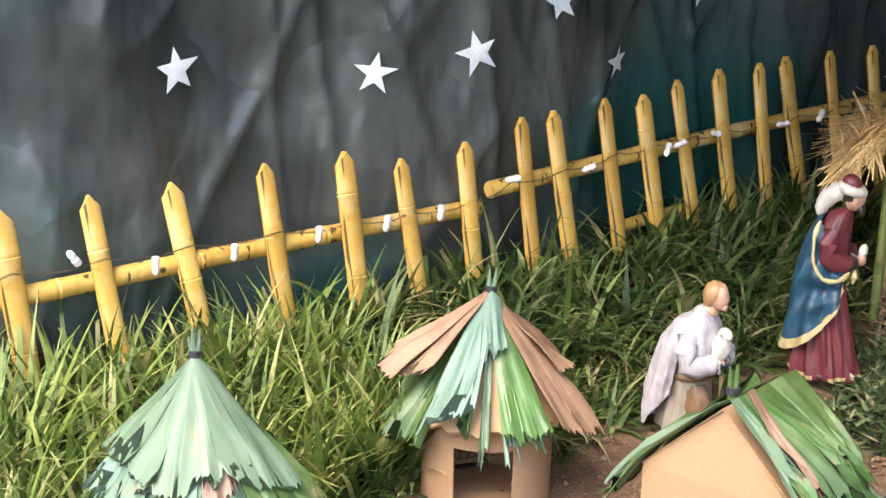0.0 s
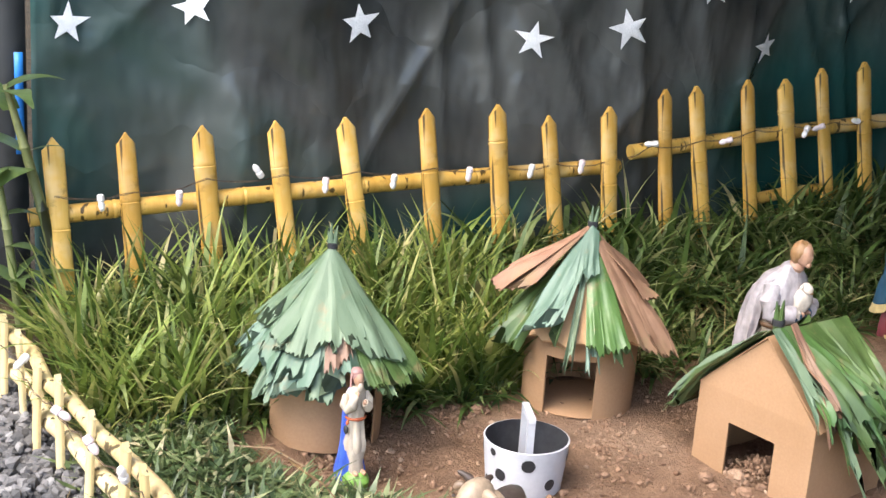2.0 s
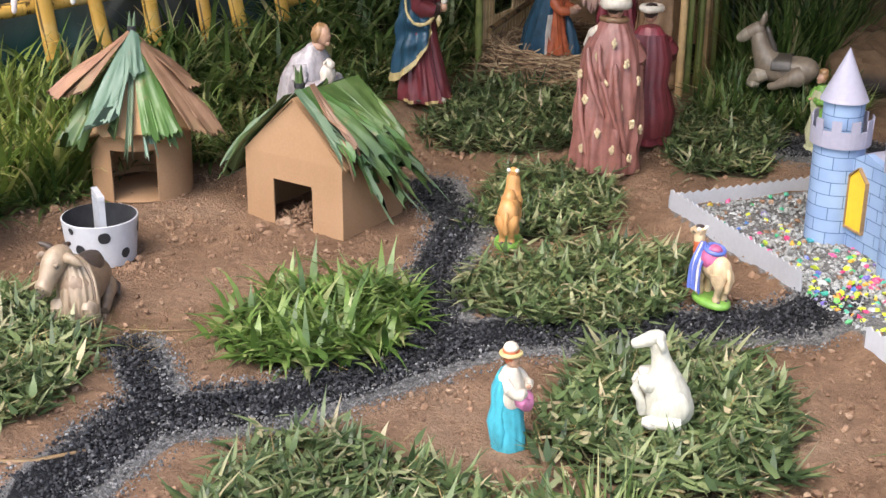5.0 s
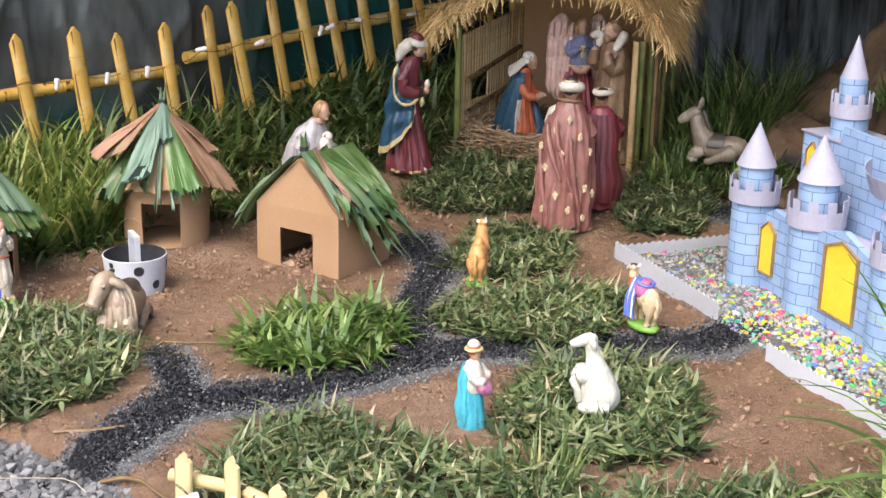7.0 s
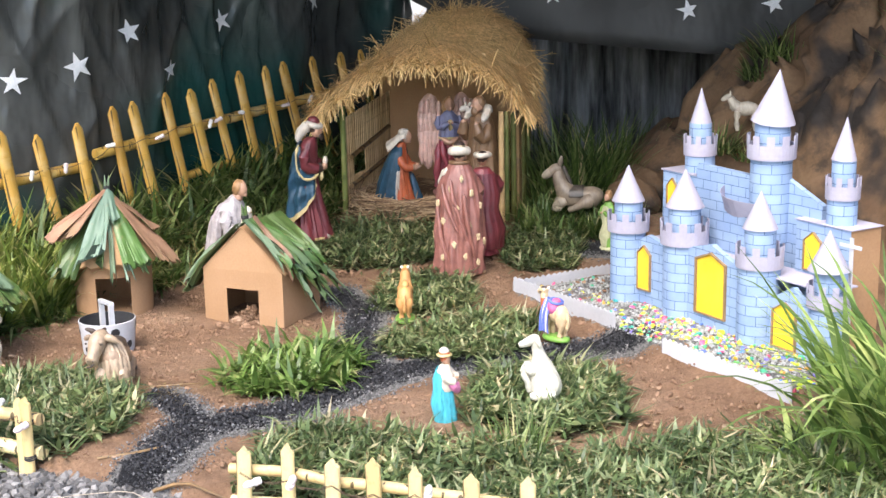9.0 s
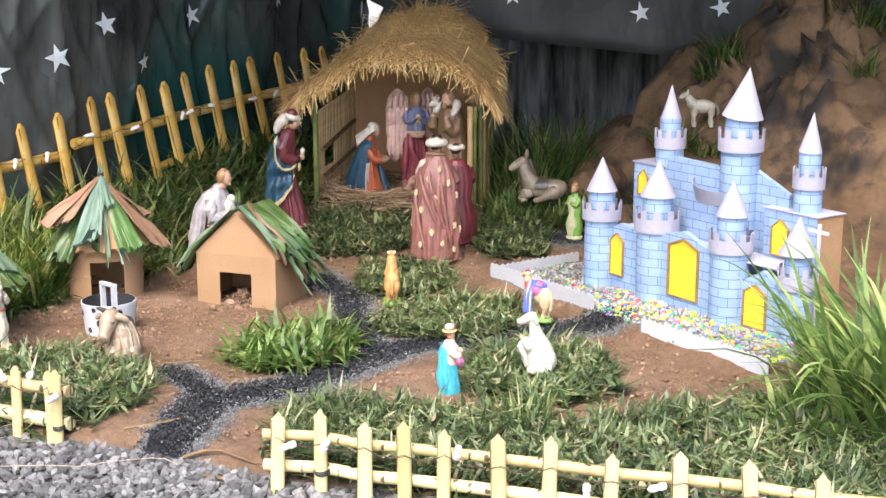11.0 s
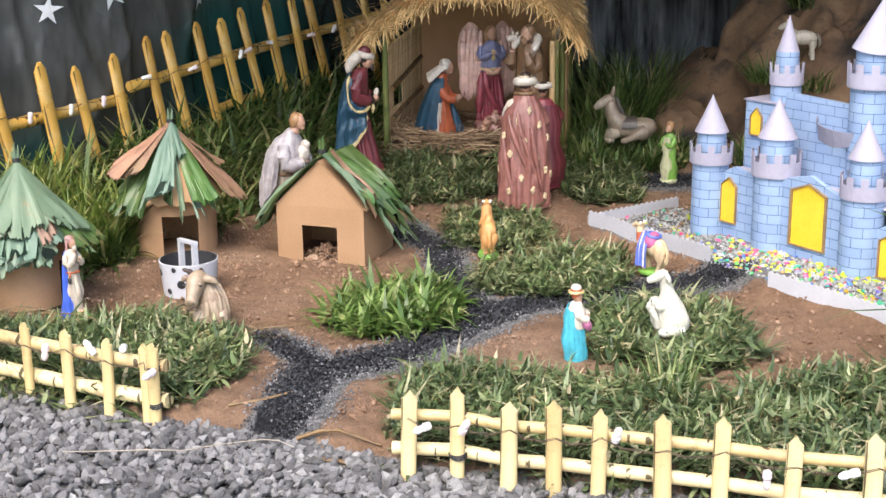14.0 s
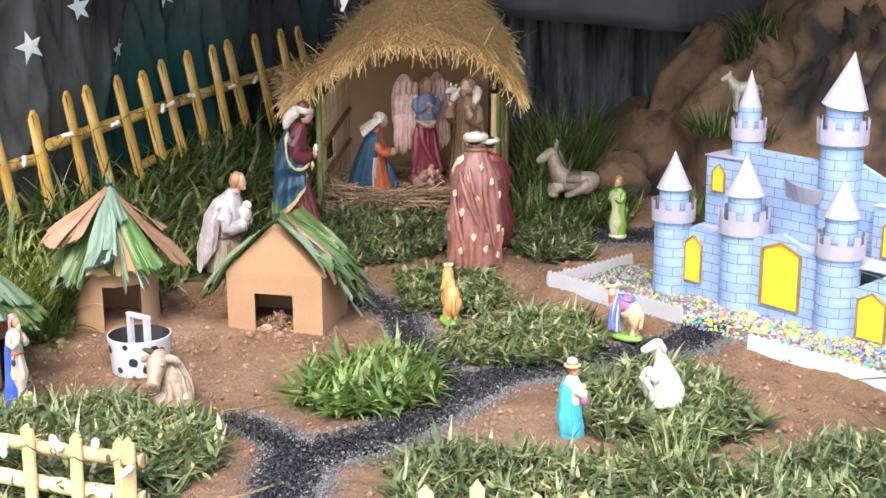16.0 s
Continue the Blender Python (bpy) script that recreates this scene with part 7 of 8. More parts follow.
def kneeling_shepherd():
    bm = bmesh.new()
    # 0 robe, 1 skin, 2 hair, 3 grey, 4 blue, 5 cream, 6 brown
    robe(bm, [(0.0, 0.010, 0, 0.068, 0.055, 1), (0.01, 0.010, 0, 0.070, 0.056, 1), (0.06, 0.012, 0, 0.060, 0.050, 0.9), (0.12, 0.014, 0, 0.052, 0.048, 0.7), (0.18, 0.018, 0, 0.050, 0.054, 0.4), (0.23, 0.026, 0, 0.044, 0.056, 0.3), (0.265, 0.036, 0, 0.030, 0.040, 0.2), (0.285, 0.044, 0, 0.018, 0.02, 0.1)], 44, 9, 0.07, 3)
    hoop(bm, (0.014, 0, 0.128), 0.051, 0.047, 0.007, 6)
    robe(bm, [(0.0, 0.062, -0.012, 0.062, 0.052, 1), (0.012, 0.062, -0.012, 0.064, 0.053, 1), (0.035, 0.058, -0.012, 0.054, 0.046, 0.9), (0.055, 0.048, -0.010, 0.036, 0.034, 0.5)], 34, 8, 0.08, 4)
    robe(bm, [(0.045, 0.052, -0.02, 0.032, 0.028, 0.8), (0.085, 0.05, -0.02, 0.030, 0.028, 0.6), (0.115, 0.042, -0.016, 0.022, 0.024, 0.4)], 26, 6, 0.07, 6)

    def cloak(u, v):
        q = radians(66 + 222 * u)
        z = 0.285 * (1 - v) + (0.002 + 0.09 * max(0.0, u - 0.72) / 0.28) * v
        cx = float(np.interp(z, [0, 0.1, 0.2, 0.285], [-0.026, -0.022, 0.0, 0.044]))
        rx = float(np.interp(z, [0, 0.1, 0.2, 0.25, 0.285], [0.070, 0.067, 0.062, 0.05, 0.014]))
        ry = float(np.interp(z, [0, 0.1, 0.2, 0.25, 0.285], [0.072, 0.072, 0.076, 0.068, 0.018]))
        w = 1 + 0.085 * v * (1 - 2 * abs(math.sin(7 * q + 2.2 * v + 0.8 * math.sin(5 * v))) ** 0.7) + 0.035 * math.sin(23 * u + 9 * v) * (0.4 + v)
        return Vector((cx + rx * w * math.cos(q), ry * w * math.sin(q), z))

    drape(bm, cloak, 60, 24, 0, 0.005)
    robe(bm, [(0.185, 0.03, 0, 0.058, 0.075, 0.8), (0.215, 0.028, 0, 0.056, 0.076, 0.6), (0.25, 0.034, 0, 0.044, 0.062, 0.4), (0.275, 0.04, 0, 0.026, 0.034, 0.2), (0.29, 0.046, 0, 0.016, 0.018, 0.1)], 40, 9, 0.06, 0)
    head(bm, 0.074, 0.313, 0.0275, 1, 2)
    blob(bm, (0.062, 0, 0.316), (0.027, 0.0275, 0.031), 2, (0, 12, 0), lump=0.2)
    tube(bm, [(0.05, 0, 0.27), (0.064, 0, 0.295)], [0.018, 0.015], 10, 1)
    for sgn in (-1, 1):
        arm(bm, [(0.03, sgn * 0.06, 0.235), (0.042, sgn * 0.074, 0.172), (0.092, sgn * 0.034, 0.17)], 0.025, 0)
        arm(bm, [(0.03, sgn * 0.062, 0.165), (0.075, sgn * 0.036, 0.158), (0.098, sgn * 0.014, 0.17)], 0.015, 4, 1)
    blob(bm, (0.088, -0.006, 0.20), (0.026, 0.026, 0.040), 5, (0, 18, 0), lump=0.15)
    blob(bm, (0.104, -0.012, 0.236), (0.018, 0.013, 0.014), 5, (0, 30, 0))
    for sgn in (-1, 1):
        blob(bm, (0.096, -0.012 + sgn * 0.014, 0.242), (0.005, 0.009, 0.004), 5, (sgn * -30, 0, 0), u=8, v=6)
    blob(bm, (0.118, -0.012, 0.228), (0.005, 0.006, 0.004), 6, u=8, v=6)
    tube(bm, [(0.08, -0.03, 0.19), (0.10, -0.026, 0.15)], [0.007, 0.005], 8, 5)
    statue("kneeling_shepherd_figure", bm, [ROBE, SKIN, HAIR, GREY, BLUE, CREAM, BROWN], -0.785, 1.24, -12, "painted kneeling shepherd figure in a pale robe holding a lamb", 0.035, 0.98, slim=0.92, worn=0.7)


def small_shepherd():
    bm = bmesh.new()
    # 0 cream, 1 ultramarine, 2 skin, 3 rose hood, 4 green, 5 dark, 6 red
    blob(bm, (0.014, 0, 0.014), (0.030, 0.025, 0.018), 4, lump=0.15)
    robe(bm, [(0.0, -0.012, 0, 0.021, 0.026, 1), (0.05, -0.011, 0, 0.019, 0.024, 1), (0.10, -0.008, 0, 0.016, 0.021, 0.8), (0.15, -0.006, 0, 0.013, 0.019, 0.4), (0.168, -0.003, 0, 0.010, 0.013, 0.2)], 28, 6, 0.1, 1)
    robe(bm, [(0.064, 0.006, 0, 0.020, 0.019, 1), (0.09, 0.005, 0, 0.019, 0.019, 0.9), (0.122, 0.003, 0, 0.0155, 0.017, 0.6), (0.15, 0.001, 0, 0.017, 0.021, 0.4), (0.174, 0.003, 0, 0.009, 0.011, 0.2)], 28, 7, 0.1, 0)
    robe(bm, [(0.018, 0.016, 0, 0.009, 0.012, 0.3), (0.045, 0.012, 0, 0.011, 0.014, 0.6), (0.075, 0.009, 0, 0.014, 0.016, 0.4)], 20, 2, 0.16, 0, 0.6)
    for s in (-1, 1):
        blob(bm, (0.026, s * 0.008, 0.030), (0.010, 0.005, 0.005), 2, u=10, v=7)
    hoop(bm, (0.003, 0, 0.121), 0.017, 0.0185, 0.0024, 6, n=14)
    tube(bm, [(0.012, -0.020, 0.121), (0.012, -0.023, 0.112)], [0.0015, 0.0015], 5, 6)
    blob(bm, (0.012, -0.024, 0.104), (0.006, 0.004, 0.008), 5, u=8, v=6)
    head(bm, 0.008, 0.187, 0.0118, 2, 3)
    # the hood falls from the brow over the nape
    drape(bm, lambda u, v: Vector((0.002 + 0.013 * math.cos(math.pi * (0.42 + 1.16 * u)) * (1 - 0.15 * v), 0.0135 * math.sin(math.pi * (0.42 + 1.16 * u)) * (0.55 + 0.45 * min(1, 3 * v)), 0.2015 - 0.036 * v)), 18, 7, 3, 0.003)
    blob(bm, (0.002, 0, 0.197), (0.0125, 0.0118, 0.0075), 3, u=12, v=8)
    blob(bm, (0.017, 0, 0.174), (0.005, 0.006, 0.009), 0, u=8, v=6)
    arm(bm, [(0.0, -0.019, 0.160), (0.012, -0.023, 0.138), (0.021, -0.009, 0.165)], 0.0075, 0, 2)
    arm(bm, [(0.0, 0.019, 0.160), (0.014, 0.021, 0.138), (0.023, 0.007, 0.150)], 0.0075, 0, 2)
    statue("shepherd_figure", bm, [paint("shepherd_cream", (0.5, 0.43, 0.34)), ULTRA, SKIN, paint("hood", (0.36, 0.2, 0.18)), PAINT_GREEN, BLACK, ORANGE], -1.222, 0.172, -24, "small glossy shepherd figure in white tunic and blue cloak", None, 1.24, slim=0.86, worn=0.6)


def hat_woman():
    bm = bmesh.new()
    # 0 cyan, 1 cream, 2 skin, 3 yellow, 4 magenta, 5 orange
    robe(bm, [(0.0, 0, 0, 0.031, 0.031, 0.5), (0.006, 0, 0, 0.034, 0.034, 1), (0.05, -0.002, 0, 0.031, 0.032, 1), (0.10, -0.004, 0, 0.028, 0.031, 0.7), (0.13, -0.004, 0, 0.022, 0.027, 0.4)], 30, 5, 0.06, 0, 0.4)
    robe(bm, [(0.085, 0.002, 0, 0.029, 0.029, 0.6), (0.12, 0.0, 0, 0.027, 0.031, 0.5), (0.142, 0.0, 0, 0.019, 0.023, 0.3), (0.152, 0.002, 0, 0.011, 0.012, 0.1)], 26, 6, 0.06, 1)
    robe(bm, [(0.03, 0, 0, 0.036, 0.036, 0.8), (0.09, -0.002, 0, 0.0325, 0.0345, 0.8), (0.138, -0.004, 0, 0.022, 0.027, 0.3)], 24, 5, 0.05, 0, 0.2, radians(95), radians(170), 0.02)
    tube(bm, [(0.02, -0.026, 0.115), (0.034, -0.012, 0.09), (0.034, 0.010, 0.085), (0.02, 0.026, 0.1)], [0.008, 0.010, 0.010, 0.008], 8, 4)
    arm(bm, [(0.0, -0.026, 0.136), (0.02, -0.034, 0.115), (0.034, -0.01, 0.112)], 0.008, 1, 2)
    arm(bm, [(0.0, 0.026, 0.136), (0.02, 0.034, 0.115), (0.034, 0.008, 0.116)], 0.008, 1, 2)
    head(bm, 0.004, 0.166, 0.0145, 2, 5)
    tube(bm, [(0, 0, 0.172), (0, 0, 0.175), (0, 0, 0.179)], [0.017, 0.0225, 0.020], 18, 3)
    tube(bm, [(0, 0, 0.178), (0, 0, 0.183)], [0.0155, 0.0155], 16, 5)
    tube(bm, [(0, 0, 0.182), (0, 0, 0.19), (0, 0, 0.194)], [0.0145, 0.0135, 0.008], 16, 1)
    statue("woman_figure", bm, [CYAN, CREAM, SKIN, GOLD, MAGENTA, ORANGE], 0.16, -0.215, -5, "small glossy woman figure in turquoise wrap and yellow-brimmed hat", None, 1.02, slim=0.88)


def sheep():
    bm = bmesh.new()
    robe(bm, [(0.0, -0.010, 0, 0.032, 0.028, 0), (0.010, -0.012, 0, 0.041, 0.035, 0), (0.03, -0.012, 0, 0.044, 0.038, 0), (0.055, -0.008, 0, 0.040, 0.036, 0), (0.08, -0.003, 0, 0.033, 0.031, 0), (0.10, 0.0, 0, 0.023, 0.023, 0), (0.12, 0.006, 0, 0.0165, 0.017, 0), (0.14, 0.011, 0, 0.0145, 0.0145, 0), (0.155, 0.014, 0, 0.0125, 0.013, 0), (0.163, 0.012, 0, 0.007, 0.007, 0)], 28, 5, 0.02)
    tube(bm, [(0.004, 0, 0.155), (0.018, 0, 0.154), (0.034, 0, 0.148), (0.046, 0, 0.143), (0.054, 0, 0.140), (0.057, 0, 0.139)], [0.010, 0.0145, 0.0122, 0.0095, 0.008, 0.004], 14)
    for s in (-1, 1):
        tube(bm, [(0.014, s * 0.011, 0.159), (0.006, s * 0.017, 0.150), (0.003, s * 0.018, 0.136)], [0.004, 0.0065, 0.002], 8)
        tube(bm, [(0.016, s * 0.016, 0.072), (0.040, s * 0.018, 0.080), (0.046, s * 0.018, 0.066), (0.036, s * 0.018, 0.045), (0.030, s * 0.017, 0.018)], [0.014, 0.010, 0.009, 0.008, 0.0075], 10)
        blob(bm, (-0.016, s * 0.024, 0.036), (0.034, 0.017, 0.034), 0, (0, 20, 0), 18, 12)
        tube(bm, [(-0.034, s * 0.032, 0.013), (0.0, s * 0.036, 0.011), (0.030, s * 0.032, 0.010)], [0.013, 0.011, 0.008], 10)
    statue("sheep_figure", bm, [paint("chalk", (0.56, 0.54, 0.46), 0.4, 0.05)], 0.402, -0.105, 186, "cream-white plaster lamb lying with its head raised", 0.035, 1.0, "animal figurine", worn=0.3)


def camel(name, x, y, rz, z, blanket, label, tall=1.0):
    """A small moulded camel on a green base; blanket: laden, with a striped blue cloth down its flank."""
    bm = bmesh.new()
    # 0 coat, 1 green, 2 blue, 3 magenta, 4 ivory, 5 orange, 6 dark
    rings(bm, [[Vector((-0.006 + a * math.cos(t), b * math.sin(t), h)) for t in (2 * math.pi * k / 24 for k in range(24))] for a, b, h in ((0.052, 0.031, 0.0), (0.054, 0.033, 0.008), (0.048, 0.029, 0.014), (0.03, 0.018, 0.016))], 1)
    blob(bm, (-0.006, 0, 0.088), (0.046, 0.024, 0.031), 0, (0, -6, 0), 22, 14)
    blob(bm, (-0.031, 0, 0.084), (0.024, 0.0235, 0.034), 0, (0, 8, 0), 18, 12)
    blob(bm, (-0.004, 0, 0.112), (0.022, 0.015, 0.022), 0, (0, 0, 0), 16, 10)
    for s in (-1, 1):
        tube(bm, [(-0.034, s * 0.0115, 0.080), (-0.041, s * 0.0105, 0.046), (-0.034, s * 0.010, 0.026), (-0.034, s * 0.010, 0.012)], [0.0165, 0.0095, 0.007, 0.0085], 10, 0)
        tube(bm, [(0.024, s * 0.011, 0.080), (0.024, s * 0.011, 0.042), (0.022, s * 0.011, 0.012)], [0.014, 0.0075, 0.008], 10, 0)
        blob(bm, (-0.042, s * 0.010, 0.014), (0.006, 0.005, 0.004), 6, u=8, v=6)
    up, thick = (0.0, 0.0) if blanket else (0.006, 0.0045)
    tube(bm, [(0.026, 0, 0.088), (0.043, 0, 0.104), (0.049, 0, 0.128 + up * 0.6), (0.049, 0, 0.147 + up)], [0.021 + thick, 0.0165 + thick, 0.0125 + thick, 0.010 + thick * 0.5], 12, lambda i, k: 5 if blanket and i == 1 else 0)
    tube(bm, [(0.038, 0, 0.149 + up), (0.052, 0, 0.152 + up), (0.068, 0, 0.146 + up), (0.076, 0, 0.142 + up)], [0.0085, 0.0115, 0.009, 0.005], 12, 0)
    for s in (-1, 1):
        tube(bm, [(0.042, s * 0.008, 0.156 + up), (0.038, s * 0.013, 0.164 + up)], [0.004, 0.0015], 7, 4)
    tube(bm, [(-0.054, 0, 0.095), (-0.060, 0, 0.07), (-0.054, 0, 0.04)], [0.004, 0.0035, 0.005], 7, 0)
    if blanket:
        blob(bm, (-0.002, 0, 0.104), (0.028, 0.0285, 0.030), 3, (0, 0, 0), 18, 12, 0.06)
        blob(bm, (-0.006, 0, 0.126), (0.017, 0.015, 0.011), 3, u=12, v=8)
        hoop(bm, (-0.006, 0, 0.126), 0.021, 0.020, 0.0048, 2, -0.2)

        def flank(u, v):
            ripple = 0.0035 * math.sin(6 * math.pi * u + 2 * v)
            return Vector((0.010 + (0.034 + 0.010 * v) * (u - 0.35), 0.010 + 0.022 * math.sin(min(1.0, 1.7 * v) * math.pi / 2) + ripple, 0.134 - 0.108 * v + 0.004 * math.sin(3 * u)))

        drape(bm, flank, 24, 14, lambda i, k: 4 if k % 50 in (6, 7, 16, 17) else 2, 0.004)
        hoop(bm, (0.056, 0, 0.149), 0.006, 0.0125, 0.0016, 6, 0.0, 14)
        tube(bm, [(0.05, 0, 0.164), (0.05, 0, 0.160)], [0.007, 0.010], 10, 6)
    statue(name, bm, [TAN if not blanket else paint("fawn", (0.58, 0.43, 0.26)), PAINT_GREEN, paint("mauve_blue", (0.11, 0.16, 0.5)), paint("dusty_pink", (0.46, 0.11, 0.24)), IVORY, ORANGE, paint("camel_dark", (0.07, 0.05, 0.05))], x, y, rz, label, z, tall, "animal figurine", worn=0.4)


def cow():
    bm = bmesh.new()
    # 0 brown, 1 dark, 2 horn, 3 pale
    tube(bm, [(-0.185, 0, 0.045), (-0.17, 0, 0.056), (-0.13, 0, 0.066), (-0.07, 0, 0.072), (-0.02, 0, 0.076), (0.012, 0, 0.072), (0.03, 0, 0.06)], [0.016, 0.036, 0.05, 0.055, 0.058, 0.054, 0.028], 22, lambda i, k: 1 if i in (1, 2, 3) and 4 <= k % 22 <= 9 else 0)
    blob(bm, (-0.085, 0, 0.104), (0.080, 0.042, 0.036), 1, (0, 2, 0), 22, 12, 0.06)
    robe(bm, [(0.0, 0.012, 0.004, 0.036, 0.050, 0.8), (0.03, 0.016, 0.004, 0.044, 0.056, 1), (0.075, 0.010, 0.004, 0.044, 0.056, 1), (0.11, -0.002, 0, 0.040, 0.048, 1), (0.138, -0.012, -0.008, 0.030, 0.036, 0.8), (0.158, -0.018, -0.016, 0.016, 0.022, 0.3)], 56, 17, 0.055, 3)
    # pleats of hide swing from the nape down over the shoulder
    for k in range(11):
        q = k / 10
        tube(bm, [(-0.014 - 0.012 * q, -0.024 + 0.034 * q, 0.160 - 0.01 * q), (0.022 - 0.022 * q, -0.010 + 0.058 * q, 0.122 - 0.012 * q), (0.050 - 0.032 * q, -0.004 + 0.064 * q, 0.080), (0.054 - 0.032 * q, 0.0 + 0.060 * q, 0.036)], [0.003, 0.0042, 0.004, 0.0015], 7, 3 if k % 3 else 0)
    bm.verts.ensure_lookup_table()
    body = len(bm.verts)
    # the head hangs down and turns to its right: poll, broad brow, narrow face, square muzzle
    tube(bm, [(-0.016, -0.024, 0.148), (-0.004, -0.040, 0.158), (0.012, -0.054, 0.152), (0.024, -0.064, 0.138), (0.036, -0.072, 0.122), (0.047, -0.080, 0.109), (0.056, -0.087, 0.099), (0.060, -0.090, 0.095)], [0.026, 0.031, 0.033, 0.030, 0.025, 0.0225, 0.0235, 0.014], 16, 3)
    tube(bm, [(0.079, -0.080, 0.098), (0.074, -0.094, 0.088), (0.062, -0.106, 0.085)], [0.0015, 0.0022, 0.0015], 6, 1)
    for d in (-1, 1):
        blob(bm, (0.072 + d * 0.006, -0.092 + d * 0.008, 0.106), (0.0028, 0.0028, 0.0024), 1, u=8, v=6)
    blob(bm, (0.048, -0.047, 0.152), (0.0055, 0.0055, 0.0045), 1, u=8, v=6)
    blob(bm, (0.044, -0.048, 0.157), (0.009, 0.009, 0.005), 3, u=10, v=7)
    blob(bm, (0.016, -0.097, 0.152), (0.0045, 0.0045, 0.004), 1, u=8, v=6)
    tube(bm, [(0.014, -0.030, 0.164), (0.034, -0.008, 0.164), (0.044, 0.016, 0.150)], [0.007, 0.0125, 0.003], 10, 3)
    tube(bm, [(-0.004, -0.072, 0.166), (-0.006, -0.088, 0.166), (-0.006, -0.100, 0.160)], [0.006, 0.010, 0.003], 10, 0)
    tube(bm, [(-0.004, -0.056, 0.178), (-0.010, -0.078, 0.190), (-0.010, -0.094, 0.196)], [0.008, 0.0065, 0.002], 8, 2)
    tube(bm, [(-0.010, -0.030, 0.178), (-0.030, -0.020, 0.182), (-0.046, -0.016, 0.174)], [0.007, 0.0055, 0.002], 8, 2)
    bm.verts.ensure_lookup_table()
    bmesh.ops.rotate(bm, verts=bm.verts[body:], cent=(-0.01, -0.035, 0), matrix=Matrix.Rotation(radians(16), 3, "Z"))
    for s in (-1, 1):
        tube(bm, [(0.010, s * 0.034, 0.050), (0.050, s * 0.040, 0.036), (0.062, s * 0.038, 0.018), (0.036, s * 0.036, 0.010)], [0.024, 0.019, 0.017, 0.010], 12, 3)
        tube(bm, [(-0.14, s * 0.03, 0.045), (-0.10, s * 0.046, 0.034), (-0.07, s * 0.052, 0.018), (-0.045, s * 0.054, 0.010)], [0.028, 0.02, 0.014, 0.010], 10, 0)
    tube(bm, [(-0.175, 0, 0.07), (-0.19, 0.03, 0.04), (-0.15, 0.06, 0.012)], [0.008, 0.006, 0.005], 8, 1)
    statue("cow_figure", bm, [paint("cow_brown", (0.24, 0.165, 0.11)), paint("cow_dark", (0.07, 0.052, 0.044)), paint("cow_horn", (0.06, 0.04, 0.03)), paint("cow_pale", (0.32, 0.24, 0.165))], -0.806, 0.034, -79, "painted brown cow figure lying beside the well", None, 0.87, "animal figurine", 0.88, worn=0.5)


def donkey():
    bm = bmesh.new()
    # 0 ash, 1 umber, 2 pale
    tube(bm, [(-0.15, 0, 0.04), (-0.135, 0, 0.052), (-0.09, 0, 0.056), (-0.04, 0, 0.056), (0.0, 0, 0.056), (0.02, 0, 0.045)], [0.018, 0.042, 0.047, 0.043, 0.042, 0.02], 20, 0)
    tube(bm, [(-0.015, 0, 0.06), (0.018, 0, 0.10), (0.034, 0, 0.145), (0.040, 0, 0.178)], [0.044, 0.036, 0.028, 0.020], 16, 0)
    tube(bm, [(0.022, 0, 0.186), (0.040, 0, 0.182), (0.070, 0, 0.166), (0.096, 0, 0.148), (0.106, 0, 0.142)], [0.014, 0.024, 0.021, 0.016, 0.009], 14, lambda i, k: 2 if i >= 2 else 0)
    for s in (-1, 1):
        tube(bm, [(0.030, s * 0.012, 0.196), (0.026, s * 0.018, 0.218), (0.024, s * 0.020, 0.236)], [0.007, 0.009, 0.002], 9, 0)
        tube(bm, [(0.0, s * 0.03, 0.045), (0.050, s * 0.034, 0.026), (0.058, s * 0.034, 0.014), (0.02, s * 0.034, 0.008)], [0.02, 0.013, 0.011, 0.009], 10, 2)
        tube(bm, [(-0.11, s * 0.035, 0.05), (-0.07, s * 0.052, 0.034), (-0.035, s * 0.05, 0.014), (-0.01, s * 0.048, 0.008)], [0.032, 0.021, 0.013, 0.009], 10, 0)
    drape(bm, lambda u, v: Vector((-0.075 + 0.062 * v, -0.05 * math.cos(math.pi * u), 0.062 + 0.046 * math.sin(math.pi * u) ** 0.8)), 18, 8, 1, 0.003)
    tube(bm, [(0.014, 0, 0.192), (0.002, 0, 0.155), (-0.022, 0, 0.105)], [0.006, 0.008, 0.005], 8, 1)
    statue("donkey_figure", bm, [paint("ash", (0.23, 0.18, 0.13)), paint("umber", (0.075, 0.062, 0.05)), paint("oat", (0.31, 0.26, 0.195))], 0.44, 1.80, 176, "painted grey-beige donkey figure lying in the grass", 0.15, 0.9, "animal figurine", worn=0.6)


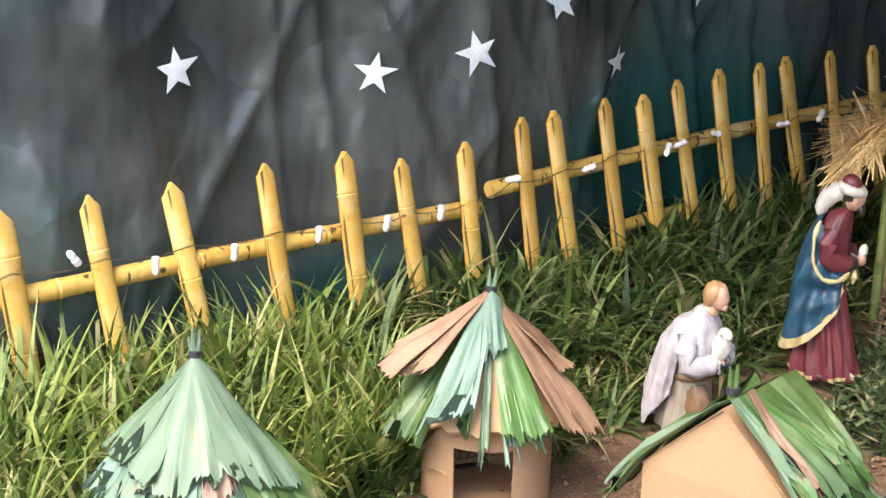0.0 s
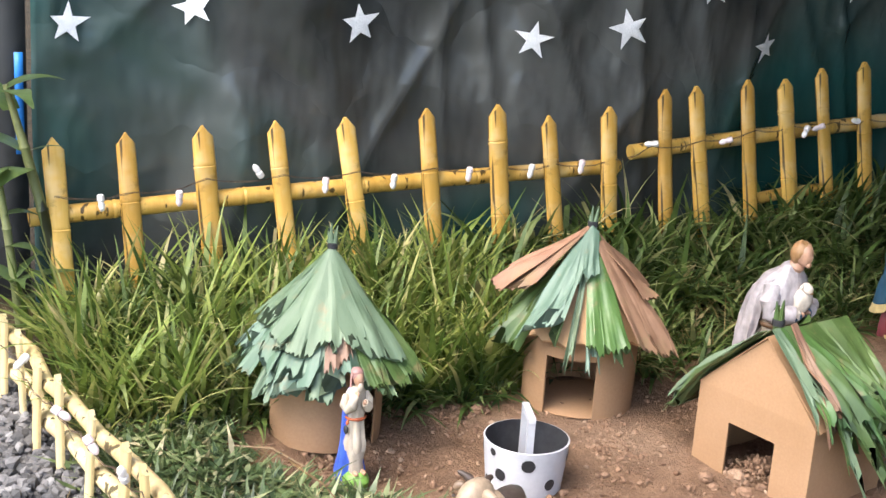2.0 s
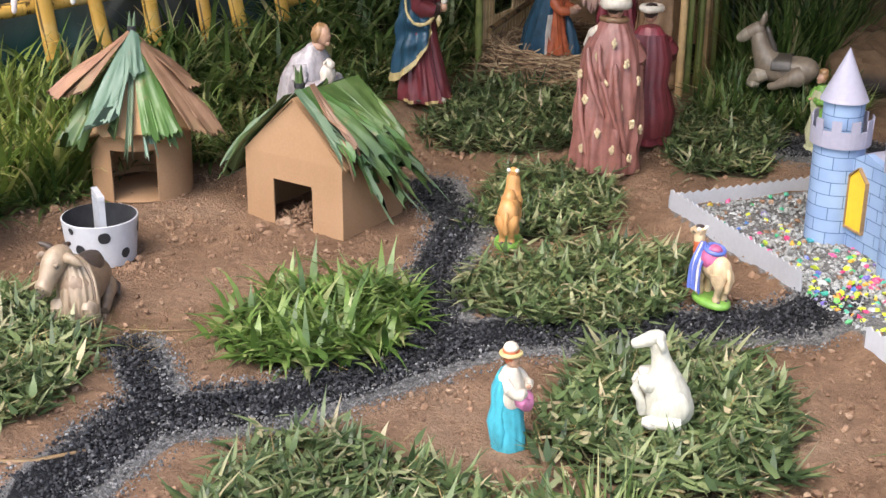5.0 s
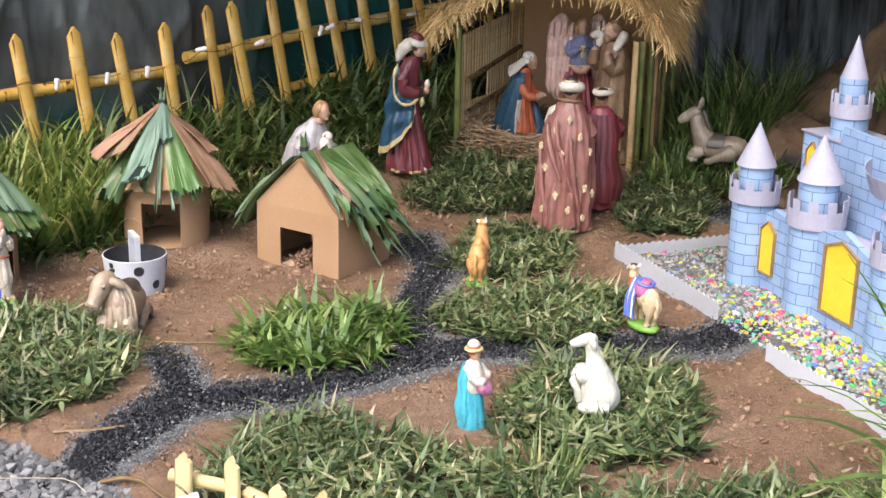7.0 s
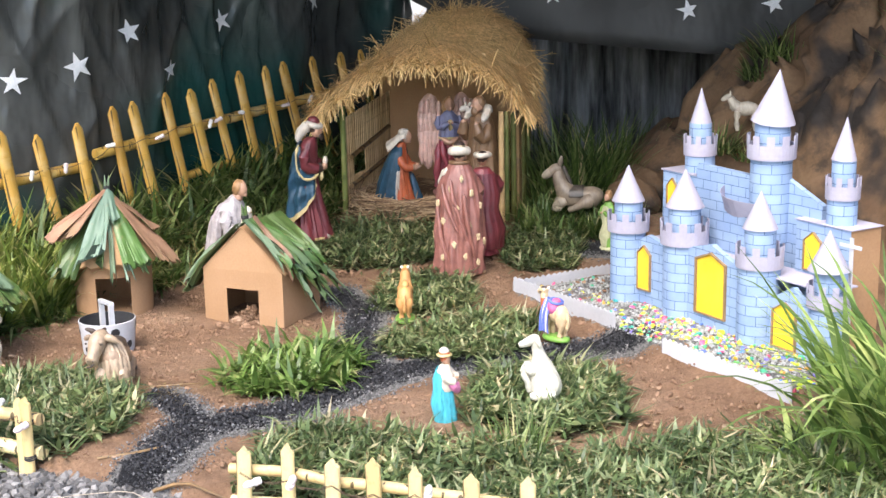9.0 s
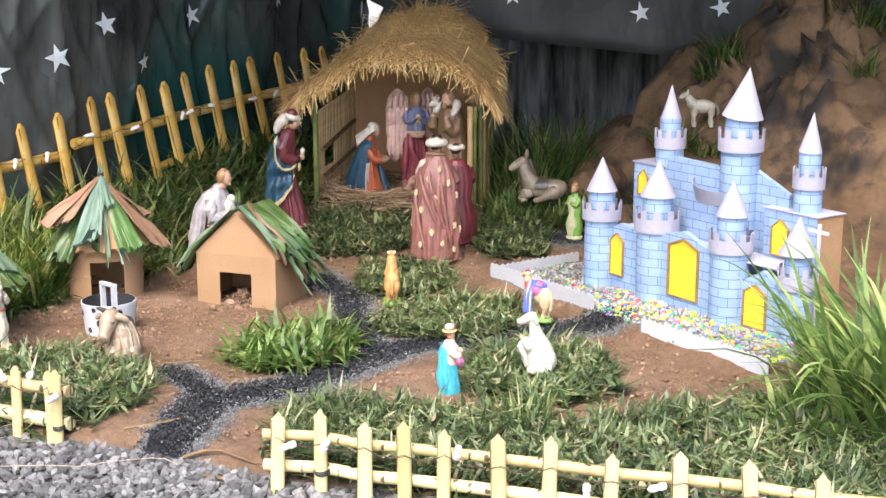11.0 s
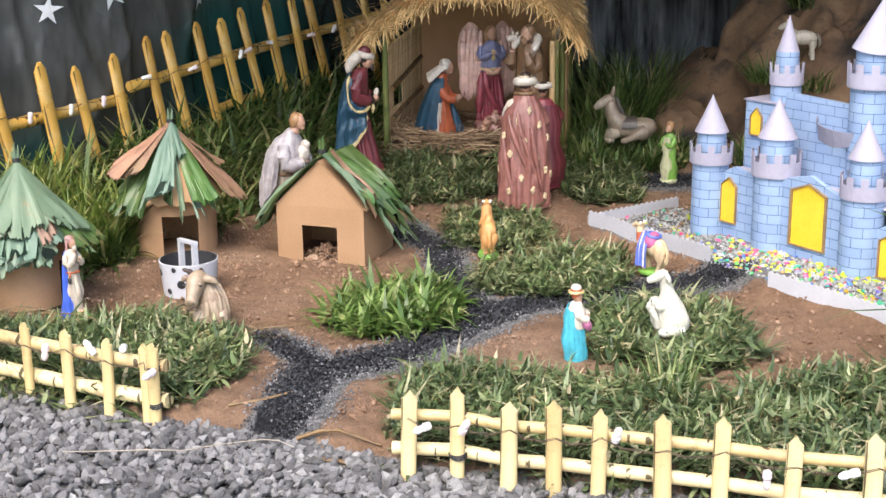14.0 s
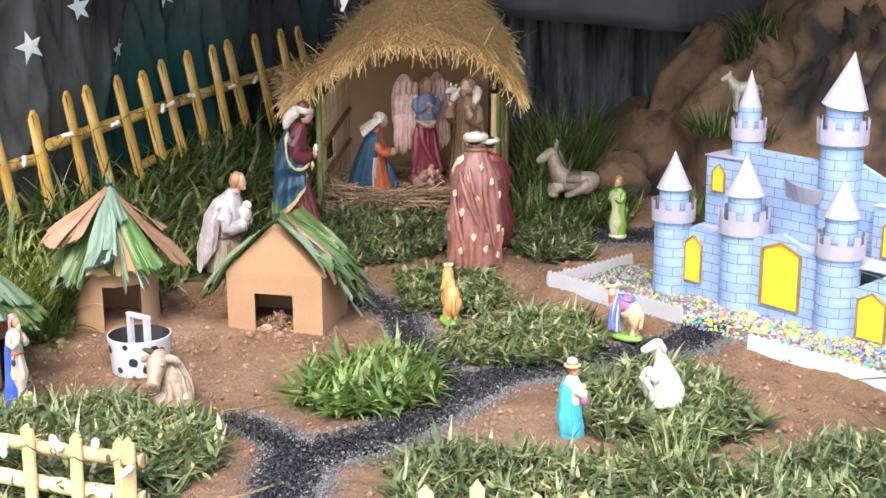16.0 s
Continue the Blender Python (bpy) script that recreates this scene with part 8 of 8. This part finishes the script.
def green_king():
    bm = bmesh.new()
    # 0 green, 1 pale, 2 skin, 3 gold
    tube(bm, [(0, 0, 0), (0, 0, 0.01), (0, 0, 0.014)], [0.030, 0.032, 0.022], 16, 1)
    robe(bm, [(0.012, 0, 0, 0.026, 0.028, 1), (0.08, -0.002, 0, 0.022, 0.025, 0.8), (0.15, -0.002, 0, 0.019, 0.024, 0.4), (0.178, 0, 0, 0.011, 0.013, 0.1)], 26, 7, 0.07, 0)
    robe(bm, [(0.012, 0.012, 0, 0.016, 0.02, 1), (0.1, 0.010, 0, 0.014, 0.017, 0.6), (0.165, 0.006, 0, 0.014, 0.016, 0.3)], 20, 5, 0.07, 1)
    head(bm, 0.004, 0.198, 0.0145, 2, 3)
    tube(bm, [(0.0, 0, 0.208), (0.0, 0, 0.216), (0.0, 0, 0.222)], [0.012, 0.013, 0.006], 12, 3)
    arm(bm, [(0.0, -0.022, 0.165), (0.014, -0.026, 0.135), (0.028, -0.008, 0.14)], 0.008, 0, 2)
    arm(bm, [(0.0, 0.022, 0.165), (0.014, 0.026, 0.135), (0.028, 0.008, 0.145)], 0.008, 0, 2)
    statue("small_king_figure", bm, [PAINT_GREEN, paint("pale_green", (0.46, 0.46, 0.28)), SKIN, HAIR], 0.60, 1.51, 215, "small glossy king figure in a bright green robe", 0.055, 1.02)


def horse():
    bm = bmesh.new()
    blob(bm, (0, 0, 0.095), (0.058, 0.026, 0.032), 0, lump=0.05)
    tube(bm, [(0.04, 0, 0.1), (0.06, 0, 0.125), (0.07, 0, 0.145)], [0.026, 0.018, 0.014], 12, 0)
    blob(bm, (0.086, 0, 0.145), (0.026, 0.012, 0.013), 0, (0, 30, 0))
    for s in (-1, 1):
        blob(bm, (0.07, s * 0.008, 0.165), (0.004, 0.003, 0.009), 0)
        for lx in (-0.042, 0.036):
            tube(bm, [(lx, s * 0.016, 0.085), (lx + 0.004, s * 0.016, 0.045), (lx, s * 0.016, 0.0)], [0.015, 0.008, 0.008], 9, 0)
    tube(bm, [(-0.055, 0, 0.11), (-0.07, 0, 0.085), (-0.068, 0, 0.05)], [0.008, 0.007, 0.003], 8, 1)
    z = rock_height(1.115, 1.86)
    statue("horse_figure", bm, [paint("dun", (0.45, 0.4, 0.32)), paint("mane", (0.2, 0.17, 0.13))], 1.125, 1.79, 176, "painted pale horse figure standing on a ledge of the mountain", 0.462, 0.87, "animal figurine")


for build in (king_blue, king_red, king_third, joseph, angel, mary, kneeling_shepherd, small_shepherd, hat_woman, sheep, cow, donkey, green_king, horse):
    build()
camel("camel_figure", -0.062, 0.695, 95, 0.01, False, "small glossy orange-tan camel figure on a green base", 1.0)
camel("laden_camel_figure", 0.425, 0.478, 135, 0.015, True, "small glossy camel figure with a blue blanket on a green base", 0.95)

# ---- grass, gravel and earth ----


def grass(name, x, y, z, length, width, mat, label, tilt=(0.1, 0.5), curl=(0.4, 1.4), segs=4, belly=0.3, parent=None, az=None):
    n = len(x)
    ln = length[0] + (length[1] - length[0]) * rng.random(n) ** 1.3
    w = rng.uniform(*width, n)
    a = rng.uniform(0, 2 * math.pi, n) if az is None else az
    v, f = blades(np.stack([x, y, z - 0.006], 1), ln, w, a, rng.uniform(*tilt, n), rng.uniform(*curl, n), segs, belly)
    me = soup(name, v, f, mat)
    if parent is not None:
        return tagged(part(name, me, None, parent), kind="stuff")
    return tagged(new(name, me), label, "grass", "", "stuff")


def bank_points(count, d0, d1, s0, s1):
    s, d = rng.uniform(s0, s1, count), d0 + (d1 - d0) * rng.random(count)
    x, y = FENCE0[0] + ALONG[0] * s + OFF[0] * d, FENCE0[1] + ALONG[1] * s + OFF[1] * d
    keep = np.ones(count, bool)
    for cx, cy, r in ((-1.39, 0.29, 0.13), (-1.08, 0.82, 0.14), (-0.79, 1.24, 0.09), (-0.545, 1.58, 0.09)):
        keep &= np.hypot(x - cx, y - cy) > r
    keep &= ~((x > -0.52) & (y > 1.75) & (y < 2.65))
    return x[keep], y[keep]


def clumped(x, y, per, spread):
    """Blades in clumps: roots, outward azimuths, and a size factor shared by each clump."""
    n = len(x)
    k = rng.integers(per[0], per[1] + 1, n)
    cx, cy, big = np.repeat(x, k), np.repeat(y, k), np.repeat(rng.uniform(0.55, 1.35, n), k)
    q, r = rng.uniform(0, 2 * math.pi, k.sum()), spread * np.sqrt(rng.random(k.sum()))
    lean = np.repeat(np.where(rng.random(n) < 0.55, 1.0, 0.0), k)
    way = np.repeat(rng.normal(-0.7, 1.1, n), k) + rng.normal(0, 0.5, k.sum())
    return cx + r * np.cos(q), cy + r * np.sin(q), np.where(lean > 0, way, q + rng.normal(0, 0.7, k.sum())), big


def clump_grass(name, x, y, per, spread, length, width, mat, label, tilt, curl, segs=5, belly=0.35, lift=0.0):
    bx, by, az, big = clumped(x, y, per, spread)
    n = len(bx)
    ln = (length[0] + (length[1] - length[0]) * rng.random(n)) * big
    w = rng.uniform(*width, n) * (0.75 + 0.25 * big)
    z = land(bx, by) - 0.006 + rng.uniform(0, lift + 1e-6, n)
    v, f = blades(np.stack([bx, by, z], 1), ln, w, az, rng.uniform(*tilt, n), rng.uniform(*curl, n), segs, belly)
    return tagged(new(name, soup(name, v, f, mat)), label, "grass", "", "stuff")


x, y = bank_points(440, 0.03, 0.46, -0.40, 3.1)
clump_grass("bank_grass", x, y, (7, 13), 0.032, (0.10, 0.26), (0.013, 0.030), GRASS_LONG, "long lush green grass on the bank below the fence", (0.08, 0.95), (0.4, 2.1))
x, y = bank_points(760, 0.30, 0.70, -0.40, 2.6)
clump_grass("bank_grass_low", x, y, (6, 11), 0.025, (0.06, 0.16), (0.009, 0.020), GRASS_LONG, "shorter arching grass at the foot of the bank", (0.3, 1.2), (0.5, 1.9))
# yellow-green blades; the brighter colour carries the left opening's light
x, y = bank_points(400, 0.10, 0.66, -0.42, 0.7)
clump_grass("lit_bank_grass", x, y, (6, 12), 0.03, (0.12, 0.27), (0.012, 0.026), GRASS_YELLOW_LIT, "yellow-green grass near the leafy plant, brightened as if lit from the left", (0.08, 0.7), (0.3, 1.3))
x, y = bank_points(3000, 0.10, 0.70, -0.40, 2.9)
grass("withered_grass", x, y, land(x, y), (0.06, 0.2), (0.002, 0.006), GRASS_DRY, "withered brown stalks among the green grass", (0.5, 1.3), (0.2, 0.9))


def sod(name, poly, count, mat, label, length=(0.03, 0.07), width=(0.007, 0.013), tilt=(0.55, 1.5), curl=(-0.5, 0.9), dry=0.13):
    """Trodden turf: broad blades flung over one another at all angles, low ones beneath."""
    x, y = scatter(poly, count, 0.025)
    ob = clump_grass(name, x, y, (5, 8), 0.016, length, width, mat, label, tilt, curl, 4, 0.55, 0.022)
    x, y = scatter(poly, int(count * 2.2), 0.03)
    n = len(x)
    v, f = blades(np.stack([x, y, land(x, y) + rng.uniform(0.012, 0.04, n)], 1), rng.uniform(0.025, 0.06, n), rng.uniform(width[0], width[1] * 1.1, n), rng.uniform(0, 6.28, n), rng.uniform(1.1, 1.75, n), rng.uniform(-0.5, 0.6, n), 4, 0.6)
    tagged(part("flat_blades", soup("flat_blades", v, f, mat), None, ob), kind="stuff")
    x, y = scatter(poly, int(count * dry * 6), 0.035)
    n = len(x)
    v, f = blades(np.stack([x, y, land(x, y) + rng.uniform(0.005, 0.03, n)], 1), rng.uniform(0.03, 0.08, n), rng.uniform(0.0015, 0.004, n), rng.uniform(0, 6.28, n), rng.uniform(0.9, 1.5, n), rng.uniform(-0.2, 0.3, n), 3, 0.2)
    tagged(part("withered_blades", soup("withered_blades", v, f, GRASS_DRY), None, ob), kind="stuff")
    return ob


sod("sod_left", SOD_LEFT, 950, GRASS_SOD, "broad-bladed green sod behind the low fence", (0.04, 0.085), (0.008, 0.015))
sod("sod_tuft", SOD_TUFT, 190, GRASS_BRIGHT, "bright green tuft of broad grass beside the path", (0.05, 0.125), (0.010, 0.019), (0.2, 1.3), (0.5, 1.7))
sod("sod_middle", SOD_MID, 420, GRASS_SOD, "low trampled green sod between the paths")
sod("sod_camel", SOD_CAMEL, 270, GRASS_SOD, "low trampled green sod round a camel figure")
sod("sod_stable", SOD_STABLE, 400, GRASS_SOD, "low green sod before the stable", (0.03, 0.075))
sod("sod_back", SOD_BACK, 260, GRASS_SOD, "low green sod beside the kings")
sod("sod_sheep", SOD_SHEEP, 400, GRASS_SOD, "broad green sod under the lamb", (0.035, 0.08), (0.009, 0.016))
sod("sod_shade", SOD_SHADE, 380, GRASS_LONG, "dark green grass round the donkey figure", (0.05, 0.12), (0.008, 0.016), (0.3, 1.3))
sod("sod_front", SOD_FRONT, 1900, GRASS_SOD, "green sod along the low fence", (0.03, 0.07), (0.007, 0.013), (0.3, 1.5), (-0.4, 1.1))


def tuft(cx, cy, z, radius, count, length, width, mat, name, label, tilt=(0.05, 0.5), curl=(0.3, 1.2)):
    q, r = rng.uniform(0, 2 * math.pi, count), radius * np.sqrt(rng.random(count))
    x, y = cx + r * np.cos(q), cy + r * np.sin(q)
    zz = land(x, y) if z is None else np.full(count, z)
    az = q + rng.normal(0, 0.6, count)
    return grass(name, x, y, zz, length, width, mat, label, tilt, curl, 6, 0.35, None, az)


tuft(1.26, -0.36, None, 0.16, 170, (0.22, 0.58), (0.02, 0.038), GRASS_REED, "tall_tuft", "tall arching reed-like grass beside the castle", (0.02, 0.5), (0.5, 1.9))
tuft(1.38, -0.50, None, 0.2, 200, (0.2, 0.54), (0.02, 0.038), GRASS_REED, "tall_tuft", "tall arching reed-like grass beside the castle", (0.05, 0.6), (0.5, 1.8))
tuft(1.10, -0.46, None, 0.12, 120, (0.08, 0.26), (0.014, 0.028), GRASS_REED, "tall_tuft", "tall arching reed-like grass beside the castle", (0.2, 1.0), (0.5, 1.6))
tuft(0.36, -0.44, None, 0.07, 150, (0.06, 0.14), (0.004, 0.008), GRASS_LONG, "fine_tuft", "fine green tuft before the low fence", (0.1, 0.9), (0.2, 0.9))
for cx, cy, r, n in ((0.45, 2.25, 0.22, 480), (0.55, 2.45, 0.2, 320), (0.62, 2.6, 0.18, 260), ):
    tuft(cx, cy, None, r, n, (0.12, 0.42), (0.009, 0.019), GRASS_LONG, "shade_tuft", "dark green grass in the shade behind the stable", (0.05, 0.6))
for cx, cy, r, n in ((0.35, 1.98, 0.12, 200), (0.62, 1.85, 0.10, 160), (0.5, 1.95, 0.12, 200)):
    tuft(cx, cy, None, r, n, (0.05, 0.15), (0.007, 0.014), GRASS_LONG, "shade_tuft", "dark green grass round the donkey figure", (0.1, 1.0))
for cx, cy, z, r, n, ln in ((1.02, 1.80, 0.38, 0.09, 180, (0.06, 0.16)), (1.16, 1.74, 0.36, 0.08, 150, (0.06, 0.14)), (1.30, 2.2, 0.70, 0.12, 200, (0.08, 0.2)), (1.22, 2.15, 0.62, 0.08, 120, (0.06, 0.16)), (1.78, 2.0, 0.84, 0.1, 160, (0.1, 0.22)), (1.72, 1.75, 0.68, 0.08, 100, (0.08, 0.18)), (0.90, 1.52, 0.12, 0.07, 120, (0.08, 0.18))):
    tuft(cx, cy, z, r, n, ln, (0.006, 0.012), GRASS_LONG, "ledge_tuft", "green grass tuft stuck on the painted mountain", (0.1, 0.9), (0.3, 1.2))


def corner_plant(x, y, stems, label):
    """A leafy stalk: cane stems with long drooping leaves. A stem: foot, top, thickness, leaves."""
    ob = empty("leafy_plant", x, y, land1(x, y), label=label, category="plant")
    for foot, top, r, leaves in stems:
        foot, top = Vector(foot), Vector(top)
        bm = bmesh.new()
        steps = [0, 0.22, 0.23, 0.24, 0.48, 0.49, 0.50, 0.74, 0.75, 0.76, 1]
        wide = [1, 0.95, 1.15, 0.95, 0.9, 1.08, 0.88, 0.8, 0.95, 0.78, 0.5]
        tube(bm, [foot.lerp(top, t) + Vector((0.012 * math.sin(3 * t), 0, 0)) for t in steps], [r * w for w in wide], 10)
        stem = part("stem", bm, STEM, ob)
        for t, az, tilt, curl, ln, w in leaves:
            v, f = blades(np.array([[0, 0, 0.0]]), np.array([ln]), np.array([w]), np.array([radians(az)]), np.array([tilt]), np.array([curl]), 10, 0.5)
            part("leaf", soup("leaf", v, f, LEAF), None, stem, m=Matrix.Translation(foot.lerp(top, t)))
    return ob


corner_plant(-2.19, 0.285, [
    ((0, 0, 0), (-0.085, -0.105, 0.58), 0.014, [(0.99, 55, 1.0, 1.0, 0.14, 0.085), (0.97, -20, 1.2, 0.9, 0.18, 0.075), (0.72, 30, 1.0, 0.7, 0.10, 0.03), (0.74, 215, 1.0, 1.2, 0.20, 0.08), (0.66, -70, 1.3, 1.1, 0.17, 0.08), (0.9, 180, 0.9, 1.0, 0.24, 0.08)]),
    ((-0.06, -0.10, 0), (-0.10, -0.15, 0.5), 0.011, [(0.55, 40, 1.1, 1.0, 0.09, 0.05), (0.75, -40, 1.0, 1.2, 0.18, 0.08), (0.8, 200, 1.0, 1.2, 0.2, 0.08), (0.4, 10, 1.2, 1.0, 0.12, 0.05)]),
    ((-0.03, -0.10, 0), (-0.05, -0.12, 0.13), 0.006, [(0.95, 45, 1.25, 0.45, 0.17, 0.06), (0.6, 20, 1.2, 0.5, 0.19, 0.065), (0.9, -30, 1.0, 0.9, 0.13, 0.045), (0.98, 90, 0.8, 0.6, 0.10, 0.03), (0.9, 190, 1.0, 1.0, 0.15, 0.05)]),
    ((0.10, -0.10, 0), (0.11, -0.11, 0.08), 0.005, [(0.95, 35, 1.2, 0.4, 0.16, 0.07), (0.7, 70, 1.1, 0.6, 0.12, 0.05), (0.8, -20, 1.2, 0.8, 0.10, 0.04)]),
], "leafy green stalk growing at the end of the fence")


def gravel():
    n = 12500
    x = rng.uniform(-2.3, 1.5, n)
    y = np.interp(x, EDGE_X, EDGE_Y) - rng.random(n) ** 1.1 * 0.75 + 0.02
    size = rng.uniform(0.008, 0.0175, n)
    z = np.full(n, -0.055) + size * 0.4 + rng.random(n) * 0.010
    tagged(new("gravel", soup("gravel", *lumps(np.stack([x, y, z], 1), size, 0.8), STONE, False)), "loose grey crushed stone before the fences", "gravel", "", "stuff")


def path_grains():
    for name, mat, count, lo, hi, pick, label in (("charcoal_grains", COAL, 16000, 0.0014, 0.0045, lambda d, s: (d < 1.1) & (s > -0.65), "black charcoal grains laid along the path"),
                                                  ("grit_grains", GRIT, 15000, 0.0012, 0.003, lambda d, s: (d < 1.4) & ((s < -0.35) | (d > 0.95)), "fine grey grit along the edges of the path")):
        x, y = rng.uniform(-0.75, 0.85, count * 12), rng.uniform(-0.75, 1.6, count * 12)
        d, s = road_at(x, y)
        fuzz = rng.normal(0, 0.14, len(x))
        ok = pick(d + fuzz, s + fuzz)
        x, y = x[ok][:count], y[ok][:count]
        size = lo + (hi - lo) * rng.random(len(x)) ** 2.5 * 1.4
        z = land(x, y) + size * 0.4 + rng.random(len(x)) * 0.006
        tagged(new(name, soup(name, *lumps(np.stack([x, y, z], 1), size, 0.8), mat, False)), label, "path", "", "stuff")


def clods():
    n = 9500
    x, y = rng.uniform(-1.35, 1.1, n), rng.uniform(-0.6, 1.5, n)
    for hx, hy, r, k in ((-0.575, 0.715, 0.04, 420), (-1.27, 0.20, 0.08, 260), (-0.835, 0.31, 0.05, 200), (-0.90, 0.60, 0.10, 240), (-1.20, 0.52, 0.10, 200), (-0.50, 0.52, 0.10, 160)):
        q, w = rng.uniform(0, 2 * math.pi, k), np.abs(rng.normal(0, r, k))
        x, y = np.concatenate([x, hx + w * np.cos(q)]), np.concatenate([y, hy + w * np.sin(q)])
    keep = (y > np.interp(x, EDGE_X, EDGE_Y) + 0.03) & (road_at(x, y)[0] > 1.25)
    for p in SODS:
        keep &= ~inside(p, x, y)
    x, y = x[keep], y[keep]
    size = 0.002 + 0.008 * rng.random(len(x)) ** 4
    heap = np.hypot(x + 0.575, y - 0.71)
    near = (heap < 0.10) | (np.hypot(x + 1.3, y - 0.2) < 0.2)
    size = np.where(near, size * 0.95, size)
    z = land(x, y) + size * 0.3 + 0.04 * np.exp(-(heap / 0.06) ** 2) * rng.uniform(0.2, 1.0, len(x))
    tagged(new("earth_clods", soup("earth_clods", *lumps(np.stack([x, y, z], 1), size, 0.75), CLOD, False)), "crumbs and clods of reddish-brown earth", "earth clods", "", "stuff")


gravel()
path_grains()
clods()
q, w = rng.uniform(0, 2 * math.pi, 90), np.abs(rng.normal(0, 0.07, 90))
x, y = -0.64 + w * np.cos(q), -0.01 + w * np.sin(q)
grass("dry_stalks", x, y, land(x, y) + 0.008, (0.03, 0.1), (0.0012, 0.003), GRASS_DRY, "withered stalks strewn at the end of the path", (1.3, 1.6), (-0.1, 0.2), 3)


def twig(pts, r, label):
    bm = bmesh.new()
    base = Vector((pts[0][0], pts[0][1], land1(pts[0][0], pts[0][1])))
    tube(bm, [Vector((x, y, land1(x, y) + r + h)) - base for x, y, h in pts], [r, r, r * 0.7, r * 0.5][: len(pts)], 6)
    thing("twig", bm, BAMBOO_DARK, Matrix.Translation(base), label, "twig", "dry twigs")


twig([(-1.13, 0.06, 0.0), (-1.05, 0.03, 0.012), (-0.98, -0.02, 0.0)], 0.003, "dry brown twig lying on the earth")
twig([(-0.66, -0.52, 0.0), (-0.58, -0.50, 0.004), (-0.52, -0.44, 0.0)], 0.004, "dry brown twig lying at the path's edge")
twig([(-0.70, 0.02, 0.0), (-0.62, 0.02, 0.006), (-0.55, 0.06, 0.0)], 0.002, "thin dry twig lying on the earth")
twig([(-0.50, -0.70, 0.0), (-0.40, -0.72, 0.005), (-0.30, -0.75, 0.0)], 0.006, "pale split cane lying on the gravel")


def ground_cable():
    """A thin pale wire left lying over the crushed stone."""
    bm = bmesh.new()
    base = Vector((-0.903, -0.721, -0.03))
    pts = [(-0.99, -0.72, 0.004), (-0.903, -0.721, 0.006), (-0.80, -0.726, 0.012), (-0.722, -0.718, 0.007), (-0.64, -0.694, 0.012), (-0.558, -0.66, 0.008), (-0.52, -0.675, 0.012), (-0.484, -0.696, 0.006)]
    tube(bm, [Vector((x, y, -0.03 + h)) - base for x, y, h in pts], 0.0013, 6)
    thing("thin_cable", bm, GREY, Matrix.Translation(base), "thin pale cable lying over the grey crushed stone", "cable")


ground_cable()
twig([(-0.484, -0.64, 0.01), (-0.43, -0.645, 0.014), (-0.388, -0.655, 0.012), (-0.289, -0.707, 0.006)], 0.005, "pale dry palm rib lying between earth and gravel")
twig([(-1.30, 0.07, 0.04), (-1.24, 0.045, 0.045), (-1.17, 0.015, 0.05), (-1.10, -0.02, 0.04)], 0.0025, "dry brown twig lying on the sod")
twig([(-1.40, 0.02, 0.05), (-1.33, 0.05, 0.06), (-1.25, 0.06, 0.05)], 0.002, "dry brown twig lying on the sod")
for k, (x, y, r) in enumerate([(-1.33, 0.70, 0.022), (-1.37, 0.655, 0.02), (-1.199, 0.591, 0.016), (-0.66, 0.63, 0.016), (-0.61, 0.67, 0.02), (-0.57, 0.62, 0.014), (-0.63, 0.60, 0.011), (-0.55, 0.66, 0.012)]):
    bm = bmesh.new()
    blob(bm, (0, 0, r * 0.35), (r * 1.15, r * 0.9, r * 0.7), 0, (0, 0, k * 40), 18, 12, 0.35, k * 3.1)
    thing("earth_lump", bm, CLOD, pose(x, y, land1(x, y)), "rounded lump of reddish earth beside a hut", "earth lump", "earth lumps")

for k, (x, y, r) in enumerate([(0.19, -0.95, 0.026), (0.50, -0.985, 0.03)]):
    bm = bmesh.new()
    blob(bm, (0, 0, r * 0.3), (r * 1.3, r * 0.7, r * 0.5), 0, (0, 0, 20 - 35 * k), 18, 12, 0.3, 5 + k)
    thing("pale_stone", bm, surface("pale_stone", (0.42, 0.33, 0.27), (0.56, 0.47, 0.40), 30, 0.8), pose(x, y, -0.045), "pale smooth stone lying in the gravel by the low fence", "stone", "pale stones")
